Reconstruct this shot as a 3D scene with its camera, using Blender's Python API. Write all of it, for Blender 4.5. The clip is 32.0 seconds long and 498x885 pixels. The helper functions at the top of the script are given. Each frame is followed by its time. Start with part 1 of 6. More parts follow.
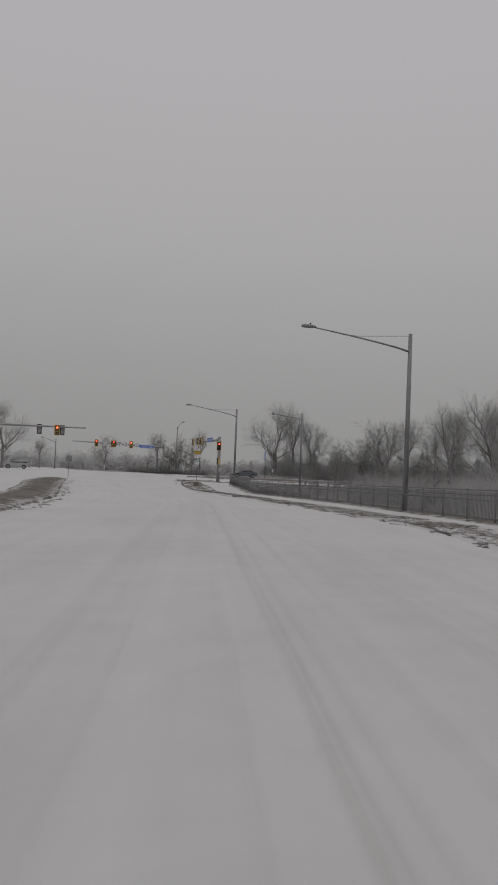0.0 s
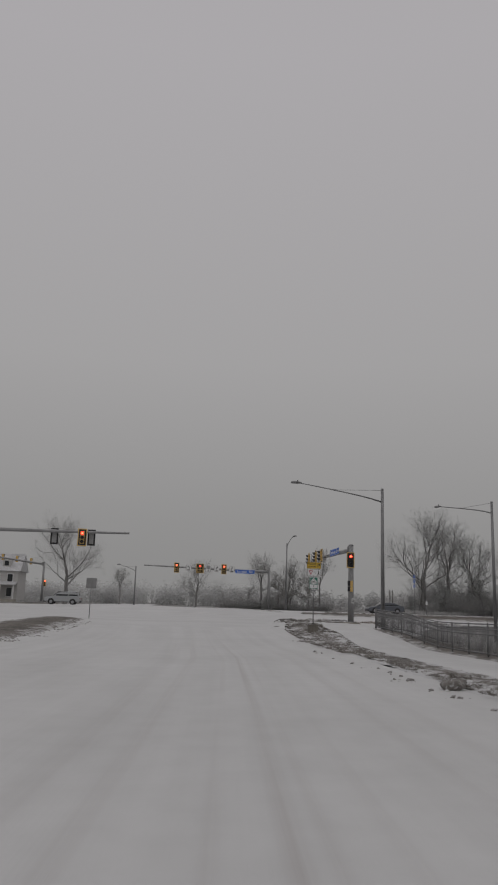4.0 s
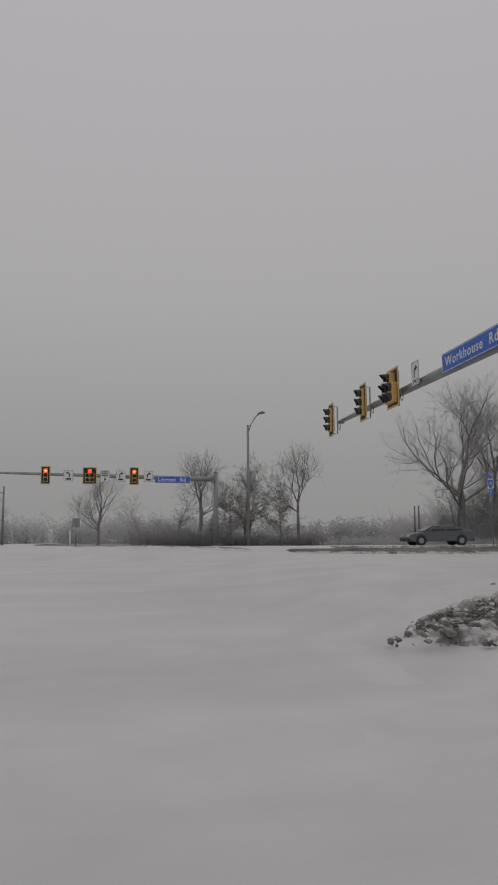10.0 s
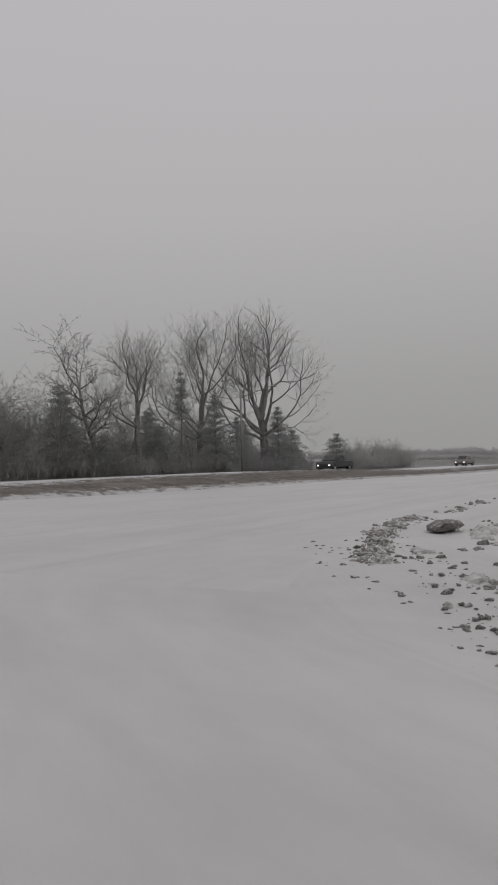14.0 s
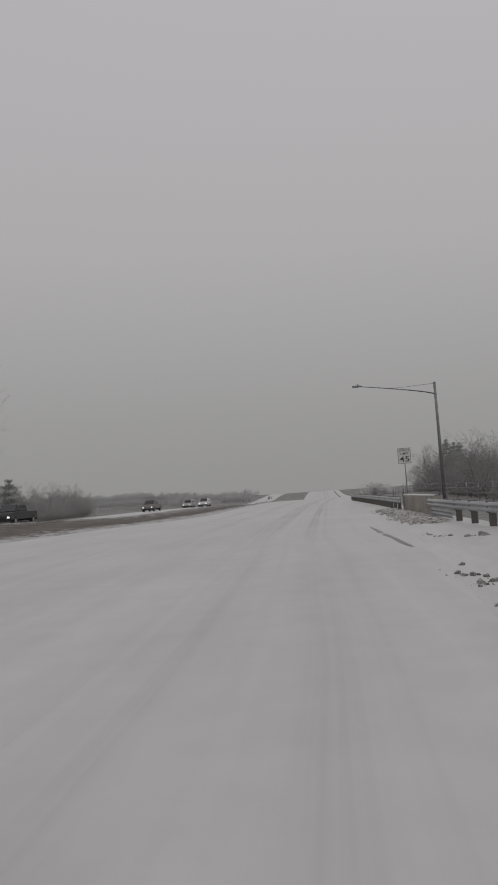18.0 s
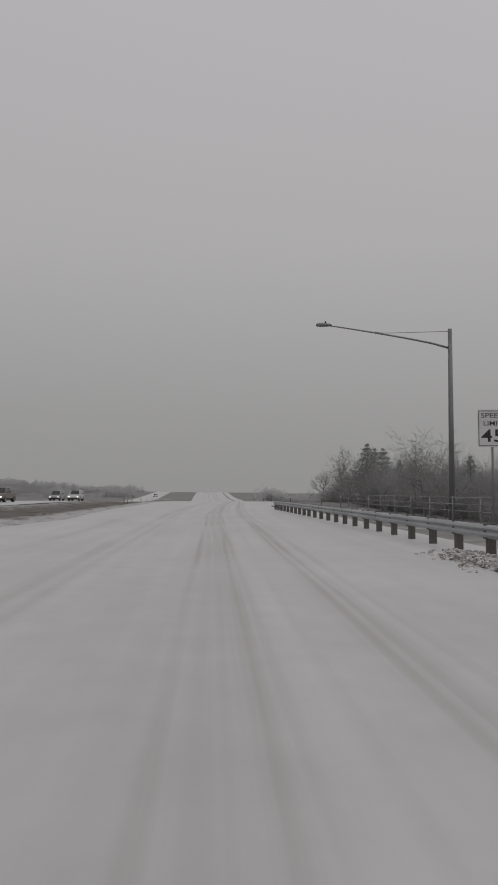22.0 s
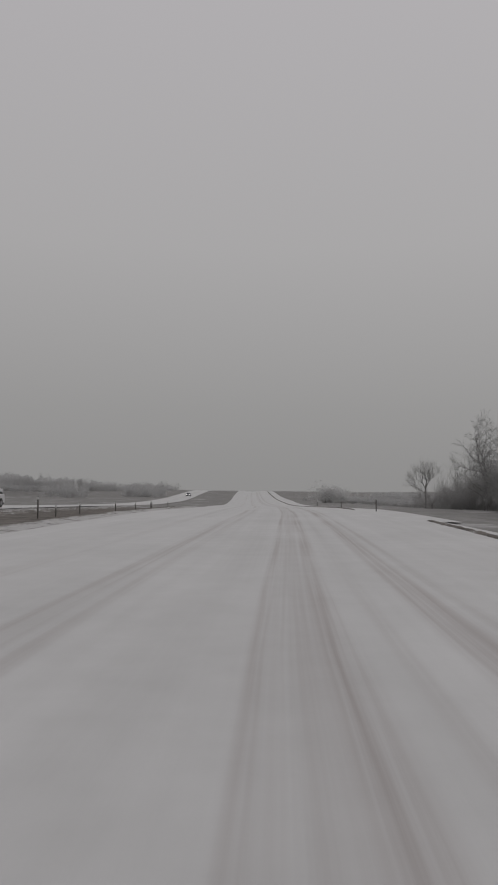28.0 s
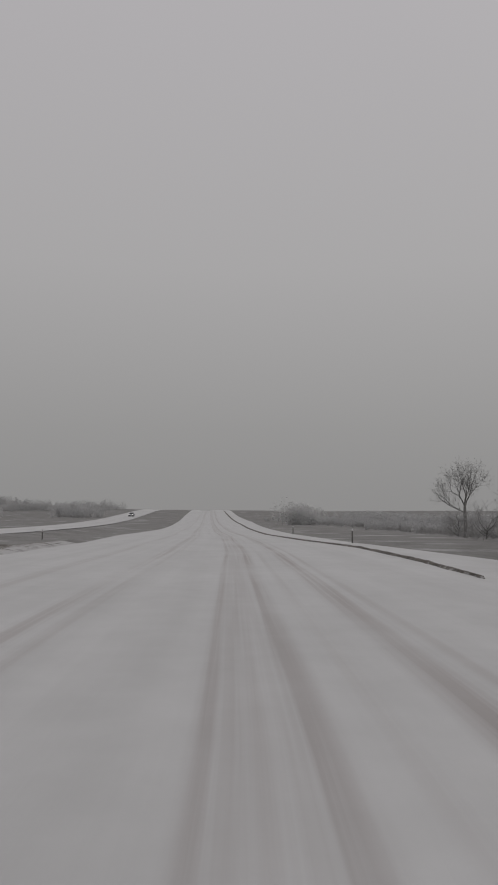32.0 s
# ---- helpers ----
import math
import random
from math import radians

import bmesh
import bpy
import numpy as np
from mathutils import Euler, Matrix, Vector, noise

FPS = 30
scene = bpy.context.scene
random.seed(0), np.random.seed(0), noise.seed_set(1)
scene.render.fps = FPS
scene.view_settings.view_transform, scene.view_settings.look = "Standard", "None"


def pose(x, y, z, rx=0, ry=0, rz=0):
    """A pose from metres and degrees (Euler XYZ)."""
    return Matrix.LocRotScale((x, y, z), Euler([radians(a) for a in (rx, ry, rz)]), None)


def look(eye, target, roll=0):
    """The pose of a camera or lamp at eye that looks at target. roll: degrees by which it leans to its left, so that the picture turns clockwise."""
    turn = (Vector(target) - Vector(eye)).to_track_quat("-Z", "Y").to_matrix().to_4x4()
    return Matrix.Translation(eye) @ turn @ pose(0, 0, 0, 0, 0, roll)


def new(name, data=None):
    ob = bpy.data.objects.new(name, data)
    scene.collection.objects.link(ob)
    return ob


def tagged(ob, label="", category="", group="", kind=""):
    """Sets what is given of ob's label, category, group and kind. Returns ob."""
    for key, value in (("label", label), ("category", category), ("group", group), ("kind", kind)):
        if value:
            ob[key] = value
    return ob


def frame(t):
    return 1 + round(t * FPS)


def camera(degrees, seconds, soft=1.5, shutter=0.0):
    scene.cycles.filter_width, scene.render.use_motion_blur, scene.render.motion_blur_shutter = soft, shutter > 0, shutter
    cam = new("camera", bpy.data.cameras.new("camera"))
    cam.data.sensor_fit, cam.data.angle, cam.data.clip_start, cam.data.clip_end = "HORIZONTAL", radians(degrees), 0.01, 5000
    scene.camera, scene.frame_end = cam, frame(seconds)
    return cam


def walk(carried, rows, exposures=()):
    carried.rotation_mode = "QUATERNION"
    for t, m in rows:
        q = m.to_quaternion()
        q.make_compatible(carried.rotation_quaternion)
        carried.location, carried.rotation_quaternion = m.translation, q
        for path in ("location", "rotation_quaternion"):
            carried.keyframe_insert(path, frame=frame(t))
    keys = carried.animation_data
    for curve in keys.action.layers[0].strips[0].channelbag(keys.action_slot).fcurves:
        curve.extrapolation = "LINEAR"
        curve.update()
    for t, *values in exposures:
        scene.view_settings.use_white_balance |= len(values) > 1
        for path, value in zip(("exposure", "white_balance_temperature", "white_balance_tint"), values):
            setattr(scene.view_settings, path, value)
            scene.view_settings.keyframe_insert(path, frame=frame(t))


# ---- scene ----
cam = camera(35.5, 32.0, soft=1.9)
PATH = [
    (0, (-10.83, -87.731, 1.522), (-10.301, -85.804, 1.601), 2.4),
    (0.5, (-9.394, -82.479, 1.499), (-8.904, -80.542, 1.588), 1.7),
    (1, (-8.013, -77.215, 1.481), (-7.562, -75.269, 1.569), 0.8),
    (1.5, (-6.699, -71.938, 1.463), (-6.298, -69.982, 1.567), 2.2),
    (2, (-5.498, -66.627, 1.432), (-5.153, -64.662, 1.566), 0.5),
    (2.5, (-4.439, -61.257, 1.388), (-4.129, -59.289, 1.559), -0.4),
    (3, (-3.475, -55.842, 1.337), (-3.19, -53.891, 1.67), -0.9),
    (3.5, (-2.602, -50.456, 1.268), (-2.372, -48.512, 1.678), 2.1),
    (4, (-1.799, -45.102, 1.198), (-1.584, -43.157, 1.608), 1.8),
    (4.5, (-1.076, -39.9, 1.148), (-0.855, -37.955, 1.558), 0.3),
    (6.5, (1.203, -20.779, 0.963), (1.513, -18.848, 1.383), -1.4),
    (7, (1.378, -16.302, 0.915), (1.814, -14.373, 1.212), 0.2),
    (7.5, (1.707, -12.129, 0.847), (2.209, -10.211, 1.114), -2.0),
    (8, (2.269, -8.153, 0.794), (2.75, -6.227, 1.032), -2.4),
    (8.5, (2.639, -4.161, 0.815), (3.103, -2.232, 1.065), -1.2),
    (9, (3.052, -0.372, 0.884), (3.518, 1.556, 1.143), -0.5),
    (9.5, (3.648, 3.178, 0.98), (4.095, 5.111, 1.231), -1.1),
    (10, (4.027, 6.74, 1.101), (4.435, 8.682, 1.351), -0.3),
    (10.5, (4.335, 10.152, 1.231), (4.884, 12.069, 1.38), -2.1),
    (11, (4.914, 13.199, 1.334), (5.542, 15.082, 1.582), -4.6),
    (11.5, (5.673, 16.106, 1.388), (6.56, 17.886, 1.598), -3.8),
    (12, (6.574, 18.27, 1.408), (7.783, 19.852, 1.599), -4.9),
    (12.5, (7.466, 20.175, 1.412), (8.938, 21.524, 1.531), -4.3),
    (13, (8.29, 21.84, 1.402), (9.911, 23.003, 1.539), -3.6),
    (13.5, (9.06, 23.1, 1.395), (10.735, 24.191, 1.469), -2.3),
    (15.5, (13.56, 27.658, 1.397), (15.373, 28.498, 1.476), -0.7),
    (16, (15.063, 28.703, 1.403), (16.933, 29.409, 1.467), -0.4),
    (17, (18.669, 30.712, 1.408), (20.584, 31.272, 1.547), -1.4),
    (17.5, (20.825, 31.709, 1.399), (22.782, 32.099, 1.538), -1.7),
    (18, (23.133, 32.731, 1.388), (25.115, 32.961, 1.524), -4.2),
    (18.5, (25.489, 33.604, 1.377), (27.484, 33.652, 1.516), -3.0),
    (19, (27.983, 34.272, 1.372), (29.978, 34.215, 1.487), -3.0),
    (19.5, (30.743, 34.805, 1.375), (32.735, 34.674, 1.485), -1.1),
    (20, (33.796, 35.089, 1.384), (35.783, 34.914, 1.522), -0.9),
    (20.5, (37.22, 35.315, 1.402), (39.206, 35.121, 1.534), 1.3),
    (21, (41.032, 35.47, 1.423), (43.02, 35.303, 1.565), 3.6),
    (21.5, (45.158, 35.543, 1.441), (47.149, 35.402, 1.564), 1.4),
    (22, (49.506, 35.609, 1.431), (51.502, 35.557, 1.557), 0.2),
    (22.5, (54.189, 35.776, 1.408), (56.185, 35.803, 1.532), -0.1),
    (23, (59.063, 35.995, 1.401), (61.059, 36.051, 1.517), -1.4),
    (23.5, (64.04, 36.166, 1.407), (66.035, 36.213, 1.529), -2.1),
    (24, (69.231, 36.303, 1.405), (71.228, 36.343, 1.52), -2.8),
    (24.5, (74.591, 36.482, 1.4), (76.586, 36.482, 1.532), -0.0),
    (25, (80.055, 36.659, 1.398), (82.05, 36.728, 1.527), 0.0),
    (25.5, (85.586, 36.781, 1.398), (87.582, 36.781, 1.528), -0.0),
    (26, (91.144, 36.832, 1.399), (93.14, 36.884, 1.514), 1.0),
    (28.5, (118.981, 36.586, 1.403), (120.977, 36.643, 1.53), 0.2),
    (29, (124.519, 36.515, 1.407), (126.512, 36.528, 1.573), 1.2),
    (30, (135.625, 36.34, 1.403), (137.615, 36.373, 1.603), 1.0),
    (31, (146.932, 36.18, 1.384), (148.923, 36.208, 1.569), 0.1),
    (32, (158.509, 35.845, 1.4), (160.501, 35.799, 1.571), 0.2),
]
EXPOSURES = [(0, 0.06), (2, 0.1), (3, 0.0), (4, -0.1), (6.5, -0.05), (8, -0.02), (9, 0.02), (12, 0.12), (13, 0.22), (16, 0.14), (19, 0.08), (21, 0.08), (26, 0.04), (30, 0.0), (32, 0.0)]
walk(cam, [(t, look(eye, target, roll)) for t, eye, target, roll in PATH], EXPOSURES)

# ---------------- sky and light ----------------
world = bpy.data.worlds.new("overcast_sky")
scene.world = world
world.use_nodes = True
wn, wl = world.node_tree.nodes, world.node_tree.links
wn.clear()
w_out = wn.new("ShaderNodeOutputWorld")
w_coord = wn.new("ShaderNodeTexCoord")
w_sep = wn.new("ShaderNodeSeparateXYZ")
w_ramp = wn.new("ShaderNodeValToRGB")
w_ramp.color_ramp.elements[0].position = 0.0
w_ramp.color_ramp.elements[0].color = (0.270, 0.2665, 0.2645, 1)
w_ramp.color_ramp.elements[1].position = 0.62
w_ramp.color_ramp.elements[1].color = (0.42, 0.405, 0.42, 1)
for p, c in ((0.10, (0.293, 0.2885, 0.2875, 1)), (0.30, (0.371, 0.3625, 0.366, 1))):
    e = w_ramp.color_ramp.elements.new(p)
    e.color = c
w_sky = wn.new("ShaderNodeTexSky")
w_sky.sky_type = "NISHITA"
w_sky.sun_disc = False
w_sky.sun_elevation, w_sky.sun_rotation = radians(50), radians(150)
w_sky.air_density, w_sky.dust_density = 2.0, 8.0
w_grey = wn.new("ShaderNodeHueSaturation")
w_grey.inputs["Saturation"].default_value = 0.1
w_bg1, w_bg2, w_add = wn.new("ShaderNodeBackground"), wn.new("ShaderNodeBackground"), wn.new("ShaderNodeAddShader")
w_bg1.inputs["Strength"].default_value = 1.0
w_bg2.inputs["Strength"].default_value = 0.004
wl.new(w_coord.outputs["Generated"], w_sep.inputs[0])
wl.new(w_sep.outputs["Z"], w_ramp.inputs[0])
wl.new(w_ramp.outputs[0], w_bg1.inputs[0])
wl.new(w_sky.outputs[0], w_grey.inputs["Color"])
wl.new(w_grey.outputs[0], w_bg2.inputs[0])
wl.new(w_bg1.outputs[0], w_add.inputs[0])
wl.new(w_bg2.outputs[0], w_add.inputs[1])
wl.new(w_add.outputs[0], w_out.inputs[0])
sun = new("sun", bpy.data.lights.new("sun", "SUN"))
sun.data.energy, sun.data.angle, sun.data.color = 0.5, radians(120), (1.0, 0.98, 0.95)
sun.matrix_world = look((0, 0, 50), (18, 22, 0))

# ---------------- materials ----------------


def material(name, low, high, scale=6.0, rough=0.7, bump=0.0, metal=0.0, fine=40.0, stretch=(1, 1, 1), spot=None, spot_amount=0.5, spot_scale=3.0, island=0.0, rugged=0.5, edged=0.0):
    """Two colours mixed by coarse and fine noise, with a third colour in patches."""
    m = bpy.data.materials.new(name)
    m.use_nodes = True
    n, l = m.node_tree.nodes, m.node_tree.links
    b = n["Principled BSDF"]
    b.inputs["Roughness"].default_value, b.inputs["Metallic"].default_value = rough, metal
    co, mp = n.new("ShaderNodeTexCoord"), n.new("ShaderNodeMapping")
    mp.inputs["Scale"].default_value = stretch
    l.new(co.outputs["Object"], mp.inputs[0])
    n1, n2 = n.new("ShaderNodeTexNoise"), n.new("ShaderNodeTexNoise")
    n1.inputs["Scale"].default_value, n2.inputs["Scale"].default_value = scale, fine
    n1.inputs["Detail"].default_value, n2.inputs["Detail"].default_value = 5, 3
    l.new(mp.outputs[0], n1.inputs["Vector"])
    l.new(mp.outputs[0], n2.inputs["Vector"])
    mean = n.new("ShaderNodeMath")
    mean.operation = "MULTIPLY_ADD"
    l.new(n2.outputs[0], mean.inputs[0])
    mean.inputs[1].default_value = 0.45
    half = n.new("ShaderNodeMath")
    half.operation = "MULTIPLY"
    half.inputs[1].default_value = 0.55
    l.new(n1.outputs[0], half.inputs[0])
    l.new(half.outputs[0], mean.inputs[2])
    ramp = n.new("ShaderNodeValToRGB")
    ramp.color_ramp.elements[0].position, ramp.color_ramp.elements[1].position = 0.36, 0.64
    ramp.color_ramp.elements[0].color, ramp.color_ramp.elements[1].color = (*low, 1), (*high, 1)
    l.new(mean.outputs[0], ramp.inputs[0])
    colour = ramp.outputs[0]
    if island:
        info, hs = n.new("ShaderNodeObjectInfo"), n.new("ShaderNodeHueSaturation")
        rng = n.new("ShaderNodeMapRange")
        rng.inputs["To Min"].default_value, rng.inputs["To Max"].default_value = 1 - island, 1 + island
        l.new(info.outputs["Random"], rng.inputs[0])
        l.new(rng.outputs[0], hs.inputs["Value"])
        l.new(colour, hs.inputs["Color"])
        colour = hs.outputs[0]
    if spot:
        n3, r3, mix = n.new("ShaderNodeTexNoise"), n.new("ShaderNodeValToRGB"), n.new("ShaderNodeMixRGB")
        n3.inputs["Scale"].default_value, n3.inputs["Detail"].default_value, n3.inputs["Roughness"].default_value = spot_scale, 8, rugged
        l.new(mp.outputs[0], n3.inputs["Vector"])
        r3.color_ramp.elements[0].position, r3.color_ramp.elements[1].position = 0.62 - 0.3 * spot_amount, 0.70 - 0.3 * spot_amount
        if edged:
            # the patches close up towards the margins of a strip
            at, mr, sm = n.new("ShaderNodeAttribute"), n.new("ShaderNodeMapRange"), n.new("ShaderNodeMath")
            at.attribute_name = "inward"
            mr.inputs["From Min"].default_value, mr.inputs["From Max"].default_value = 0.0, 0.8
            mr.inputs["To Min"].default_value, mr.inputs["To Max"].default_value = edged, -0.3 * edged
            sm.operation = "ADD"
            l.new(at.outputs["Fac"], mr.inputs[0])
            l.new(mr.outputs[0], sm.inputs[0])
            l.new(n3.outputs[0], sm.inputs[1])
            l.new(sm.outputs[0], r3.inputs[0])
        else:
            l.new(n3.outputs[0], r3.inputs[0])
        l.new(r3.outputs[0], mix.inputs[0])
        l.new(colour, mix.inputs[1])
        mix.inputs[2].default_value = (*spot, 1)
        colour = mix.outputs[0]
    l.new(colour, b.inputs["Base Color"])
    if bump:
        bp = n.new("ShaderNodeBump")
        bp.inputs["Strength"].default_value, bp.inputs["Distance"].default_value = min(1, bump), 0.05
        l.new(mean.outputs[0], bp.inputs["Height"])
        l.new(bp.outputs[0], b.inputs["Normal"])
    return m


def plain(name, colour, rough=0.6, metal=0.0, emit=0.0):
    m = bpy.data.materials.new(name)
    m.use_nodes = True
    b = m.node_tree.nodes["Principled BSDF"]
    b.inputs["Base Color"].default_value, b.inputs["Roughness"].default_value, b.inputs["Metallic"].default_value = (*colour, 1), rough, metal
    if emit:
        b.inputs["Emission Color"].default_value, b.inputs["Emission Strength"].default_value = (*colour, 1), emit
    return m


M_SNOW = material("trodden_snow", (0.54, 0.54, 0.545), (0.68, 0.68, 0.685), 0.3, 0.6, 0.4, fine=2.2, spot=(0.56, 0.555, 0.55), spot_amount=0.25, spot_scale=0.12)
M_VERGE = material("frozen_grass_and_snow", (0.09, 0.081, 0.072), (0.21, 0.193, 0.175), 5.0, 0.95, 1.0, fine=30.0, spot=(0.52, 0.52, 0.525), spot_amount=0.6, spot_scale=3.4, rugged=0.86, edged=0.16)
M_GRASS = material("dormant_brown_grass", (0.047, 0.042, 0.036), (0.19, 0.172, 0.153), 0.6, 0.95, 1.0, fine=5.0, spot=(0.44, 0.437, 0.435), spot_amount=0.24, spot_scale=1.1, rugged=0.86, edged=0.17)
M_FIELD = material("winter_field", (0.15, 0.146, 0.14), (0.25, 0.245, 0.238), 0.3, 0.95, 0.8, fine=2.5, spot=(0.36, 0.358, 0.355), spot_amount=0.24, spot_scale=0.12, rugged=0.7)
M_LUMP = material("frozen_soil_lump", (0.12, 0.11, 0.10), (0.24, 0.225, 0.21), 3.0, 0.95, 0.9, fine=15.0, spot=(0.40, 0.40, 0.40), spot_amount=0.2, spot_scale=5.0)
M_CLOD = material("dirty_snow_clods", (0.15, 0.138, 0.128), (0.36, 0.345, 0.33), 3.0, 0.95, 0.9, fine=15.0, spot=(0.50, 0.50, 0.50), spot_amount=0.25, spot_scale=6.0, island=0.3)


def dust_tops(m, snow, lo, hi):
    """Lets fresh snow lie on all faces that look upwards."""
    n, l = m.node_tree.nodes, m.node_tree.links
    b = n["Principled BSDF"]
    old = b.inputs["Base Color"].links[0].from_socket
    g, sp, r, nz, ad, mix = n.new("ShaderNodeNewGeometry"), n.new("ShaderNodeSeparateXYZ"), n.new("ShaderNodeMapRange"), n.new("ShaderNodeTexNoise"), n.new("ShaderNodeMath"), n.new("ShaderNodeMixRGB")
    nz.inputs["Scale"].default_value = 9.0
    ad.operation = "MULTIPLY_ADD"
    ad.inputs[1].default_value = 0.5
    l.new(g.outputs["Position"], nz.inputs["Vector"])
    l.new(g.outputs["Normal"], sp.inputs[0])
    l.new(nz.outputs[0], ad.inputs[0])
    l.new(sp.outputs["Z"], ad.inputs[2])
    r.inputs["From Min"].default_value, r.inputs["From Max"].default_value = lo, hi
    l.new(ad.outputs[0], r.inputs[0])
    l.new(r.outputs[0], mix.inputs[0])
    l.new(old, mix.inputs[1])
    mix.inputs[2].default_value = (*snow, 1)
    l.new(mix.outputs[0], b.inputs["Base Color"])


dust_tops(M_CLOD, (0.55, 0.55, 0.555), 1.08, 1.36)
M_BROWN = material("brown_slush_lumps", (0.20, 0.175, 0.152), (0.37, 0.338, 0.31), 2.5, 0.7, 0.6, fine=14.0, island=0.15)
M_RUBBLE = material("snowy_broken_stone", (0.22, 0.20, 0.18), (0.44, 0.42, 0.395), 4.0, 0.9, 0.6, fine=18.0, island=0.3)
dust_tops(M_RUBBLE, (0.56, 0.56, 0.565), 0.85, 1.2)
M_ICE = material("wet_black_ice", (0.10, 0.095, 0.09), (0.22, 0.21, 0.20), 3.0, 0.35, 0.1, fine=14.0, spot=(0.5, 0.5, 0.5), spot_amount=0.42, spot_scale=3.0, stretch=(0.3, 1, 1), rugged=0.7)
M_BARK = material("grey_bark", (0.16, 0.156, 0.152), (0.26, 0.254, 0.248), 3.0, 0.9, 0.6, fine=18.0, stretch=(1, 1, 0.3))


def thin(m):
    """Half of the light passes through: needles, leaves and fine twigs."""
    n, l = m.node_tree.nodes, m.node_tree.links
    b, out = n["Principled BSDF"], n["Material Output"]
    tr, mix = n.new("ShaderNodeBsdfTranslucent"), n.new("ShaderNodeMixShader")
    l.new(b.inputs["Base Color"].links[0].from_socket, tr.inputs["Color"])
    b.inputs["Specular IOR Level"].default_value = 0.1
    mix.inputs[0].default_value = 0.5
    l.new(b.outputs[0], mix.inputs[1])
    l.new(tr.outputs[0], mix.inputs[2])
    l.new(mix.outputs[0], out.inputs["Surface"])
    return m


# base colours of twigs and needles are paled to stand for haze
M_TWIG = thin(material("hazed_twigs", (0.42, 0.416, 0.41), (0.54, 0.536, 0.53), 2.0, 0.9, 0.0, fine=10.0))
M_NEEDLE = thin(material("hazed_conifer_needles", (0.33, 0.336, 0.332), (0.45, 0.456, 0.45), 0.8, 0.9, 0.0, fine=4.0))
M_LEAF = thin(material("withered_leaves", (0.11, 0.095, 0.08), (0.20, 0.18, 0.155), 1.5, 0.9, 0.0, fine=8.0))
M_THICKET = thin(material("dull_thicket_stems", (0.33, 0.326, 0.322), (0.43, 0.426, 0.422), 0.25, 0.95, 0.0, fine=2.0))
# paler than the thicket stems: haze over the farther brush, put into its colour
M_BRUSH = thin(material("hazed_tangled_brush", (0.55, 0.546, 0.542), (0.64, 0.636, 0.632), 0.25, 0.95, 0.0, fine=2.0))
M_POLE = material("weathered_galvanised_steel", (0.17, 0.17, 0.17), (0.27, 0.27, 0.275), 2.0, 0.55, 0.2, 0.5, 30.0, (1, 1, 0.2))
M_MAST = material("galvanised_mast_steel", (0.21, 0.21, 0.212), (0.33, 0.33, 0.332), 1.6, 0.6, 0.2, 0.3, 20.0, (1, 1, 0.25))
M_RAIL = material("guardrail_zinc", (0.30, 0.31, 0.32), (0.46, 0.47, 0.48), 1.5, 0.5, 0.1, 0.5, 20.0, (0.3, 1, 1))
M_BALLAST = material("stained_ballast_concrete", (0.11, 0.10, 0.088), (0.19, 0.175, 0.155), 2.0, 0.9, 0.5, fine=16.0)
M_POST = material("dark_timber_post", (0.08, 0.075, 0.07), (0.16, 0.15, 0.14), 4.0, 0.9, 0.5, fine=30.0, stretch=(1, 1, 0.3))
M_CONC = material("stained_concrete", (0.26, 0.24, 0.21), (0.40, 0.38, 0.34), 1.0, 0.85, 0.4, fine=12.0, spot=(0.24, 0.22, 0.19), spot_amount=0.2, spot_scale=0.8)
M_FENCE = material("dark_painted_railing", (0.12, 0.12, 0.122), (0.19, 0.19, 0.193), 4.0, 0.7, 0.0, 0.0, 25.0)
M_YELLOW = material("signal_yellow_enamel", (0.52, 0.34, 0.11), (0.62, 0.42, 0.15), 5.0, 0.5, 0.0, 0.0, 30.0)
M_BLACK = plain("matt_black", (0.018, 0.018, 0.019), 0.6)
M_VISOR = plain("dusty_visor", (0.05, 0.05, 0.052), 0.6)
M_LENS_OFF = plain("dark_lens", (0.03, 0.025, 0.02), 0.25)
M_RED = plain("red_lamp", (1.0, 0.022, 0.014), 0.4, 0.0, 4.5)
M_REDCORE = plain("red_lamp_core", (1.0, 0.20, 0.08), 0.4, 0.0, 3.2)
M_WHITE = material("reflective_white_sheet", (0.60, 0.60, 0.60), (0.70, 0.70, 0.70), 3.0, 0.5, 0.0, 0.0, 40.0)
M_BLUE = material("street_sign_blue", (0.022, 0.095, 0.40), (0.03, 0.125, 0.50), 3.0, 0.5, 0.0, 0.0, 40.0)
M_GREEN = material("route_sign_green", (0.02, 0.14, 0.10), (0.03, 0.18, 0.13), 3.0, 0.5, 0.0, 0.0, 40.0)
M_SIGNYEL = material("warning_sign_amber", (0.50, 0.33, 0.03), (0.60, 0.40, 0.05), 3.0, 0.5, 0.0, 0.0, 40.0)
M_SIGNRED = plain("sign_red", (0.40, 0.03, 0.06), 0.5)
M_INK = plain("sign_black", (0.02, 0.02, 0.02), 0.5)
M_ALU = material("bare_sign_back", (0.20, 0.20, 0.20), (0.30, 0.30, 0.30), 4.0, 0.6, 0.0, 0.3, 30.0)

# ---------------- mesh helpers ----------------


def mesh_ob(name, verts, faces, mat, parent=None, smooth=False, label=""):
    me = bpy.data.meshes.new(name)
    me.from_pydata(verts, [], faces)
    if smooth:
        me.polygons.foreach_set("use_smooth", [True] * len(me.polygons))
    me.materials.append(mat)
    ob = new(name, me)
    if parent is not None:
        ob.parent = parent
    if label:
        ob["label"] = label
    return ob


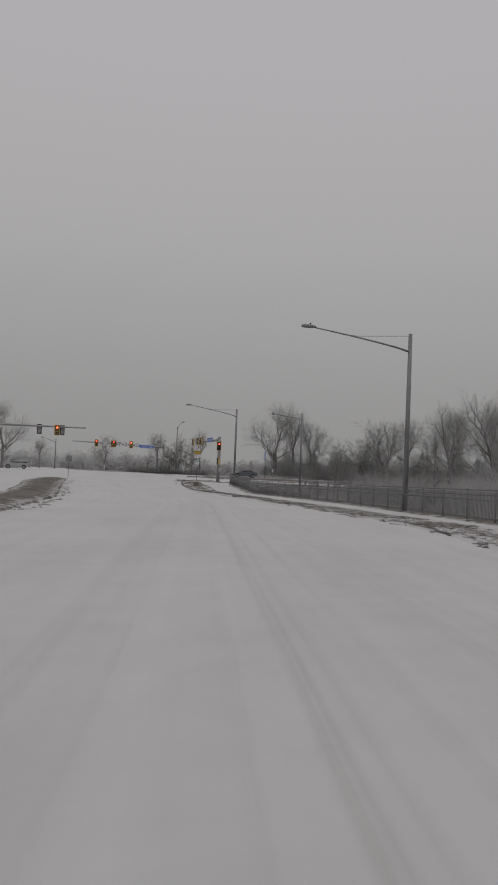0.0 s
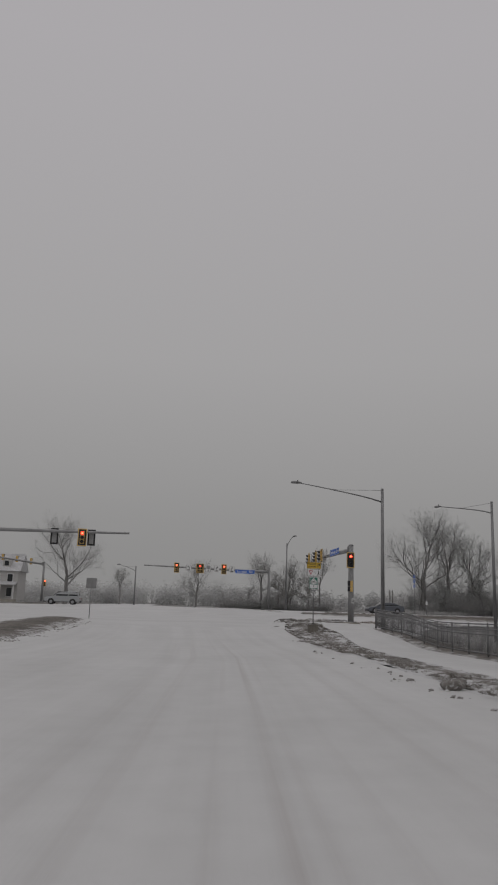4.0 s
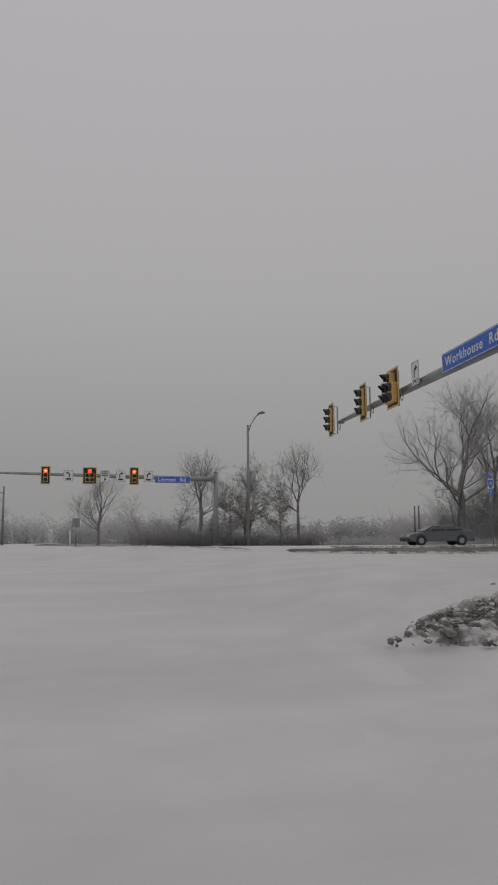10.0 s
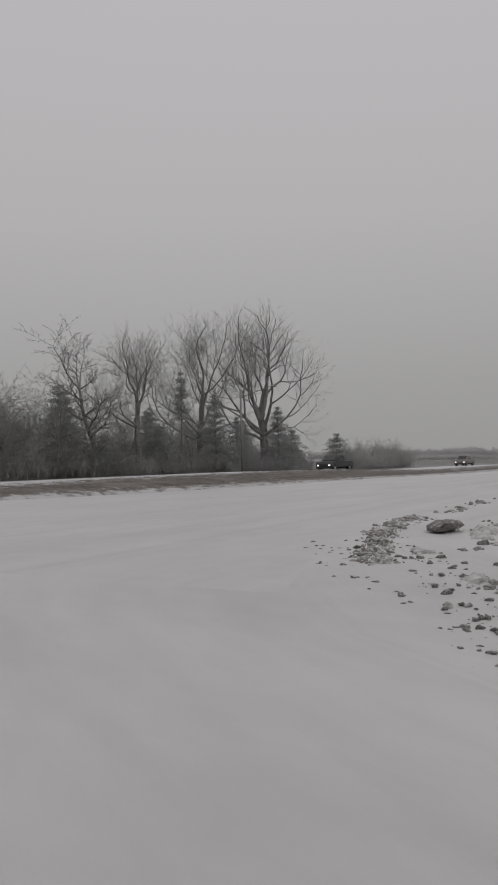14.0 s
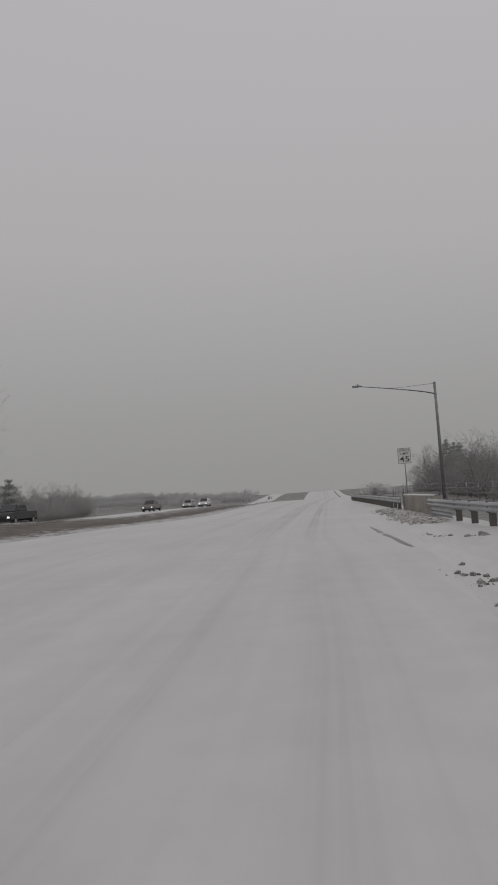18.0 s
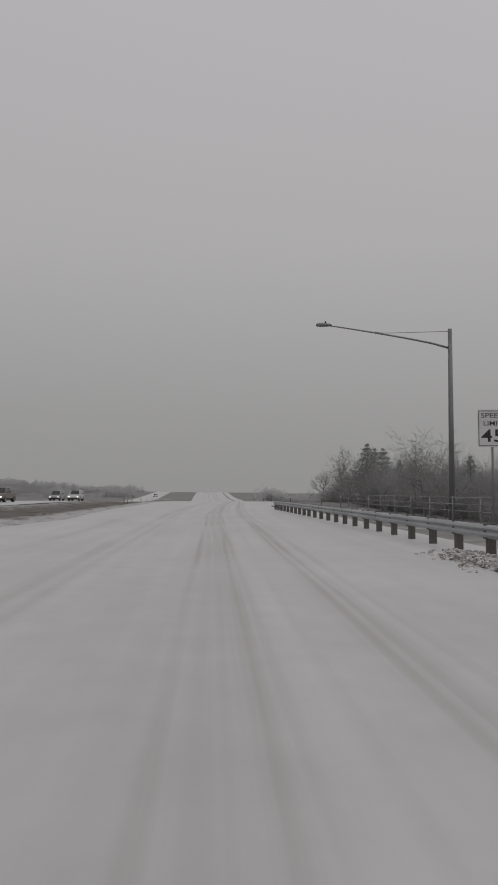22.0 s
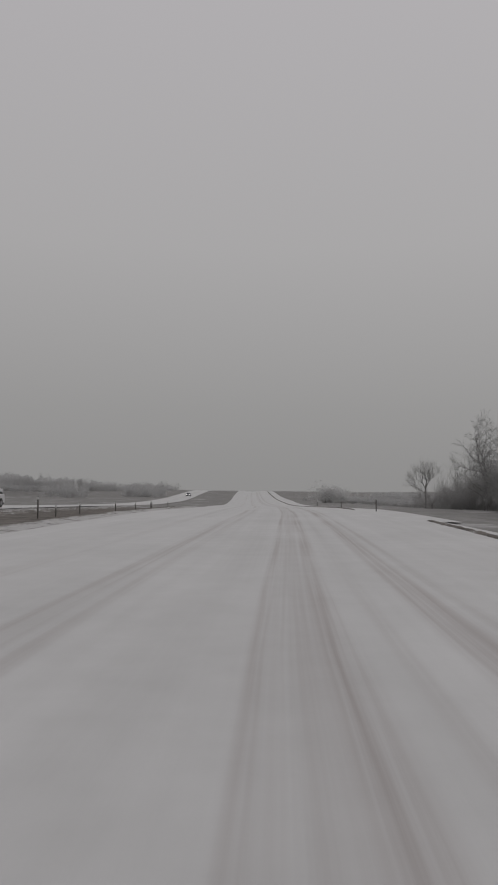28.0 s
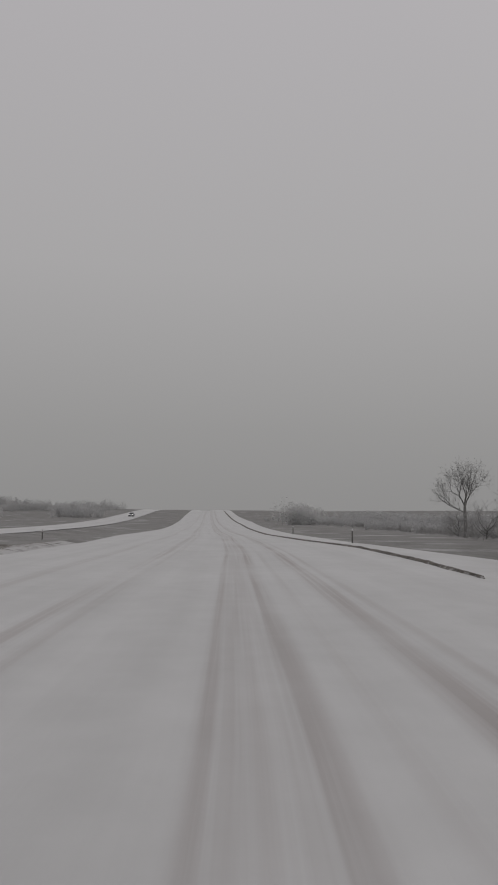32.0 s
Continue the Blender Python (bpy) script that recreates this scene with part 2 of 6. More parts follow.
def part(name, bm, mat, parent=None, label="", smooth=False):
    me = bpy.data.meshes.new(name)
    bmesh.ops.recalc_face_normals(bm, faces=bm.faces)
    bm.to_mesh(me)
    bm.free()
    if smooth:
        me.polygons.foreach_set("use_smooth", [True] * len(me.polygons))
    me.materials.append(mat)
    ob = new(name, me)
    if parent is not None:
        ob.parent = parent
    if label:
        ob["label"] = label
    return ob


def thing(name, m, label, category, group="", kind=""):
    ob = new(name)
    ob.empty_display_size = 0.2
    ob.matrix_basis = m
    return tagged(ob, label, category, group, kind)


def box(bm, sx, sy, sz, at=(0, 0, 0), turn=None, bevel=0.0):
    m = Matrix.Translation(at) @ (turn or Matrix()) @ Matrix.Diagonal((sx, sy, sz, 1))
    r = bmesh.ops.create_cube(bm, size=1.0, matrix=m)
    if bevel:
        edges = list({e for v in r["verts"] for e in v.link_edges})
        bmesh.ops.bevel(bm, geom=edges, offset=bevel, segments=2, affect="EDGES", profile=0.7)
    return r["verts"]


def one_box(sx, sy, sz, at=(0, 0, 0), turn=None, bevel=0.0):
    bm = bmesh.new()
    box(bm, sx, sy, sz, at, turn, bevel)
    return bm


def tube(points, radii, sides, verts, faces, cap=True):
    """Adds a tube along the points to a list of verts and faces."""
    base = len(verts)
    n = len(points)
    u = None
    for i in range(n):
        d = (points[min(i + 1, n - 1)] - points[max(i - 1, 0)]).normalized()
        if u is None:
            u = d.orthogonal().normalized()
        else:
            u = u - d * u.dot(d)
            u = u.normalized() if u.length > 1e-6 else d.orthogonal().normalized()
        w = d.cross(u)
        for k in range(sides):
            a = 2 * math.pi * k / sides
            verts.append(points[i] + (u * math.cos(a) + w * math.sin(a)) * radii[i])
    for i in range(n - 1):
        for k in range(sides):
            k2 = (k + 1) % sides
            faces.append((base + i * sides + k, base + i * sides + k2, base + (i + 1) * sides + k2, base + (i + 1) * sides + k))
    if cap:
        faces.append(tuple(base + k for k in reversed(range(sides))))
        faces.append(tuple(base + (n - 1) * sides + k for k in range(sides)))


def pipe(name, points, radii, sides, mat, parent=None, label="", smooth=True):
    v, f = [], []
    points = [Vector(p) for p in points]
    if not isinstance(radii, (list, tuple)):
        radii = [radii] * len(points)
    tube(points, radii, sides, v, f)
    return mesh_ob(name, v, f, mat, parent, smooth, label)


def letters(text, size, mat, parent, m, name="lettering", squeeze=1.0, depth=0.002, bold=0.014, gap=0.0, fill=0.0):
    cu = bpy.data.curves.new(name, "FONT")
    cu.body, cu.size, cu.extrude, cu.resolution_u = text, size, depth, 3
    cu.offset, cu.space_character = bold * size, 1.0 + 4 * bold + gap
    cu.align_x, cu.align_y = "CENTER", "CENTER"
    tmp = new("tmp", cu)
    me = bpy.data.meshes.new_from_object(tmp)
    bpy.data.objects.remove(tmp)
    me.materials.append(mat)
    ob = new(name, me)
    ob.parent = parent
    if fill:
        xs = [v.co.x for v in me.vertices]
        squeeze = fill / (max(xs) - min(xs))
    ob.matrix_basis = m @ Matrix.Diagonal((squeeze, 1, 1, 1))
    return ob


def lerp(x, table):
    return float(np.interp(x, [p[0] for p in table], [p[1] for p in table]))


def smooth(a, b, x):
    t = min(1.0, max(0.0, (x - a) / (b - a)))
    return t * t * (3 - 2 * t)


APPROACH = [(-200, 0.3), (-95, 0.14), (-66, 0.02), (-45, -0.2), (-32, -0.32), (-20, -0.44), (-12, -0.56), (-6, -0.59), (0, -0.52), (7, -0.3), (13, -0.08), (18, 0), (30, 0)]
PROFILE = [(-500, 0), (160, 0), (185, -0.25), (215, -0.75), (253, -1.4), (300, -2.0), (351, -2.3), (400, -2.2), (440, -1.8), (500, -0.9), (566, 0.2), (640, 0.9), (720, 0.2), (900, -5)]


def gz(x, y):
    """Height of the snow-covered ground."""
    z = sum(lerp(y + d, APPROACH) for d in (-3, 0, 3)) / 3
    z += sum(lerp(x + d, PROFILE) for d in (-16, -8, 0, 8, 16)) / 5
    z += 0.68 * smooth(49.5, 58.5, y) * (1 - smooth(70, 112, x)) * smooth(-60, 0, x)
    # creek hollow beside the sidewalk
    edge = lerp(y, RAILING) + 1.2
    if y < 26:
        z -= 1.2 * smooth(edge, edge + 7, x) * smooth(26, 16, y) * (1 - smooth(60, 90, x))
    # raised corner of the verge
    z += 0.3 * smooth(6.4, 8.4, x) * (1 - smooth(12, 15, x)) * smooth(-9, 0, y) * (1 - smooth(11, 18, y))
    # slope below the guardrail
    if x > 35:
        z -= 1.0 * smooth(26, 18, y) * smooth(35, 55, x) * (1 - smooth(150, 190, x))
    # grassed hollow of the median
    if x > 70:
        z -= 0.35 * smooth(46, 49.5, y) * smooth(57, 53, y) * smooth(70, 110, x)
    # rising field
    if y > 70 and x > 130:
        z += 2.2 * smooth(70, 150, y) * smooth(130, 230, x)
    return z


NORTH = [(16, 53.6), (24, 52.9), (33, 51.8), (43, 50.4), (57, 49.2), (70, 47.3), (80, 44.6), (90, 43.9), (98, 44.4), (114, 44.9), (143, 45.1), (165, 45.2), (188, 44.4), (206, 44.6), (236, 46.6), (260, 47.4), (350, 50.3), (470, 54.5), (640, 59)]
MED_N = [(16, 55.8), (24, 56.0), (33, 56.6), (45, 57.6), (57, 58.5), (75, 59), (95, 58.6), (130, 57.5), (160, 57.5), (190, 57.0), (214, 57.5), (240, 59), (280, 61.5), (370, 66), (470, 71), (640, 78)]
RAILING = [(-110, -2.0), (-75, 3.2), (-64, 6.0), (-53, 7.7), (-42, 9.2), (-30, 10.1), (-20, 10.7), (-8, 11.7), (8, 13.2), (20, 13.2)]


def sheet(name, xs, ys, mat, height, label="", category="ground", kind="structure"):
    nx, ny = len(xs), len(ys)
    v = [(x, y, height(x, y)) for y in ys for x in xs]
    f = [(j * nx + i, j * nx + i + 1, (j + 1) * nx + i + 1, (j + 1) * nx + i) for j in range(ny - 1) for i in range(nx - 1)]
    return tagged(mesh_ob(name, v, f, mat, None, True), label, category, "", kind)


def resample(pts, step):
    pts = [Vector((*p, 0)) for p in pts]
    out = []
    for a, b in zip(pts, pts[1:]):
        n = max(1, int((b - a).length / step))
        out += [a.lerp(b, k / n) for k in range(n)]
    return out + [pts[-1]]


def strip(name, left, right, mat, lift, rough=0.0, step=1.0, cross=6, label="", category="ground", kind="structure", ragged=0.0, crown=0.0, axis=None, grit=0.0, sink=0.16, broken=False):
    """A sheet between two lines that lies on the ground, with an uneven surface and ragged edges sunk into the snow."""
    la, ra = resample(left, step), None
    total = len(la)
    # the right line is sampled at the same shares of its length
    rp = [Vector((*p, 0)) for p in right]
    d = [0.0]
    for a, b in zip(rp, rp[1:]):
        d.append(d[-1] + (b - a).length)
    lp = [0.0]
    for a, b in zip(la, la[1:]):
        lp.append(lp[-1] + (b - a).length)
    ra = []
    for s in lp:
        q = s / lp[-1] * d[-1]
        ra.append(Vector((np.interp(q, d, [p.x for p in rp]), np.interp(q, d, [p.y for p in rp]), 0)))
    v, f = [], []
    for i in range(total):
        for k in range(cross + 1):
            t = k / cross
            p = la[i].lerp(ra[i], t)
            if ragged and k in (0, cross):
                w = (la[i] - ra[i]).normalized() * (1 if k == 0 else -1)
                p = p + w * ragged * noise.noise((p.x * 0.45, p.y * 0.45, 3.0 + k)) + w * ragged * 0.6 * noise.noise((p.x * 1.9, p.y * 1.9, 7.0 + k)) + w * ragged * 0.35 * noise.noise((p.x * 5.3, p.y * 5.3, 1.0 + k))
            side = min(t, 1 - t) * 2
            close = min(1.0, min(i, total - 1 - i) * step / 0.9)
            z = gz(p.x, p.y)
            if ragged:
                z += -sink if side == 0 or close == 0 else lift + close * (crown * side + rough * (noise.noise((p.x * 1.3, p.y * 1.3, 0)) + 0.6 * noise.noise((p.x * 4.1, p.y * 4.1, 5))) + grit * (noise.noise((p.x * 9.0, p.y * 9.0, 2)) + 0.5 * noise.noise((p.x * 21.0, p.y * 21.0, 4))))
                if broken and side > 0:
                    gap = smooth(-0.12, 0.28, noise.noise((p.x * 1.15, p.y * 1.15, 9.0)) + 0.5 * noise.noise((p.x * 3.1, p.y * 3.1, 6.0)))
                    z = gz(p.x, p.y) - sink + (z - gz(p.x, p.y) + sink) * gap
            else:
                z += lift - (0.02 if side == 0 or close == 0 else 0.0)
            v.append((p.x, p.y, z))
    n = cross + 1
    f = [(i * n + k, i * n + k + 1, (i + 1) * n + k + 1, (i + 1) * n + k) for i in range(total - 1) for k in range(cross)]
    ob = mesh_ob(name, v, f, mat, None, True)
    # along and across the strip in metres, from its right-hand edge
    share = ob.data.attributes.new("inward", "FLOAT", "POINT")
    share.data.foreach_set("value", [min(k, cross - k) * 2.0 / cross for _ in range(total) for k in range(cross + 1)])
    uv = ob.data.uv_layers.new(name="along_across")
    flat_uv = []
    for q in f:
        for i in q:
            r, k = divmod(i, n)
            flat_uv += [lp[r], (la[r] - ra[r]).length * (1 - k / cross)] if axis is None else axis(*v[i][:2])
    uv.data.foreach_set("uv", flat_uv)
    return tagged(ob, label, category, "", kind)


def grade(a, b, n, p=1.0):
    return [a + (b - a) * (k / n) ** p for k in range(n + 1)]


# ---------------- ground ----------------
xs = sorted(set([-1500, -900, -500, -300, -200, -140] + [float(q) for q in range(-110, 260, 3)] + [float(q) for q in range(260, 640, 12)] + [700, 850, 1100, 1500]))
ys = sorted(set([-1500, -900, -500, -300, -200, -140] + [float(q) for q in range(-112, 30, 2)] + [float(q) for q in range(30, 60, 1)] + [float(q) for q in range(60, 160, 5)] + [200, 300, 500, 900, 1500]))
sheet("ground", xs, ys, M_FIELD, lambda x, y: gz(x, y) - 0.10, "frosted winter grassland with thin wind-blown snow")


def road_material(name, tracks, strength, start=0.0, end=2000.0, streaks=0.35):
    """Packed snow with grey wheel tracks that run along the strip; tracks: (metres from the right edge, half width, share)."""
    m = bpy.data.materials.new(name)
    m.use_nodes = True
    n, l = m.node_tree.nodes, m.node_tree.links
    b = n["Principled BSDF"]
    b.inputs["Roughness"].default_value = 0.5
    b.inputs["IOR"].default_value = 1.38
    uv = n.new("ShaderNodeUVMap")
    uv.uv_map = "along_across"
    sep = n.new("ShaderNodeSeparateXYZ")
    l.new(uv.outputs[0], sep.inputs[0])

    def stretched(sx, sy, scale, detail):
        mp = n.new("ShaderNodeMapping")
        mp.inputs["Scale"].default_value = (sx, sy, 1)
        l.new(uv.outputs[0], mp.inputs[0])
        t = n.new("ShaderNodeTexNoise")
        t.inputs["Scale"].default_value, t.inputs["Detail"].default_value = scale, detail
        l.new(mp.outputs[0], t.inputs["Vector"])
        return t.outputs[0]

    def calc(op, a, c, d=None):
        q = n.new("ShaderNodeMath")
        q.operation = op
        for k, x in enumerate((a, c, d)):
            if x is None:
                continue
            if isinstance(x, (int, float)):
                q.inputs[k].default_value = x
            else:
                l.new(x, q.inputs[k])
        return q.outputs[0]

    wander = stretched(0.018, 0.0, 1.0, 2.0)
    across = calc("MULTIPLY_ADD", wander, 0.5, calc("SUBTRACT", sep.outputs["Y"], 0.25))
    total = None
    for c, w, s in tracks:
        d = calc("ABSOLUTE", calc("SUBTRACT", across, c), 0)
        k = n.new("ShaderNodeMapRange")
        k.interpolation_type = "SMOOTHSTEP"
        k.inputs["From Min"].default_value, k.inputs["From Max"].default_value = w, 0.15 * w
        k.inputs["To Min"].default_value, k.inputs["To Max"].default_value = 0.0, s
        l.new(d, k.inputs[0])
        total = k.outputs[0] if total is None else calc("MAXIMUM", total, k.outputs[0])
    streak = stretched(0.07, 9.0, 1.0, 6.0)
    patch = stretched(0.12, 0.5, 1.0, 4.0)
    sr = n.new("ShaderNodeMapRange")
    sr.inputs["From Min"].default_value, sr.inputs["From Max"].default_value = 0.36, 0.60
    l.new(streak, sr.inputs[0])
    pr = n.new("ShaderNodeMapRange")
    pr.inputs["From Min"].default_value, pr.inputs["From Max"].default_value = 0.30, 0.58
    l.new(patch, pr.inputs[0])
    amount = calc("MULTIPLY", calc("MULTIPLY", total, calc("MULTIPLY_ADD", sr.outputs[0], 0.75, 0.25)), calc("MULTIPLY_ADD", pr.outputs[0], 0.7, 0.3))
    rise = n.new("ShaderNodeMapRange")
    rise.inputs["From Min"].default_value, rise.inputs["From Max"].default_value = start - 1.0, start + 30.0
    rise.inputs["To Min"].default_value = 0.25
    l.new(sep.outputs["X"], rise.inputs[0])
    fade = n.new("ShaderNodeMapRange")
    fade.inputs["From Min"].default_value, fade.inputs["From Max"].default_value = end, end - 22.0
    l.new(sep.outputs["X"], fade.inputs[0])
    amount = calc("MULTIPLY", calc("MULTIPLY", calc("MULTIPLY", amount, strength), rise.outputs[0]), fade.outputs[0])
    big, fine_n, faint = stretched(0.2, 0.35, 1.0, 6.0), stretched(1.5, 1.5, 1.0, 5.0), stretched(0.03, 1.6, 1.0, 3.0)
    blend = calc("MULTIPLY_ADD", fine_n, 0.25, calc("MULTIPLY_ADD", faint, streaks, calc("MULTIPLY", big, 0.75 - streaks)))
    snow = n.new("ShaderNodeValToRGB")
    snow.color_ramp.elements[0].position, snow.color_ramp.elements[1].position = 0.36, 0.64
    snow.color_ramp.elements[0].color, snow.color_ramp.elements[1].color = (0.465, 0.465, 0.463, 1), (0.56, 0.56, 0.56, 1)
    l.new(blend, snow.inputs[0])
    mix = n.new("ShaderNodeMixRGB")
    l.new(amount, mix.inputs[0])
    l.new(snow.outputs[0], mix.inputs[1])
    mix.inputs[2].default_value = (0.235, 0.193, 0.182, 1)
    l.new(mix.outputs[0], b.inputs["Base Color"])
    bp = n.new("ShaderNodeBump")
    bp.inputs["Strength"].default_value, bp.inputs["Distance"].default_value = 0.35, 0.03
    l.new(calc("ADD", calc("MULTIPLY", streak, 0.6), fine_n), bp.inputs["Height"])
    l.new(bp.outputs[0], b.inputs["Normal"])
    return m


# tracks are measured from the line of the nearside lane, here 6 m across
LANE = [(0, 33.9), (30, 34.4), (40, 34.85), (48, 35.4), (65, 35.75), (97, 36.45), (120, 36.25), (141, 35.85), (164, 35.5), (190, 35.5), (226, 36.1), (260, 37.4), (350, 40.0), (470, 43.5), (640, 47.5)]
LANE2 = [(-200, -26), (-112, -15.2), (-82, -8.8), (-50.6, -2.4), (-42, -1.1), (-20, 0.8), (0, 1.6), (30, 2.0)]
M_ROAD = road_material("packed_snow_on_main_road", ((4.05, 0.16, 0.5), (4.5, 0.34, 0.95), (5.25, 0.14, 0.25), (6.15, 0.5, 0.5), (5.8, 0.26, 0.9), (6.5, 0.14, 0.75), (8.5, 0.2, 0.4), (8.95, 0.3, 0.6), (10.9, 0.35, 0.35)), 0.66, 46.0)
M_ROAD1 = road_material("packed_snow_on_far_road", ((3.7, 0.5, 0.7), (5.2, 0.6, 0.7), (8.3, 0.4, 0.45)), 0.5, 12.0)
M_ROAD2 = road_material("packed_snow_on_side_road", ((6.0, 0.13, 0.7), (5.75, 0.1, 0.35), (5.3, 0.12, 0.3), (4.3, 0.2, 0.28), (6.5, 0.12, 0.25), (7.4, 0.16, 0.3), (8.0, 0.25, 0.25), (3.6, 0.25, 0.2)), 0.42, 0.0, 118.0)
M_ROAD3 = road_material("packed_snow_at_junction", ((7.0, 0.3, 0.2), (9.0, 0.3, 0.2)), 0.3, streaks=0.12)
SOUTH = [(16, 27.0), (22, 29.4), (30, 31.0), (44, 30.6), (60, 30.8), (112, 31.6), (132, 31.0), (156, 29.6), (175, 29.6), (196, 29.9), (212, 31.0), (236, 32.2), (344, 33.4), (470, 37), (640, 41)]
strip("road", NORTH, SOUTH, M_ROAD, 0.012, 0, 1.5, 24, "snow-covered two-lane carriageway with wheel tracks", "road", axis=lambda x, y: [x, y - lerp(x, LANE) + 6])
strip("road.001", [(x, y + 7.5 + 3.0 * smooth(90, 130, x)) for x, y in MED_N], MED_N, M_ROAD1, 0.02, 0, 4.0, 10, "snow-covered opposite carriageway", "road")
strip("road.003", [(-60, 57), (-20, 55), (6, 54.0), (24, 52.8)], [(-60, 12), (-8, 6), (8, 7), (12, 14), (16, 20), (24, 26)], M_ROAD3, 0.008, 0, 1.0, 44, "snow-covered junction", "road")
strip("road.006", [(-70, 70), (-20, 69.5), (20, 67)], [(-70, 55), (-20, 53), (4, 51.8), (20, 53)], M_ROAD3, 0.0, 0, 2.0, 16, "snow-covered far side of the junction", "road")
strip("road.002", [(-16, -112), (-13, -62), (-11, -43), (-10, -25), (-9.5, -6), (-8.5, 24)], [(-8, -112), (1.8, -62), (3.8, -45), (4.8, -27), (6.0, -6), (8.0, 5), (10.5, 15), (13, 24)], M_ROAD2, 0.004, 0, 1.0, 18, "snow-covered approach road", "road", axis=lambda x, y: [y + 112, lerp(y, LANE2) - x + 6])

# sidewalk, shoulders and the other half of the approach, all under snow
strip("pavement", [(-1.2, -86), (1.2, -75), (3.6, -64), (4.8, -50), (5.4, -40), (5.5, -29), (5.2, -15), (5.6, -4), (6.9, 4), (8.6, 11), (11.5, 16), (14, 21.5)],
      [(1.3, -86), (3.1, -74), (5.6, -63), (7.4, -52), (8.8, -41), (9.6, -30), (10.2, -20), (11.0, -8), (12.4, 6), (15, 12), (19, 17), (21, 21)], M_ROAD3, 0.002, 0, 1.0, 8, "snow-covered shared path beside the verge", "pavement")
strip("shoulder", [(6, 19), (9, 24.8), (14, 29), (21, 31.6), (30, 33), (44, 32.7), (60, 33), (112, 33.8), (132, 33.2), (156, 31.8)], [(17, 17), (19, 19), (21, 21.5), (25, 24.5), (31, 26.2), (44, 27.8), (60, 28.6), (112, 29.4), (132, 29.0), (156, 28.6)], M_ROAD3, 0.0, 0, 1.0, 12, "snow-covered road shoulder", "shoulder")
strip("shoulder.001", [(150, 32), (175, 31), (196, 30.6), (212, 32), (236, 33), (344, 34.5), (470, 38), (640, 42)], [(150, 27.8), (185, 26.7), (208, 28.3), (244, 29.2), (385, 29.6), (470, 33), (640, 37)], M_ROAD3, 0.004, 0, 2.0, 8, "snow-covered strip beyond the carriageway edge", "shoulder")
strip("road.004", [(-40, -112), (-34, -60), (-30, -30), (-28, 0), (-28, 20)], [(-18, -112), (-14, -60), (-11, -25), (-9.6, 0), (-7, 20)], M_ROAD3, 0.002, 0, 2.0, 12, "snow-covered outbound lanes beyond the island", "road")
strip("road.005", [(-12, 190), (-14, 120), (-14, 90), (-22, 64)], [(0, 190), (-3, 120), (-1, 90), (8, 64)], M_ROAD3, 0.01, 0, 4.0, 8, "snow-covered side road across the junction", "road")

# verges and medians
strip("verge", [(-3.5, -84), (-1.3, -74), (1.5, -64), (3.0, -50), (3.9, -40), (4.7, -31), (5.3, -22), (5.7, -15), (5.9, -8), (6.2, -2), (6.3, 3), (6.6, 7), (7.5, 12), (9.2, 16.5), (11.6, 20.5)],
      [(-0.5, -84), (1.6, -74), (3.9, -64), (5.0, -50), (5.7, -40), (6.3, -29), (7.3, -15), (8.3, -5), (8.9, 2), (9.2, 7), (10.4, 12), (11.9, 16.5), (13.6, 19)], M_VERGE, 0.03, 0.022, 0.2, 18, "ragged grass verge half buried in ploughed snow", "verge", ragged=0.9, crown=0.035, grit=0.04, sink=0.03, axis=lambda x, y: [x, y])
strip("verge.001", [(p[1] - 0.9, p[0]) for p in RAILING[1:-1]], [(p[1] + 2.5, p[0]) for p in RAILING[1:-1]], M_GRASS, 0.02, 0.04, 0.8, 5, "dark frozen grass bank under the railing", "verge", ragged=0.3, crown=0.02)
strip("median", [(-19, -90), (-16.5, -75), (-14.2, -58), (-13.0, -43.8), (-12.6, -23), (-12.4, 4), (-10.0, 14)], [(-15, -90), (-13.8, -75), (-11.4, -61), (-9.4, -45), (-8.7, -30), (-8.2, -17), (-7.2, 0), (-6.4, 12)], M_GRASS, 0.07, 0.04, 0.6, 8, "brown grassed traffic island with snow along its kerb", "traffic island", ragged=0.5, crown=0.12)
strip("median.001", [p for p in MED_N if p[0] < 220], [p for p in NORTH if p[0] < 215], M_GRASS, 0.05, 0.05, 0.9, 9, "brown grassed road median dusted with snow", "median", ragged=0.6, crown=0.06)

# the same median farther off, its greyer colour standing for haze
strip("median.002", [p for p in MED_N if p[0] >= 214], [p for p in NORTH if p[0] >= 206], M_FIELD, 0.04, 0.04, 2.0, 9, "grass median climbing the far rise, greyed for haze", "median", ragged=0.5, crown=0.04)
strip("verge.002", [(176, 30.1), (184, 29.9), (196.5, 29.9), (211.5, 31.3), (235.5, 32.6), (344, 33.7), (464, 37), (600, 40.5)], [(176, 30.0), (184, 29.4), (196.5, 29.3), (211.5, 30.6), (235.5, 31.9), (344, 32.7), (464, 35.8), (600, 39.2)], M_GRASS, 0.05, 0.02, 0.5, 3, "thin dark line of grass along the carriageway edge", "verge", ragged=0.25, crown=0.03)
strip("verge.003", [(114, 31.4), (122, 31.6), (128.5, 31.4)], [(114, 31.0), (122, 31.0), (128.5, 31.0)], M_GRASS, 0.04, 0.02, 0.3, 3, "patch of bare grass past the guardrail's end", "verge", ragged=0.3, crown=0.03)
strip("verge.004", [(130, 30.6), (140, 30.0), (151, 29.4)], [(130, 30.0), (140, 29.4), (151, 29.0)], M_GRASS, 0.04, 0.02, 0.3, 3, "patch of bare grass along the shoulder", "verge", ragged=0.3, crown=0.03)
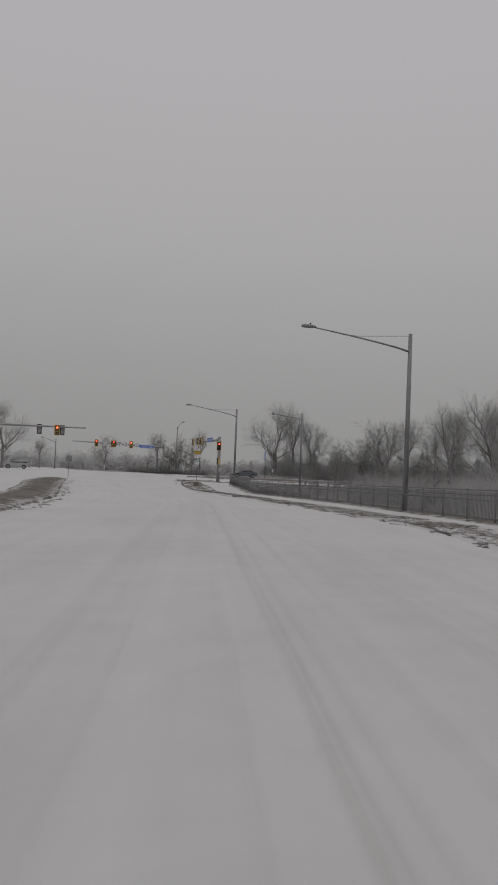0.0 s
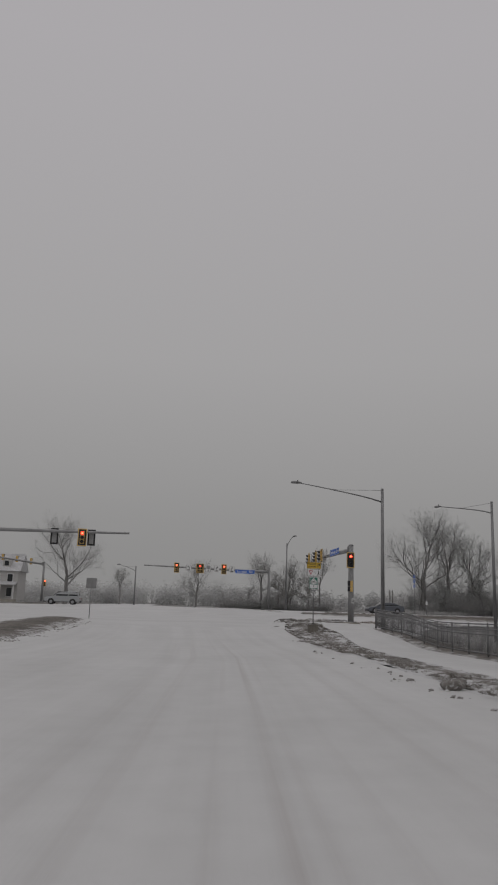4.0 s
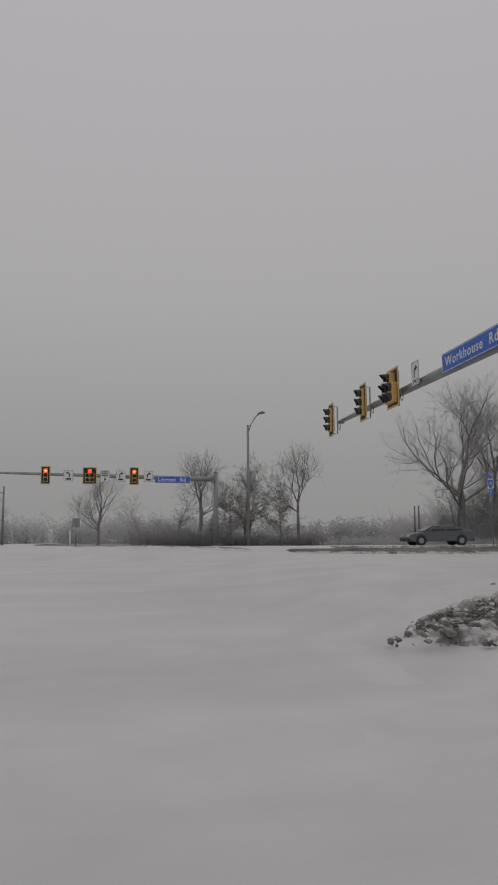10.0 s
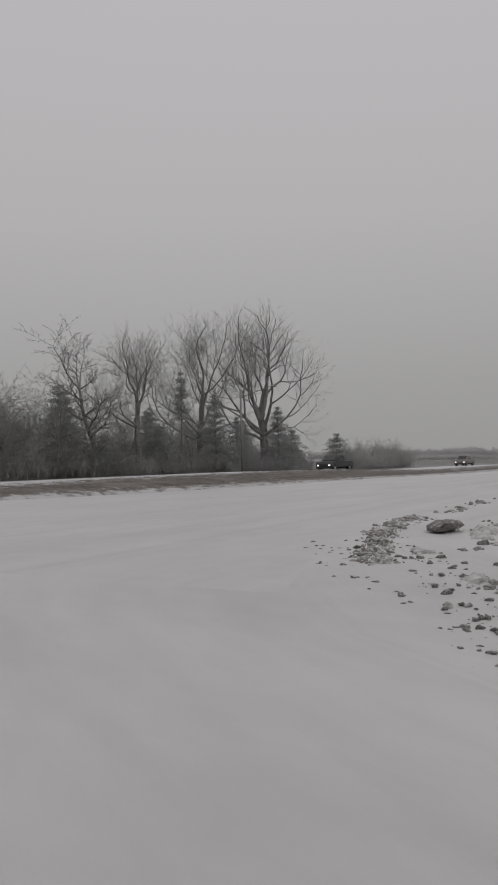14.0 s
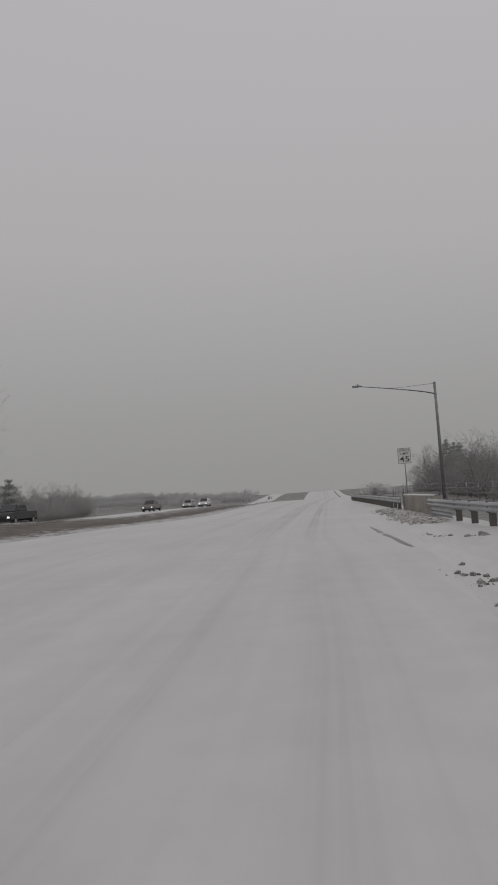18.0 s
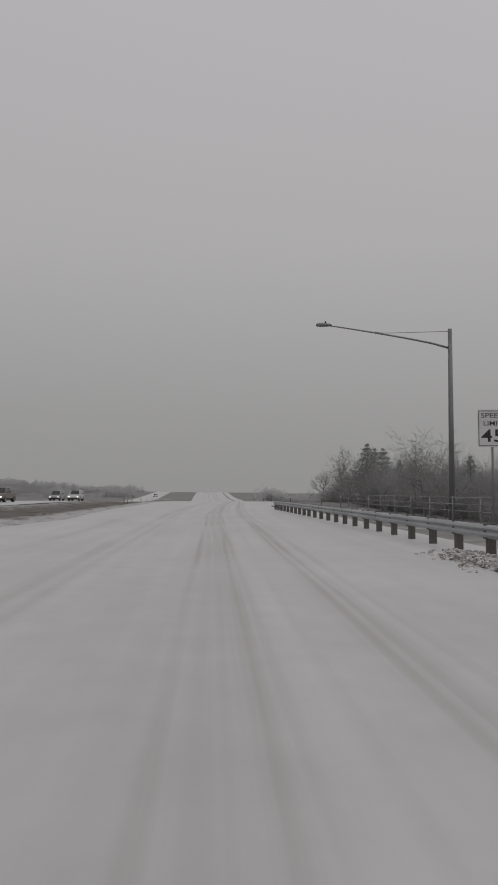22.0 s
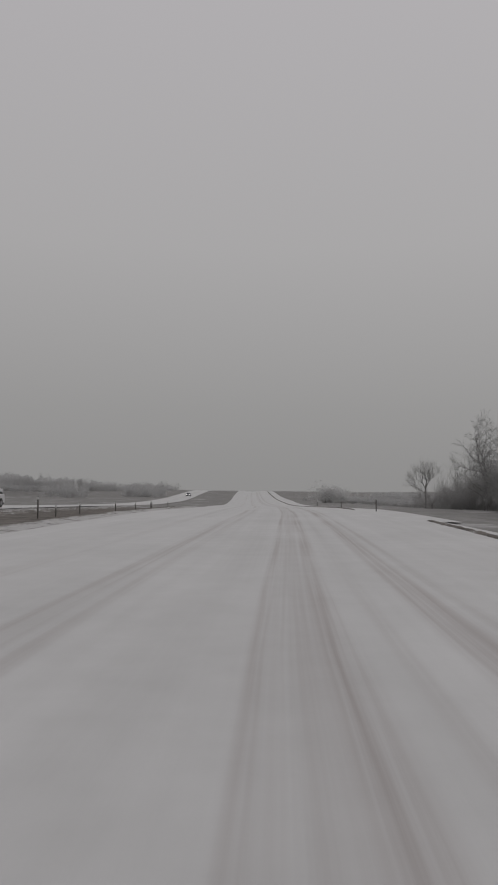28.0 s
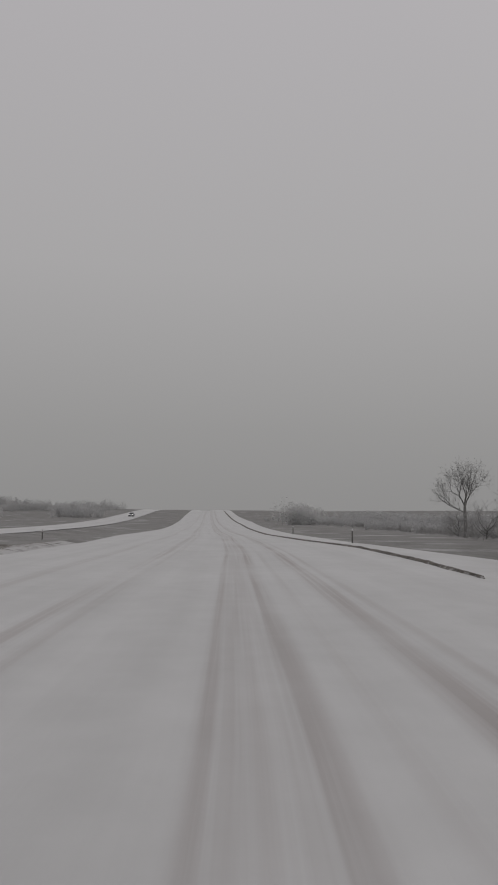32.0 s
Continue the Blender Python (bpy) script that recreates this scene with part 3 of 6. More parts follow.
strip("bare_asphalt", [(40.4, 31.3), (41, 31.42), (42, 31.52), (44, 31.6), (46, 31.82), (48, 31.86), (50.5, 31.94)], [(40.4, 31.26), (41, 31.26), (42, 31.34), (44, 31.46), (46, 31.58), (48, 31.7), (50.5, 31.9)], M_ICE, 0.026, 0, 0.25, 6, "dark streak of wet bare asphalt on the shoulder", "asphalt streak")
strip("snow_bank", [(7.2, 14.6), (8.6, 17.0), (10.4, 19.4), (12.4, 21.2), (14.0, 22.4)], [(7.8, 13.6), (9.4, 15.4), (11.4, 17.6), (13.2, 19.6), (14.6, 21.4)], M_CLOD, 0.05, 0.07, 0.08, 26, "lumpy bank of dirty ploughed snow before the signal mast", "snow bank", "", ragged=0.6, crown=0.26, grit=0.06, sink=0.05, broken=True)
strip("snow_bank", [(51, 30.3), (54, 30.7), (58, 30.8), (62, 30.9), (67.5, 30.7)], [(51, 29.6), (54, 29.2), (58, 29.2), (62, 29.5), (67.5, 30.1)], M_CLOD, 0.03, 0.03, 0.09, 22, "low bank of gravelly snow at the bridge wall's foot", "snow bank", "", ragged=0.4, crown=0.1, grit=0.05, sink=0.05, broken=True)
strip("snow_bank", [(22.6, 27.8), (24, 28.3), (26, 28.6)], [(22.8, 26.6), (24.4, 26.9), (26.2, 27.6)], M_CLOD, 0.02, 0.06, 0.07, 18, "small heap of dirty snow on the shoulder", "snow bank", "", ragged=0.3, crown=0.1, grit=0.08, sink=0.05, broken=True)
strip("snow_bank", [(16.5, 25.0), (17.7, 25.6), (18.9, 26.1)], [(16.8, 23.9), (18.2, 24.6), (19.4, 25.4)], M_BROWN, 0.02, 0.06, 0.07, 24, "heap of rounded dirty snow lumps on the corner", "snow bank", "", ragged=0.3, crown=0.12, grit=0.09, sink=0.05, broken=True)
strip("snow_bank", [(20.6, 28.9), (22.0, 29.5), (23.5, 30.0), (25.0, 30.45), (27.4, 30.75)], [(20.9, 28.65), (22.4, 29.15), (23.8, 29.6), (25.2, 29.95), (27.4, 30.3)], M_CLOD, 0.02, 0.06, 0.05, 20, "crumbled windrow of dirty snow at the corner", "snow bank", "", ragged=0.3, crown=0.08, grit=0.06, sink=0.05, broken=True)
strip("snow_bank", [(15.2, 24.5), (16.4, 25.4), (17.6, 26.2), (19.6, 27.5), (22, 28.9)], [(15.4, 24.2), (16.6, 25.0), (17.8, 25.8), (19.9, 27.15), (22.1, 28.5)], M_CLOD, 0.0, 0.03, 0.06, 8, "broken line of dirty snow along a wheel track", "snow bank", "", ragged=0.2, crown=0.05, grit=0.05, sink=0.04, broken=True)
strip("verge.005", [(-90, 112), (-50, 112), (-16, 112)], [(-90, 72), (-50, 71), (-24, 71)], M_GRASS, 0.04, 0.05, 1.5, 22, "dull winter lawn in front of the house", "lawn", ragged=1.2, crown=0.1)
strip("median.003", [(3.0, 61), (6, 60.2), (10, 58.6), (14.5, 56)], [(3.0, 59.5), (6, 57.6), (10, 56), (14.5, 54.4)], M_VERGE, 0.04, 0.04, 0.4, 8, "snowy grass nose of the median at the junction", "median", ragged=0.4, crown=0.1, sink=0.04)

# ---------------- street lamps ----------------


def street_lamp(x, y, z, top, arm, toward, label, group, rise=1.1):
    """A tapered pole with a long mast arm, a tie rod and a cobra-head luminaire; the arm points along local +x."""
    height = top - z
    t = thing("street_lamp", pose(x, y, z, 0, 0, toward), label, "street lamp", group)
    pipe("pole", [(0, 0, 0), (0, 0, height * 0.5), (0, 0, height)], [0.15, 0.125, 0.10], 12, M_POLE, t)
    bm = one_box(0.42, 0.42, 0.05, (0, 0, 0.03), None, 0.01)
    part("base_plate", bm, M_POLE, t)
    h = height - 0.95
    pts = [(0.08 + (arm - 0.08) * k / 8, 0, h + rise * (k / 8) ** 0.8) for k in range(9)]
    pipe("arm", pts, [0.055 - 0.003 * k for k in range(9)], 8, M_POLE, t)
    pipe("tie_rod", [(0.05, 0, height - 0.12), (arm * 0.55, 0, pts[4][2] + 0.1), (arm * 0.62, 0, pts[5][2] + 0.03)], 0.014, 5, M_POLE, t)
    head = bmesh.new()
    rings = []
    for k, (u, w, hh) in enumerate(((0, 0.05, 0.05), (0.12, 0.10, 0.09), (0.35, 0.17, 0.12), (0.62, 0.17, 0.12), (0.76, 0.10, 0.08))):
        ring = [head.verts.new((arm - 0.1 + u, w * math.cos(a), pts[-1][2] + 0.02 + hh * (math.sin(a) if math.sin(a) > 0 else 0.6 * math.sin(a)))) for a in [2 * math.pi * q / 10 for q in range(10)]]
        rings.append(ring)
    for a, b in zip(rings, rings[1:]):
        for q in range(10):
            head.faces.new((a[q], a[(q + 1) % 10], b[(q + 1) % 10], b[q]))
    head.faces.new(rings[0])
    head.faces.new(rings[-1])
    hob = part("luminaire", head, M_POLE, t, "grey cobra-head lamp, unlit", True)
    pipe("photocell", [(arm + 0.2, 0, pts[-1][2] + 0.12), (arm + 0.2, 0, pts[-1][2] + 0.22)], 0.04, 8, M_BLACK, hob)
    return t


LAMPS = "street lamps along the road"
street_lamp(8.15, -50.2, gz(8.15, -50.2), 9.3, 5.4, 178, "tall grey steel street lamp behind the sidewalk railing", LAMPS, 0.85)
street_lamp(13.8, 8.5, gz(13.8, 8.5) - 0.1, 9.65, 5.9, 178, "tall grey steel street lamp at the railing's end", LAMPS)
street_lamp(87.3, 24.7, gz(87.3, 24.7), 9.5, 5.95, 88, "tall grey steel street lamp behind the guardrail", LAMPS)
street_lamp(25.5, 16.6, gz(25.5, 16.6), 10.3, 6.2, 112, "tall grey steel street lamp beside the creek trees", LAMPS)
street_lamp(79.9, 68.0, gz(79.9, 68.0), 9.4, 3.2, -60, "thin grey street lamp in front of the wood", LAMPS)
street_lamp(-6.0, 108, gz(-6, 108), 8.0, 3.0, 180, "far grey street lamp in the mist", LAMPS)


def slim_lamp(x, y, z):
    t = thing("street_lamp", pose(x, y, z), "slender grey street lamp with short upswept arm", "street lamp", LAMPS)
    pipe("pole", [(0, 0, 0), (0, 0, 5), (0, 0, 9.6)], [0.14, 0.11, 0.09], 10, M_POLE, t)
    part("base_plate", one_box(0.5, 0.5, 0.08, (0, 0, 0.04), None, 0.01), M_POLE, t)
    pipe("arm", [(0, 0, 8.9), (0.22, 0, 9.6), (0.6, 0, 10.25), (0.85, 0, 10.5)], 0.04, 8, M_POLE, t)
    pipe("luminaire", [(0.78, 0, 10.42), (0.92, 0, 10.58), (1.2, 0, 10.66), (1.4, 0, 10.66)], [0.05, 0.1, 0.12, 0.06], 10, M_POLE, t, "grey cobra-head lamp, unlit")


slim_lamp(16.6, 67.0, gz(16.6, 67) - 0.02)

# ---------------- traffic signals ----------------


def signal_head(parent, m, lit, plate=True, shell=M_YELLOW):
    """One signal: housing, backplate, three lenses under visors. It faces local -y."""
    s = new("signal_head")
    s.parent = parent
    s.matrix_basis = m
    s.empty_display_size = 0.1
    h = 0.345 * 3
    part("housing", one_box(0.36, 0.2, h, (0, 0, 0), None, 0.02), shell, s)
    if plate:
        bm = bmesh.new()
        for sx, sz, px, pz in ((0.12, h + 0.26, -0.24, 0), (0.12, h + 0.26, 0.24, 0), (0.36, 0.13, 0, h / 2 + 0.065), (0.34, 0.13, 0, -h / 2 - 0.065)):
            box(bm, sx, 0.012, sz, (px, 0.0, pz))
        part("backplate", bm, M_BLACK, s, "black backplate")
        bm = bmesh.new()
        for sx, sz, px, pz in ((0.07, h + 0.4, -0.335, 0), (0.07, h + 0.4, 0.335, 0), (0.6, 0.07, 0, h / 2 + 0.165), (0.6, 0.07, 0, -h / 2 - 0.165)):
            box(bm, sx, 0.016, sz, (px, -0.002, pz))
        part("border", bm, M_YELLOW, s, "yellow reflective border")
    for k in range(3):
        z = h / 2 - 0.172 - 0.345 * k
        on = lit and k == 0
        v, f = [], []
        tube([Vector((0, -0.10, z)), Vector((0, -0.125, z))], [0.135, 0.12], 20, v, f)
        lens = mesh_ob("lens", v, f, M_RED if on else M_LENS_OFF, s, False, "glowing red lens" if on else "dark lens")
        if on:
            v, f = [], []
            tube([Vector((0, -0.126, z)), Vector((0, -0.13, z))], [0.085, 0.05], 16, v, f)
            mesh_ob("lens_core", v, f, M_REDCORE, lens)
        bm = bmesh.new()
        rows = []
        for j in range(15):
            a = math.radians(-40 + 260 * j / 14)
            c, q = math.cos(a), math.sin(a)
            rows.append([bm.verts.new((0.15 * c, -0.10, z + 0.15 * q)), bm.verts.new((0.147 * c, -0.10 - 0.26 * (0.55 + 0.45 * max(0, q)), z + 0.147 * q - 0.02)), bm.verts.new((0.137 * c, -0.10 - 0.26 * (0.55 + 0.45 * max(0, q)), z + 0.137 * q - 0.02)), bm.verts.new((0.138 * c, -0.10, z + 0.138 * q))])
        for a, b in zip(rows, rows[1:]):
            for i in range(4):
                bm.faces.new((a[i], a[(i + 1) % 4], b[(i + 1) % 4], b[i]))
        part("visor", bm, M_VISOR, s, "", True)
    return s


def cluster(parent, m, lit):
    """A five-section head: one lens over two pairs. It faces local -y."""
    dog = new("signal_head")
    dog.parent = parent
    dog.matrix_basis = m
    part("housing", one_box(0.36, 0.2, 0.345, (0, 0, 0.345), None, 0.02), M_YELLOW, dog)
    part("housing", one_box(0.36, 0.2, 0.69, (-0.185, 0, -0.18), None, 0.02), M_YELLOW, dog)
    part("housing", one_box(0.36, 0.2, 0.69, (0.185, 0, -0.18), None, 0.02), M_YELLOW, dog)
    part("backplate", one_box(1.0, 0.012, 1.3, (0, 0.08, 0)), M_BLACK, dog, "black backplate")
    bm = bmesh.new()
    for sx, sz, px, pz in ((0.07, 1.36, -0.52, 0), (0.07, 1.36, 0.52, 0), (0.97, 0.07, 0, 0.645), (0.97, 0.07, 0, -0.645)):
        box(bm, sx, 0.016, sz, (px, 0.06, pz))
    part("border", bm, M_YELLOW, dog, "yellow reflective border")
    for u, w in ((0, 0.345), (-0.185, 0), (0.185, 0), (-0.185, -0.345), (0.185, -0.345)):
        on = lit and w > 0.1
        v, f = [], []
        tube([Vector((u, -0.10, w)), Vector((u, -0.125, w))], [0.135, 0.12], 20, v, f)
        mesh_ob("lens", v, f, M_RED if on else M_LENS_OFF, dog, False, "glowing red lens" if on else "dark lens")
        bm = bmesh.new()
        rows = []
        for j in range(15):
            a = math.radians(-40 + 260 * j / 14)
            c, q = math.cos(a), math.sin(a)
            reach = -0.10 - 0.3 * (0.4 + 0.6 * max(0, q))
            rows.append([bm.verts.new((u + 0.15 * c, -0.10, w + 0.15 * q)), bm.verts.new((u + 0.147 * c, reach, w + 0.147 * q - 0.03)), bm.verts.new((u + 0.137 * c, reach, w + 0.137 * q - 0.03)), bm.verts.new((u + 0.138 * c, -0.10, w + 0.138 * q))])
        for a, b in zip(rows, rows[1:]):
            for i in range(4):
                bm.faces.new((a[i], a[(i + 1) % 4], b[(i + 1) % 4], b[i]))
        part("visor", bm, M_VISOR, dog, "", True)
    return dog


def bracket(parent, x, y, z, h, loop=True):
    """A strut behind a head, held by a clamp round the arm, with a loop of cable."""
    pipe("bracket", [(x, y + 0.2, z + h / 2), (x, y - 0.02, z + h / 2), (x, y - 0.02, z - h / 2), (x, y + 0.2, z - h / 2)], 0.028, 6, M_MAST, parent)
    pipe("clamp", [(x - 0.05, 0, z - 0.06), (x + 0.05, 0, z - 0.06)], 0.22 - 0.0065 * x, 12, M_MAST, parent)
    if loop:
        pipe("cable", [(x - 0.2 + 0.12 * math.cos(a), y - 0.05, z - 0.3 + 0.15 * math.sin(a)) for a in [2 * math.pi * k / 12 for k in range(13)]], 0.012, 5, M_BLACK, parent)


def panel(parent, w, h, m, mat, rim=None, name="sign_panel", label="", corner=0.04):
    """A thin sign panel that faces local -y, with an inset border."""
    bm = bmesh.new()
    vs = box(bm, w, 0.006, h)
    bmesh.ops.bevel(bm, geom=[e for e in bm.edges if abs(e.verts[0].co.y - e.verts[1].co.y) > 0.001], offset=corner, segments=4, affect="EDGES", profile=0.5)
    s = part(name, bm, mat, parent, label)
    s.matrix_basis = m
    part("sign_back", one_box(w - 1.4 * corner, 0.004, h - 1.4 * corner, (0, 0.006, 0)), M_ALU, s)
    if rim is not None:
        bm = bmesh.new()
        b, o = 0.016, 0.03
        for sx, sz, px, pz in ((b, h - 2 * o, -w / 2 + o, 0), (b, h - 2 * o, w / 2 - o, 0), (w - 2 * o + b, b, 0, h / 2 - o), (w - 2 * o + b, b, 0, -h / 2 + o)):
            box(bm, sx, 0.003, sz, (px, -0.0045, pz))
        part("border", bm, rim, s)
    return s


def flat(name, pts, mat, parent, y=-0.0055, label=""):
    """A flat figure on a sign face, from points (x, z)."""
    bm = bmesh.new()
    bm.faces.new([bm.verts.new((a, y, b)) for a, b in pts])
    r = bmesh.ops.extrude_face_region(bm, geom=bm.faces[:])
    bmesh.ops.translate(bm, verts=[e for e in r["geom"] if isinstance(e, bmesh.types.BMVert)], vec=(0, -0.002, 0))
    return part(name, bm, mat, parent, label)


def arrow(parent, mat, x, z, s, turn):
    c, q = math.cos(radians(turn)), math.sin(radians(turn))
    pts = [(-1, -0.22), (0.15, -0.22), (0.15, -0.6), (1, 0), (0.15, 0.6), (0.15, 0.22), (-1, 0.22)]
    return flat("arrow", [(x + s * (a * c - b * q), z + s * (a * q + b * c)) for a, b in pts], mat, parent)


def bent_arrow(parent, mat, x, z, s, flip=1):
    pts = [(-0.5, -1), (-0.16, -1), (-0.16, -0.15), (-0.05, 0.1), (0.18, 0.2), (0.18, -0.12), (0.8, 0.38), (0.18, 0.88), (0.18, 0.54), (-0.2, 0.42), (-0.44, 0.12), (-0.5, -0.2)]
    return flat("arrow", [(x + flip * s * a, z + s * b) for a, b in pts], mat, parent)


def mast(x, y, z, height, arm_z, arm_len, toward, label, r=0.21, drop=0.0):
    """A traffic-signal mast: pole, arm along local +x."""
    t = thing("traffic_signal_mast", pose(x, y, z, 0, 0, toward), label, "traffic signal", "traffic signals at the crossing")
    pipe("pole", [(0, 0, 0.06), (0, 0, height * 0.5), (0, 0, height)], [r * 1.08, r, r * 0.88], 16, M_MAST, t)
    pipe("pole_cap", [(0, 0, height), (0, 0, height + 0.03), (0, 0, height + 0.09)], [r * 0.95, r * 0.95, r * 0.3], 16, M_MAST, t)
    part("base_plate", one_box(r * 3.1, r * 3.1, 0.06, (0, 0, 0.03), None, 0.012), M_MAST, t)
    for sx in (-1, 1):
        for sy in (-1, 1):
            pipe("anchor_bolt", [(sx * r * 1.3, sy * r * 1.3, 0.06), (sx * r * 1.3, sy * r * 1.3, 0.16)], 0.025, 8, M_MAST, t)
    part("arm_flange", one_box(0.1, 0.5, 0.62, (r + 0.05, 0, arm_z), None, 0.015), M_MAST, t)
    n = 10
    pipe("arm", [(r + 0.1 + (arm_len - r - 0.1) * k / n, 0, arm_z + drop * (k / n)) for k in range(n + 1)], [0.185 - 0.105 * (k / n) ** 1.6 for k in range(n + 1)], 14, M_MAST, t)
    return t


# near mast at the right-turn corner; its arm spans the far carriageway
MX, MY, MZ = 14.3, 19.6, gz(14.3, 19.6) + 0.1
near = mast(MX, MY, MZ, 6.35, 5.97, 19.6, 88.2, "grey steel signal mast with long arm over the road", 0.23, 0.2)
# the arm's heads face +x in the world, which is local -y
for d, dz in ((11.75, 6.03), (14.75, 6.07), (19.1, 6.06)):
    if d < 13:
        cluster(near, pose(d, 0.5, dz + 0.12, 0, 0, 180), False)
    else:
        signal_head(near, pose(d, 0.5, dz + 0.12, 0, 0, 180), False)
    bracket(near, d, 0.24, dz + 0.12, 1.2)
s = panel(near, 0.62, 0.78, pose(10.2, 0.24, 6.36, 0, 0, 180), M_WHITE, M_INK, label="white turn-only sign")
bent_arrow(s, M_INK, 0.0, 0.08, 0.22)
letters("ONLY", 0.15, M_INK, s, pose(0, -0.006, -0.27, 90))
name_sign = panel(near, 4.3, 0.58, pose(5.93, 0.26, 6.16, 0, 0, 180), M_BLUE, M_WHITE, "name_sign", "blue street-name sign with white lettering")
letters("Workhouse", 0.42, M_WHITE, name_sign, pose(-0.75, -0.006, 0.0, 90), bold=0.008, gap=0.1, fill=2.36)
letters("Rd", 0.42, M_WHITE, name_sign, pose(1.03, -0.006, 0.0, 90), bold=0.008, gap=0.1, fill=0.46)
arrow(name_sign, M_WHITE, 1.76, 0.0, 0.24, 0)
# the head on the pole faces the approach, which is -y in the world
turn_in = Matrix.Rotation(radians(-88.2), 4, "Z")
signal_head(near, turn_in @ pose(-0.14, -0.42, 5.08) @ Matrix.Scale(0.9, 4), True, True, M_BLACK)
ped = new("pedestrian_signal")
ped.parent = near
ped.matrix_basis = turn_in @ pose(-0.05, -0.3, 3.05, 0, 0, -93)
part("housing", one_box(0.42, 0.22, 0.44, (0, 0, 0.12), None, 0.02), M_YELLOW, ped)
part("housing", one_box(0.42, 0.22, 0.44, (0, 0, -0.34), None, 0.02), M_YELLOW, ped)
for q in (0.12, -0.34):
    bm = bmesh.new()
    for sx, sz, px, pz in ((0.03, 0.4, -0.19, 0), (0.03, 0.4, 0.19, 0), (0.4, 0.03, 0, 0.19)):
        box(bm, sx, 0.16, sz, (px, -0.18, q + pz))
    part("visor", bm, M_BLACK, ped)
    part("screen", one_box(0.34, 0.01, 0.34, (0, -0.115, q)), M_LENS_OFF, ped)
s = panel(near, 0.23, 0.42, turn_in @ pose(0.12, -0.26, 1.75), M_WHITE, None, "push_button_sign", "small white crossing-button sign")
for k in range(4):
    flat("text_bar", [(-0.08, 0.16 - 0.1 * k), (0.08, 0.16 - 0.1 * k), (0.08, 0.12 - 0.1 * k), (-0.08, 0.12 - 0.1 * k)], M_INK, s)
pad = tagged(part("mast_footing", one_box(1.3, 1.3, 0.5, (0, 0, 0), None, 0.03), M_CONC), "round-edged concrete footing under the signal mast", "footing")
pad.location = (MX, MY, MZ - 0.25)

# far mast across the junction
fz = gz(14.5, 70)
far = mast(14.5, 70, fz, 6.0, 5.45, 18.3, 180, "grey signal mast with street-name sign across the junction", 0.2, 0.35)
for d, lit in ((13.6, True), (6.7, True)):
    signal_head(far, pose(d, 0.3, 5.6, 0, 0, 180), lit)
cluster(far, pose(10.2, 0.3, 5.6, 0, 0, 180), True)
for d, kind in ((11.85, "left"), (9.0, "note"), (7.75, "right"), (5.55, "right")):
    s = panel(far, 0.75, 0.9, pose(d, 0.2, 5.6, 0, 0, 180), M_WHITE, M_INK, label="white lane-control sign")
    if kind == "note":
        for k in range(3):
            flat("text_bar", [(-0.26, 0.36 - 0.15 * k), (0.26, 0.36 - 0.15 * k), (0.26, 0.28 - 0.15 * k), (-0.26, 0.28 - 0.15 * k)], M_INK, s)
        arrow(s, M_INK, 0, -0.22, 0.16, -90)
    else:
        bent_arrow(s, M_INK, 0, 0.12, 0.26, 1 if kind == "right" else -1)
        flat("text_bar", [(-0.2, -0.2), (0.2, -0.2), (0.2, -0.33), (-0.2, -0.33)], M_INK, s)
name2 = panel(far, 2.9, 0.55, pose(3.6, 0.22, 5.35, 0, 0, 180), M_BLUE, M_WHITE, "name_sign", "blue street-name sign with white lettering")
letters("Lorton", 0.46, M_WHITE, name2, pose(-0.45, -0.006, 0, 90), squeeze=1.08)
letters("Rd", 0.46, M_WHITE, name2, pose(0.85, -0.006, 0, 90))

# mast on the near left, its arm reaching in over the approach
left = mast(-24, 20.4, gz(-24, 20.4), 7.0, 6.6, 19.7, 0, "grey signal mast with arm over the approach road", 0.2, 0.15)
signal_head(left, pose(15.9, -0.3, 6.25), True)
for d in (13.6, 16.6):
    s = new("signal_head")
    s.parent = left
    s.matrix_basis = pose(d, 0.3, 6.3, 0, 0, 180)
    part("housing", one_box(0.36, 0.2, 1.03, (0, 0, 0), None, 0.02), M_ALU, s, "grey back of the signal housing")
    bm = bmesh.new()
    for sx, sz, px, pz in ((0.13, 1.32, -0.25, 0), (0.13, 1.32, 0.25, 0), (0.37, 0.14, 0, 0.59), (0.37, 0.14, 0, -0.59)):
        box(bm, sx, 0.012, sz, (px, 0.1, pz))
    part("backplate", bm, M_BLACK, s, "black backplate seen from behind")
# far left mast
fl = mast(-20.5, 88, gz(-20.5, 88) + 0.3, 6.4, 6.1, 14, 150, "far grey signal mast with upswept arm in the mist", 0.18, 1.6)
for d in (3.0, 6.0, 9.0, 12.0):
    signal_head(fl, pose(d, -0.3, 6.2 + 1.6 * d / 14), False, False)
signal_head(fl, Matrix.Rotation(radians(-150), 4, "Z") @ pose(0.35, -0.1, 3.0), True, False)

# ---------------- signs on posts ----------------


def sign_post(x, y, h, label, category="road sign", group="", r=0.03, z=None):
    t = thing("road_sign", pose(x, y, gz(x, y) - 0.02 if z is None else z), label, category, group)
    pipe("post", [(0, 0, 0), (0, 0, h)], r, 6, M_POLE, t)
    return t


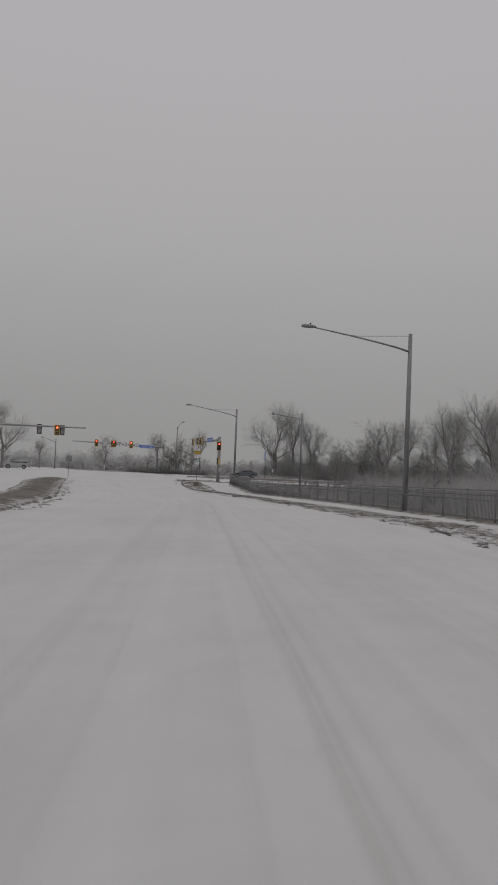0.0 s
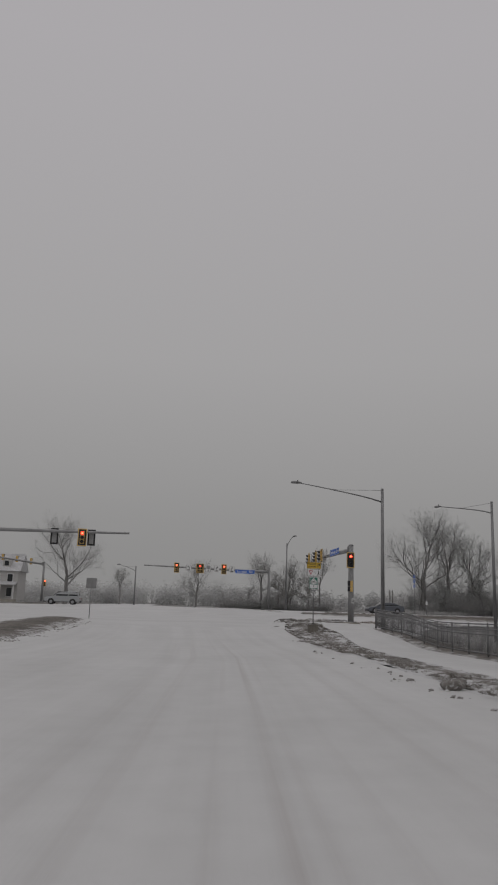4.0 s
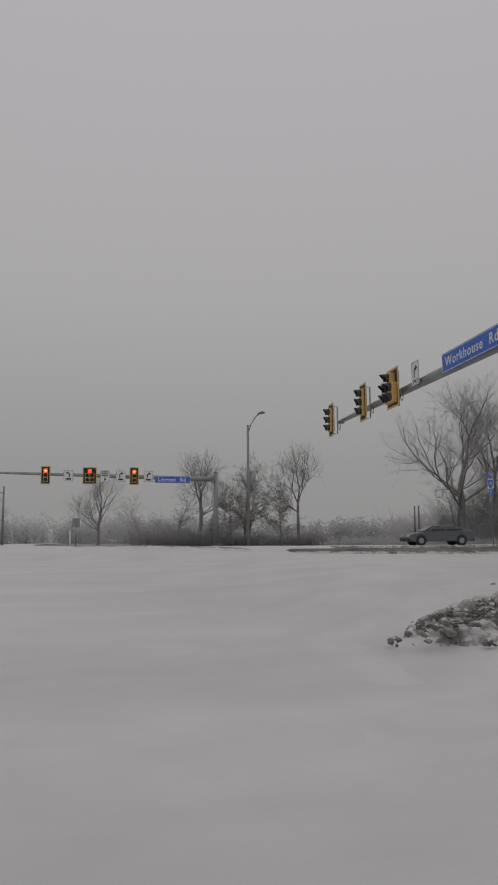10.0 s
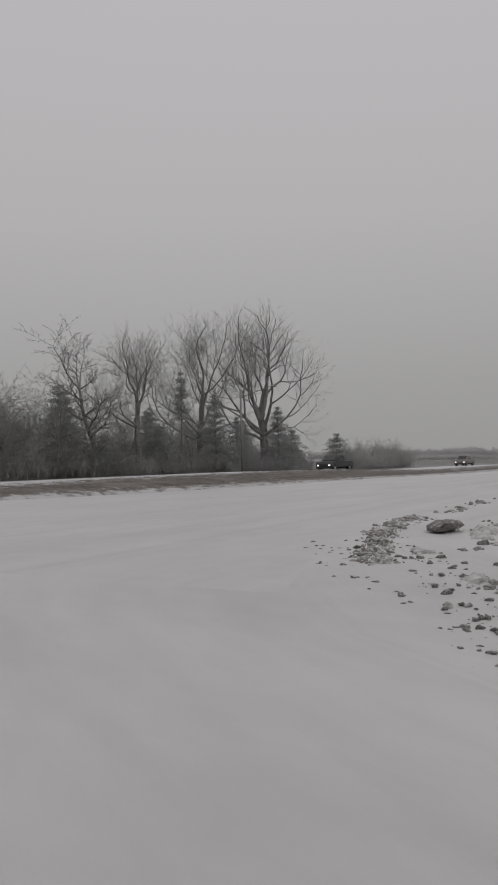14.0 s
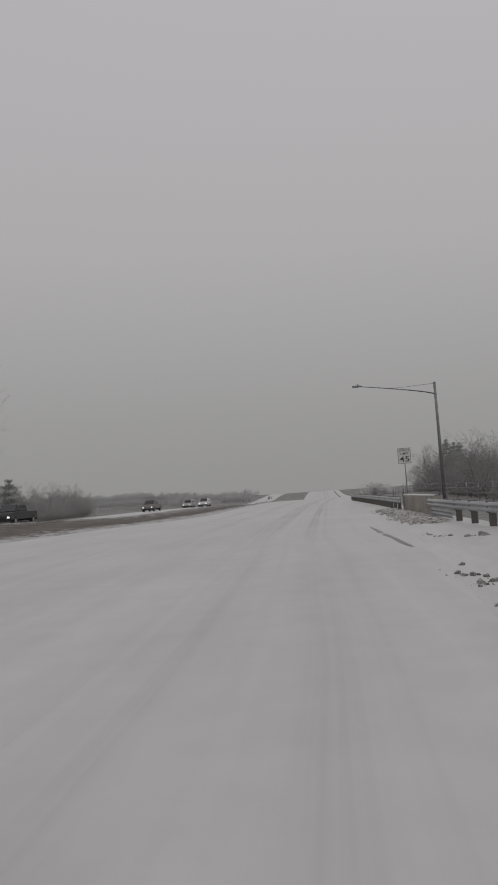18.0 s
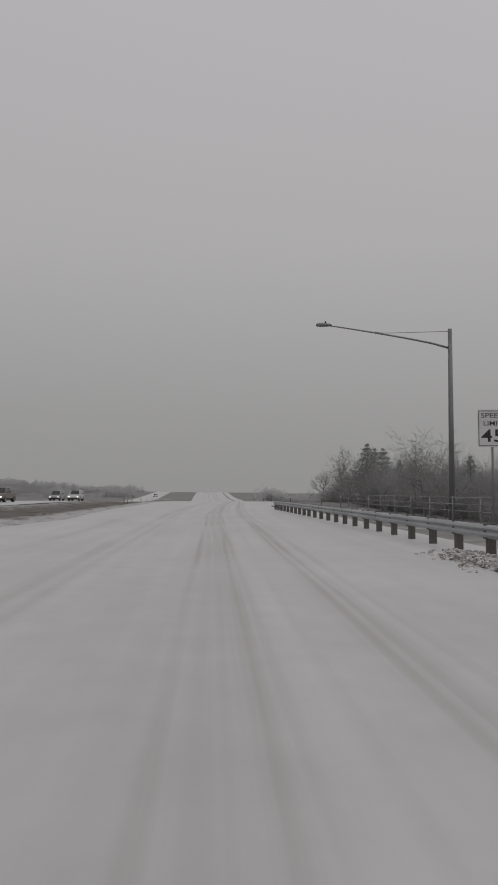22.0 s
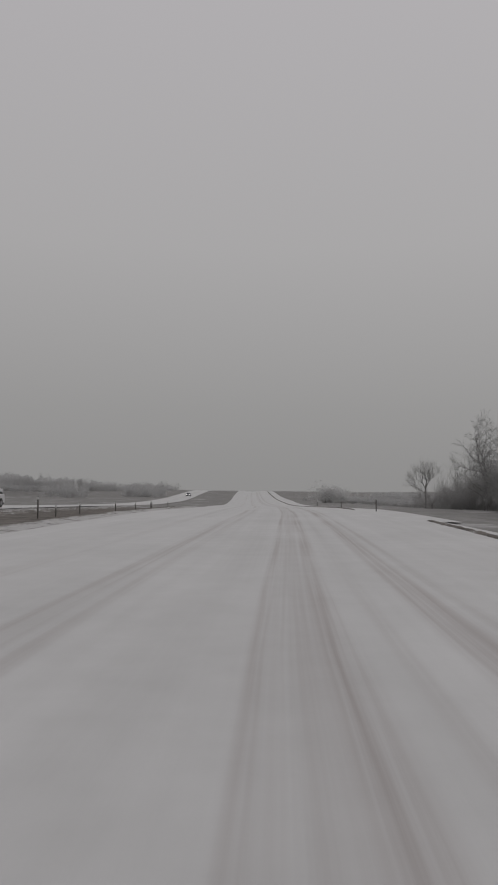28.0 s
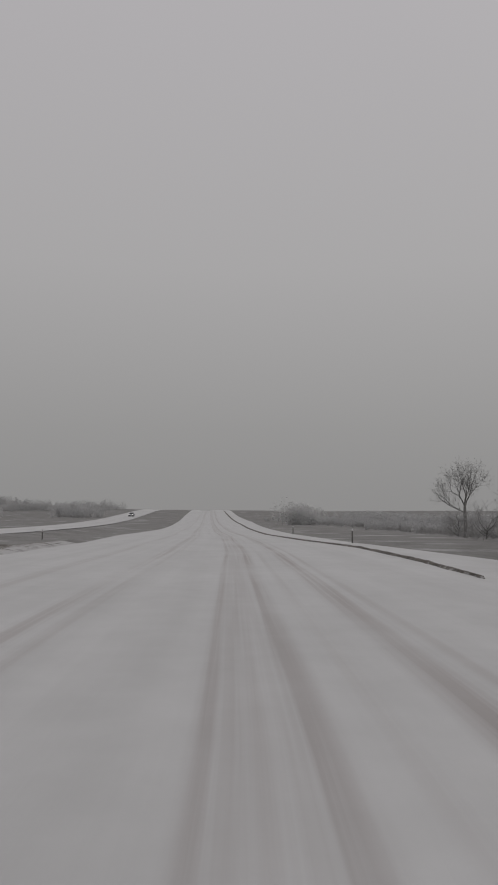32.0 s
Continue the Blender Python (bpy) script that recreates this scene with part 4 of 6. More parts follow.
bike = sign_post(7.56, 1.75, 4.05, "stacked turning-vehicles and bicycle-route signs on a steel post", z=-0.17)
part("ballast_block", one_box(0.56, 0.42, 0.56, (0.0, 0, 0.10), None, 0.02), M_BALLAST, bike, "brown-stained concrete ballast block")
BIG = Matrix.Scale(1.12, 4)
s = panel(bike, 0.76, 0.34, pose(0, -0.04, 3.86) @ BIG, M_SIGNYEL, M_INK, label="amber upper panel")
letters("TURNING", 0.095, M_INK, s, pose(-0.1, -0.006, 0.07, 90))
letters("VEHICLES", 0.095, M_INK, s, pose(-0.1, -0.006, -0.06, 90))
flat("arrow", [(0.20, -0.08), (0.24, -0.08), (0.24, 0.02), (0.29, 0.02), (0.29, -0.02), (0.36, 0.045), (0.29, 0.11), (0.29, 0.07), (0.20, 0.07)], M_INK, s)
s = panel(bike, 0.76, 0.42, pose(0, -0.04, 3.435) @ BIG, M_WHITE, M_INK, label="white lower panel with give-way triangle")
flat("triangle", [(-0.29, 0.11), (-0.03, 0.11), (-0.16, -0.12)], M_SIGNRED, s)
flat("triangle_centre", [(-0.23, 0.075), (-0.09, 0.075), (-0.16, -0.05)], M_WHITE, s, -0.008)
letters("TO", 0.1, M_INK, s, pose(0.06, -0.006, 0.0, 90))
flat("symbol", [(0.19, -0.15), (0.22, -0.15), (0.25, -0.05), (0.28, -0.15), (0.31, -0.15), (0.272, 0.0), (0.27, 0.12), (0.23, 0.12), (0.228, 0.0)], M_INK, s)
s = panel(bike, 0.46, 0.62, pose(0, -0.04, 2.83) @ BIG, M_GREEN, M_WHITE, label="green bicycle-route shield")
flat("shield", [(-0.16, -0.04), (-0.17, 0.06), (-0.1, 0.16), (0, 0.26), (0.1, 0.16), (0.17, 0.06), (0.16, -0.04), (0, -0.07)], M_WHITE, s)
for sx in (-0.075, 0.075):
    v, f = [], []
    tube([Vector((sx + 0.055 * math.cos(a), -0.01, 0.035 + 0.055 * math.sin(a))) for a in [2 * math.pi * k / 14 for k in range(15)]], [0.008] * 15, 4, v, f)
    mesh_ob("wheel_symbol", v, f, M_INK, s)
flat("frame_symbol", [(-0.075, 0.03), (-0.03, 0.1), (0.05, 0.1), (0.075, 0.03), (0.045, 0.085), (-0.02, 0.085), (0.0, 0.03)], M_INK, s, -0.008)
flat("number_field", [(-0.2, -0.28), (0.2, -0.28), (0.2, -0.09), (-0.2, -0.09)], M_WHITE, s)
letters("US", 0.06, M_INK, s, pose(0, -0.009, 0.155, 90))
letters("1", 0.17, M_INK, s, pose(0, -0.009, -0.185, 90))
s = panel(bike, 0.3, 0.24, pose(0, -0.04, 2.35) @ BIG, M_WHITE, M_INK, label="white arrow plate")
arrow(s, M_INK, 0, 0, 0.1, 0)

lim = thing("road_sign", pose(68.5, 29.1, gz(68.5, 29.1) - 0.02, 0, 0, -88), "white speed-limit sign on a thin steel post behind the guardrail", "road sign")
pipe("post", [(0, 0.02, 0), (0, 0.02, 3.3)], 0.028, 6, M_POLE, lim)
s = panel(lim, 0.76, 0.92, pose(0, -0.02, 3.03), M_WHITE, M_INK)
letters("SPEED", 0.17, M_INK, s, pose(0, -0.006, 0.31, 90), bold=0.004, fill=0.58)
letters("LIMIT", 0.17, M_INK, s, pose(0, -0.006, 0.12, 90), bold=0.004, fill=0.47)
letters("45", 0.44, M_INK, s, pose(0, -0.006, -0.2, 90), bold=0.01, fill=0.56)

mk = thing("road_sign", pose(64.6, 24.4, gz(64.6, 24.4) - 0.05, 0, 0, -75), "two small white marker plates stacked on a dark post", "road sign")
mk_top = 3.8 - gz(64.6, 24.4)
pipe("post", [(0, 0.03, 0), (0, 0.03, mk_top)], 0.05, 6, M_POST, mk)
for q in (0.2, 0.62):
    s = panel(mk, 0.31, 0.4, pose(0, -0.03, mk_top - q), M_WHITE, M_INK)
    flat("text_bar", [(-0.035, -0.1), (0.035, -0.1), (0.035, 0.1), (-0.035, 0.1)], M_POST, s)

rt = thing("road_sign", pose(32.6, 58.0, gz(32.6, 58), 0, 0, -78), "stacked blue interstate route markers on a tall post", "road sign")
pipe("post", [(0, 0.02, 0), (0, 0.02, 5.3)], 0.04, 6, M_POLE, rt)
s = panel(rt, 0.55, 0.42, pose(0, -0.02, 5.05), M_BLUE, M_WHITE)
letters("TO", 0.24, M_WHITE, s, pose(0, -0.006, 0, 90))
s = panel(rt, 0.62, 0.7, pose(0, -0.02, 4.4), M_WHITE)
flat("shield", [(-0.27, 0.28), (0.27, 0.28), (0.29, 0.0), (0.17, -0.24), (0, -0.33), (-0.17, -0.24), (-0.29, 0.0)], M_BLUE, s)
letters("95", 0.34, M_WHITE, s, pose(0, -0.009, 0.0, 90))
s = panel(rt, 0.5, 0.42, pose(0, -0.02, 3.75), M_BLUE, M_WHITE)
arrow(s, M_WHITE, 0, 0, 0.16, 90)
t = sign_post(34.3, 58.2, 1.75, "small white marker sign on a post by the median")
panel(t, 0.32, 0.5, pose(0, -0.04, 1.6, 0, 0, -60), M_WHITE)
t = sign_post(-6.6, 14.0, 2.75, "square grey sign seen from behind on the island tip")
panel(t, 0.75, 0.75, pose(0, 0.05, 2.55, 0, 0, 0), M_ALU, None)
t = sign_post(3.3, 72.0, 2.2, "grey traffic sign and tube marker across the junction")
panel(t, 0.6, 0.75, pose(0, 0.05, 1.95), M_ALU, None)
pipe("marker_tube", [(-0.45, 0, 0), (-0.45, 0, 1.3)], 0.06, 8, M_WHITE, t)

# ---------------- guardrail, wall, railings ----------------


def w_beam(parent, pts, z):
    """Corrugated rail along a line of (x, y)."""
    prof = [(-0.02, -0.155), (0.03, -0.12), (0.06, -0.07), (0.02, -0.02), (0.0, 0.0), (0.02, 0.02), (0.06, 0.07), (0.03, 0.12), (-0.02, 0.155)]
    v, f = [], []
    n = len(prof)
    for i, (x, y) in enumerate(pts):
        a, b = Vector((*pts[max(i - 1, 0)], 0)), Vector((*pts[min(i + 1, len(pts) - 1)], 0))
        d = (b - a).normalized()
        side = Vector((-d.y, d.x, 0))
        for u, w in prof + [(q - 0.008, r) for q, r in reversed(prof)]:
            p = Vector((x, y, gz(x, y) + z + w)) + side * (0.13 + u)
            v.append(p)
    m = 2 * n
    for i in range(len(pts) - 1):
        for k in range(m):
            f.append((i * m + k, i * m + (k + 1) % m, (i + 1) * m + (k + 1) % m, (i + 1) * m + k))
    f += [tuple(range(m)), tuple(reversed(range((len(pts) - 1) * m, len(pts) * m)))]
    return mesh_ob("beam", v, f, M_RAIL, parent, False, "corrugated zinc-grey rail")


def guardrail(pts, label, bare=(0, 0), rub=None):
    """A rail on posts; bare: the stretch along x that has no posts; rub: a stretch with a second, lower rail."""
    t = thing("guardrail", Matrix(), label, "guardrail")
    line = resample(pts, 1.905)
    w_beam(t, [(p.x, p.y) for p in line], 0.56)
    post = None
    for p, q in zip(line, line[1:] + [line[-1] + (line[-1] - line[-2])]):
        a = math.degrees(math.atan2(q.y - p.y, q.x - p.x))
        if bare[0] < p.x < bare[1]:
            continue
        if post is None:
            post = one_box(0.15, 0.19, 0.95, (0, 0, 0.26), None, 0.008)
            ob = part("post", post, M_POST, t)
            blk = part("spacer", one_box(0.15, 0.12, 0.34, (0, 0.09, 0.56)), M_POST, ob)
        else:
            ob = new("post", ob.data)
            ob.parent = t
            b2 = new("spacer", blk.data)
            b2.parent = ob
        ob.matrix_basis = pose(p.x, p.y, gz(p.x, p.y), 0, 0, a)
    if rub:
        w_beam(t, [(p.x, p.y - 0.1) for p in resample(rub, 1.0)], 0.2)
    return t


guardrail([(64.9, 29.62), (66.9, 29.72), (80, 30.2), (95, 30.9), (112.3, 31.8)], "zinc guardrail on dark posts past the bridge wall", (60, 66.5))
guardrail([(30, 26.8), (40, 28.0), (50.6, 28.86), (56.5, 29.12)], "zinc guardrail on dark posts leading to the bridge wall", (51.2, 60), [(51.5, 28.9), (56.3, 29.1)])
wall = thing("bridge_wall", Matrix(), "low stained concrete bridge parapet between two guardrails", "wall", "", "")
wp = [(56.0, 28.98), (61, 29.25), (65.8, 29.5)]
v, f = [], []
for (x, y) in [(q.x, q.y) for q in resample(wp, 2.5)]:
    z0 = gz(x, y)
    for dy, dz in ((0.10, -0.3), (0.10, 0.3), (0.095, 0.6), (0.09, 0.80), (0.07, 0.83), (-0.22, 0.83), (-0.25, 0.80), (-0.25, -0.3)):
        v.append((x, y + dy, z0 + dz))
n = 8
cnt = len(v) // n
for i in range(cnt - 1):
    f += [(i * n + k, i * n + (k + 1) % n, (i + 1) * n + (k + 1) % n, (i + 1) * n + k) for k in range(n)]
f += [tuple(range(n)), tuple(reversed(range((cnt - 1) * n, cnt * n)))]
mesh_ob("parapet", v, f, M_CONC, wall)
v2, f2 = [], []
for (x, y) in [(q.x, q.y) for q in resample(wp, 0.5)]:
    z0 = gz(x, y) + 0.832
    w = 0.02 * noise.noise((x, y, 0))
    for dy, dz in ((0.06, 0), (0.04, 0.03 + w), (-0.18, 0.03 + w), (-0.21, 0)):
        v2.append((x, y + dy, z0 + dz))
for i in range(len(v2) // 4 - 1):
    f2 += [(i * 4 + k, i * 4 + k + 1, i * 4 + 5 + k, i * 4 + 4 + k) for k in range(3)]
mesh_ob("snow_cap", v2, f2, M_SNOW, wall, True, "thin line of snow on top")


def rail_fence(name, pts, height, rails, bars, label, step=2.4, pr=0.035, mat=M_FENCE):
    t = thing(name, Matrix(), label, "railing")
    line = resample(pts, step)
    gp = [Vector((p.x, p.y, gz(p.x, p.y))) for p in line]
    first = None
    for p in gp:
        if first is None:
            ob = first = pipe("post", [(0, 0, -0.3), (0, 0, height + 0.03)], pr, 6, mat, t)
        else:
            ob = new("post", first.data)
            ob.parent = t
        ob.matrix_basis = Matrix.Translation(p)
    for h in rails:
        pipe("rail", [p + Vector((0, 0, h)) for p in gp], 0.026 if bars else 0.018, 6, mat, t)
    if bars:
        v, f, one = [], [], None
        for a, b in zip(gp, gp[1:]):
            n = int((b - a).length / bars)
            for k in range(1, n):
                p = a.lerp(b, k / n)
                if p.y < -30:
                    tube([p + Vector((0, 0, 0.1)), p + Vector((0, 0, height - 0.1))], [0.012, 0.012], 4, v, f, False)
                    continue
                if one is None:
                    ob = one = pipe("bar", [(0, 0, 0.1), (0, 0, height - 0.1)], 0.012, 4, M_FENCE, t)
                else:
                    ob = new("bar", one.data)
                    ob.parent = t
                ob.matrix_basis = Matrix.Translation(p)
        if v:
            tagged(mesh_ob("infill", v, f, M_FENCE, t), "", "", "", "stuff")
    return t


rail_fence("railing", [(x, y) for y, x in RAILING[1:-1]], 1.3, (1.28, 1.08, 0.88, 0.16), 0.13, "dark metal pedestrian railing with upright bars", 2.4)
rail_fence("railing", [(13.2, 8.2), (16, 10), (19.5, 12.5), (24, 14.5)], 1.3, (1.28, 1.08, 0.88, 0.16), 0.13, "dark metal railing turning away from the street lamp", 2.4)
rail_fence("railing", [(40, 24.2), (60, 25.2), (85, 26.4), (108, 27.2)], 1.25, (1.22, 0.95, 0.68), 0, "pale three-bar trail railing below the road", 3.0, 0.028, M_MAST)

# slim marker posts
mp = None
for x, y, h in ((157.5, 50, 1.35), (161.2, 50, 0.8), (168, 50.2, 0.9), (181, 50.3, 0.9), (191.5, 50.4, 0.8), (202, 50.5, 0.9), (203.4, 50.6, 0.9), (224, 51.5, 0.9), (172.0, 28.9, 1.05), (140, 28.4, 0.9), (205, 28.6, 0.9), (128, 26.2, 1.0), (119.5, 25.5, 1.1), (238, 29.5, 0.9)):
    t = thing("marker_post", pose(x, y, gz(x, y)), "slim dark roadside marker post in the snow", "marker post", "roadside marker posts")
    pipe("post", [(0, 0, -0.1), (0, 0, h)], 0.045, 6, M_POST, t)
    part("reflector", one_box(0.02, 0.09, 0.14, (-0.05, 0, h - 0.1)), M_WHITE, t)

twin = thing("marker_post", pose(34.6, 76, gz(34.6, 76)), "pair of tall dark posts beyond the median", "marker post")
pipe("post", [(0, 0, -0.1), (0, 0, 3.6)], 0.07, 6, M_POST, twin)
pipe("post", [(0.42, 0, -0.1), (0.42, 0, 3.6)], 0.07, 6, M_POST, twin)

# ---------------- trees ----------------


def branches(rng, start, way, length, radius, level, plan, out):
    """Grows one branch and its offspring; out collects (level, points, radii)."""
    segs = plan["segs"][level]
    pts, rad = [start.copy()], [radius]
    d = way.normalized()
    tip = plan["tip"][level]
    for k in range(segs):
        j = plan["wobble"][level]
        d = (d + Vector((rng.gauss(0, j), rng.gauss(0, j), rng.gauss(0, j * 0.7) + plan["lift"][level]))).normalized()
        pts.append(pts[-1] + d * (length / segs))
        rad.append(radius * (1 - (1 - tip) * (k + 1) / segs))
    out.append((level, pts, rad))
    if level + 1 >= len(plan["count"]):
        return
    for _ in range(2 if level else 3):
        axis = (pts[-1] - pts[-2]).normalized()
        side = Matrix.Rotation(rng.random() * 2 * math.pi, 3, axis) @ axis.orthogonal().normalized()
        fork = radians(plan["fork"][level] * (0.6 + 0.8 * rng.random()))
        way2 = axis * math.cos(fork) + side * math.sin(fork)
        branches(rng, pts[-1], way2, length * plan["ratio"][level] * (0.75 + 0.35 * rng.random()) if plan["ratio"][level] < 1 else length * plan["ratio"][level], max(rad[-1] * 0.85, 0.006), level + 1, plan, out)
    n = plan["count"][level]
    n = max(1, int(n * (0.75 + 0.5 * rng.random())))
    lo = plan["bare"][level]
    for k in range(n):
        t = lo + (1 - lo) * (k + rng.random()) / n
        q = min(segs - 1e-3, t * segs)
        i = int(q)
        p = pts[i].lerp(pts[i + 1], q - i)
        axis = (pts[i + 1] - pts[i]).normalized()
        side = axis.orthogonal().normalized()
        side = Matrix.Rotation(rng.random() * 2 * math.pi, 3, axis) @ side
        ang = radians(plan["angle"][level] * (0.7 + 0.6 * rng.random()))
        way2 = axis * math.cos(ang) + side * math.sin(ang)
        size = plan["ratio"][level] * (1.05 - 0.6 * t) * (0.7 + 0.6 * rng.random())
        r2 = min((rad[i] + (rad[i + 1] - rad[i]) * (q - i)) * 0.7, radius * plan["thin"][level])
        branches(rng, p, way2, length * size, max(r2, 0.006), level + 1, plan, out)


OAK = dict(fork=[22, 20, 24, 26, 24], segs=[6, 9, 6, 4, 2], wobble=[0.03, 0.07, 0.11, 0.16, 0.2], lift=[0.02, 0.02, 0.03, 0.03, 0.02], tip=[0.7, 0.38, 0.4, 0.4, 0.5], count=[6, 10, 6, 5, 0], bare=[0.5, 0.2, 0.2, 0.1, 0], angle=[42, 36, 40, 40, 0], ratio=[1.2, 0.38, 0.5, 0.5, 0], thin=[0.55, 0.55, 0.55, 0.6, 0])
LEANER = dict(fork=[30, 26, 24, 24, 24], segs=[9, 7, 5, 4, 2], wobble=[0.04, 0.1, 0.14, 0.17, 0.2], lift=[0.03, 0.05, 0.04, 0.03, 0.02], tip=[0.35, 0.25, 0.3, 0.4, 0.5], count=[8, 7, 6, 5, 0], bare=[0.42, 0.3, 0.2, 0.1, 0], angle=[52, 44, 40, 38, 0], ratio=[0.46, 0.52, 0.5, 0.5, 0], thin=[0.5, 0.55, 0.5, 0.55, 0])
SLIM = dict(fork=[24, 24, 24, 24], segs=[8, 5, 4, 3], wobble=[0.05, 0.12, 0.18, 0.2], lift=[0.02, 0.05, 0.04, 0.03], tip=[0.2, 0.2, 0.3, 0.5], count=[18, 8, 5, 0], bare=[0.2, 0.15, 0.1, 0], angle=[50, 44, 40, 0], ratio=[0.46, 0.5, 0.48, 0], thin=[0.42, 0.5, 0.6, 0])
BUSHY = dict(fork=[26, 24, 24, 24], segs=[3, 5, 4, 3], wobble=[0.1, 0.16, 0.2, 0.2], lift=[0.02, 0.08, 0.05, 0.03], tip=[0.8, 0.3, 0.35, 0.5], count=[10, 9, 6, 0], bare=[0.1, 0.15, 0.1, 0], angle=[46, 42, 42, 0], ratio=[2.2, 0.5, 0.5, 0], thin=[0.6, 0.55, 0.6, 0])


def forked(rng, H, R, r0, stems, fork, plan, lead=0.3, depth=4, sweep=0, dense=(0, 0, 1, 1, 2)):
    """A trunk that parts into stems, which part again and again inside a rounded crown; lead: how far one stem stays the leader."""
    out = []
    top = fork * H
    sway = [Vector((rng.gauss(0, 0.008) * H * k / 5, rng.gauss(0, 0.008) * H * k / 5, -0.2 + (top + 0.2) * k / 5)) for k in range(6)]
    out.append((0, sway, [r0 * (1.35 if k == 0 else 1.05 - 0.05 * k) for k in range(6)]))
    mid = 0.5 * H

    def outside(p):
        h = (p.z - mid) / (H - mid if p.z > mid else mid * 0.8)
        return (p.x * p.x + p.y * p.y) / (R * R) + h * h > 1

    def limb(p, d, length, r, k):
        n = 6
        pts, rad = [p.copy()], [r]
        for i in range(n):
            d = (d + Vector((rng.gauss(0, 0.1), rng.gauss(0, 0.1), rng.gauss(0, 0.06) + 0.05))).normalized()
            q = pts[-1] + d * (length / n)
            if i > 1 and outside(q):
                break
            pts.append(q)
            rad.append(r * (1 - 0.3 * (i + 1) / n))
        cut = len(pts) <= n
        out.append((1 if k < 2 else 2, pts, rad))
        for _ in range(dense[k]):
            i = rng.randrange(1 if k > 1 else 2, len(pts))
            axis = (pts[i] - pts[i - 1]).normalized()
            side = Matrix.Rotation(rng.random() * 2 * math.pi, 3, axis) @ axis.orthogonal().normalized()
            ang = radians(rng.uniform(35, 65))
            branches(rng, pts[i - 1].lerp(pts[i], rng.random()), axis * math.cos(ang) + side * math.sin(ang) + Vector((0, 0, 0.2)), H * rng.uniform(0.05, 0.10), max(0.012, rad[i] * 0.35), 3, plan, out)
        if cut or k >= depth:
            for _ in range(1):
                branches(rng, pts[-1], d + Vector((rng.gauss(0, 0.3), rng.gauss(0, 0.3), 0.1)), H * rng.uniform(0.06, 0.10), rad[-1] * 0.7, 3, plan, out)
            return
        axis = (pts[-1] - pts[-2]).normalized()
        side = Matrix.Rotation(rng.random() * 2 * math.pi, 3, axis) @ axis.orthogonal().normalized()
        a1, a2 = radians(rng.uniform(10, 24) * (1 - 0.6 * lead)), -radians(rng.uniform(28, 48) * (1 + 0.4 * lead))
        limb(pts[-1], axis * math.cos(a1) + side * math.sin(a1), length * rng.uniform(0.78, 0.92), rad[-1] * 0.92, k + 1)
        limb(pts[-1], axis * math.cos(a2) + side * math.sin(a2), length * rng.uniform(0.65, 0.85), rad[-1] * (0.72 - 0.2 * lead), k + 1)
        if rng.random() < 0.6:
            i = rng.randrange(2, len(pts))
            other = Matrix.Rotation(rng.uniform(1, 5), 3, axis) @ side
            a3 = radians(rng.uniform(38, 60))
            limb(pts[i], axis * math.cos(a3) + other * math.sin(a3), length * rng.uniform(0.55, 0.75), rad[i] * (0.55 - 0.12 * lead), k + 1)

    for i in range(stems):
        a = i * 2 * math.pi / stems + rng.uniform(-0.5, 0.5)
        tilt = radians((4 if stems < 2 else rng.uniform(20, 38)) if i else rng.uniform(2, 9))
        limb(sway[-1 if i < 3 else -2], Vector((math.cos(a) * math.sin(tilt), math.sin(a) * math.sin(tilt), math.cos(tilt))), H * rng.uniform(0.135, 0.165), r0 * (0.8 if stems < 2 else 0.62) * (1 if i == 0 else rng.uniform(0.65, 0.95)), 0)
    # low limbs that sweep outwards
    for i in range(sweep):
        a = rng.uniform(0, 2 * math.pi) if i else 0.2
        tilt = radians(rng.uniform(58, 76))
        z = rng.uniform(0.6, 1.0)
        limb(sway[0].lerp(sway[-1], z), Vector((math.cos(a) * math.sin(tilt), math.sin(a) * math.sin(tilt), math.cos(tilt))), H * rng.uniform(0.13, 0.19), r0 * rng.uniform(0.28, 0.4), 1)
    return out


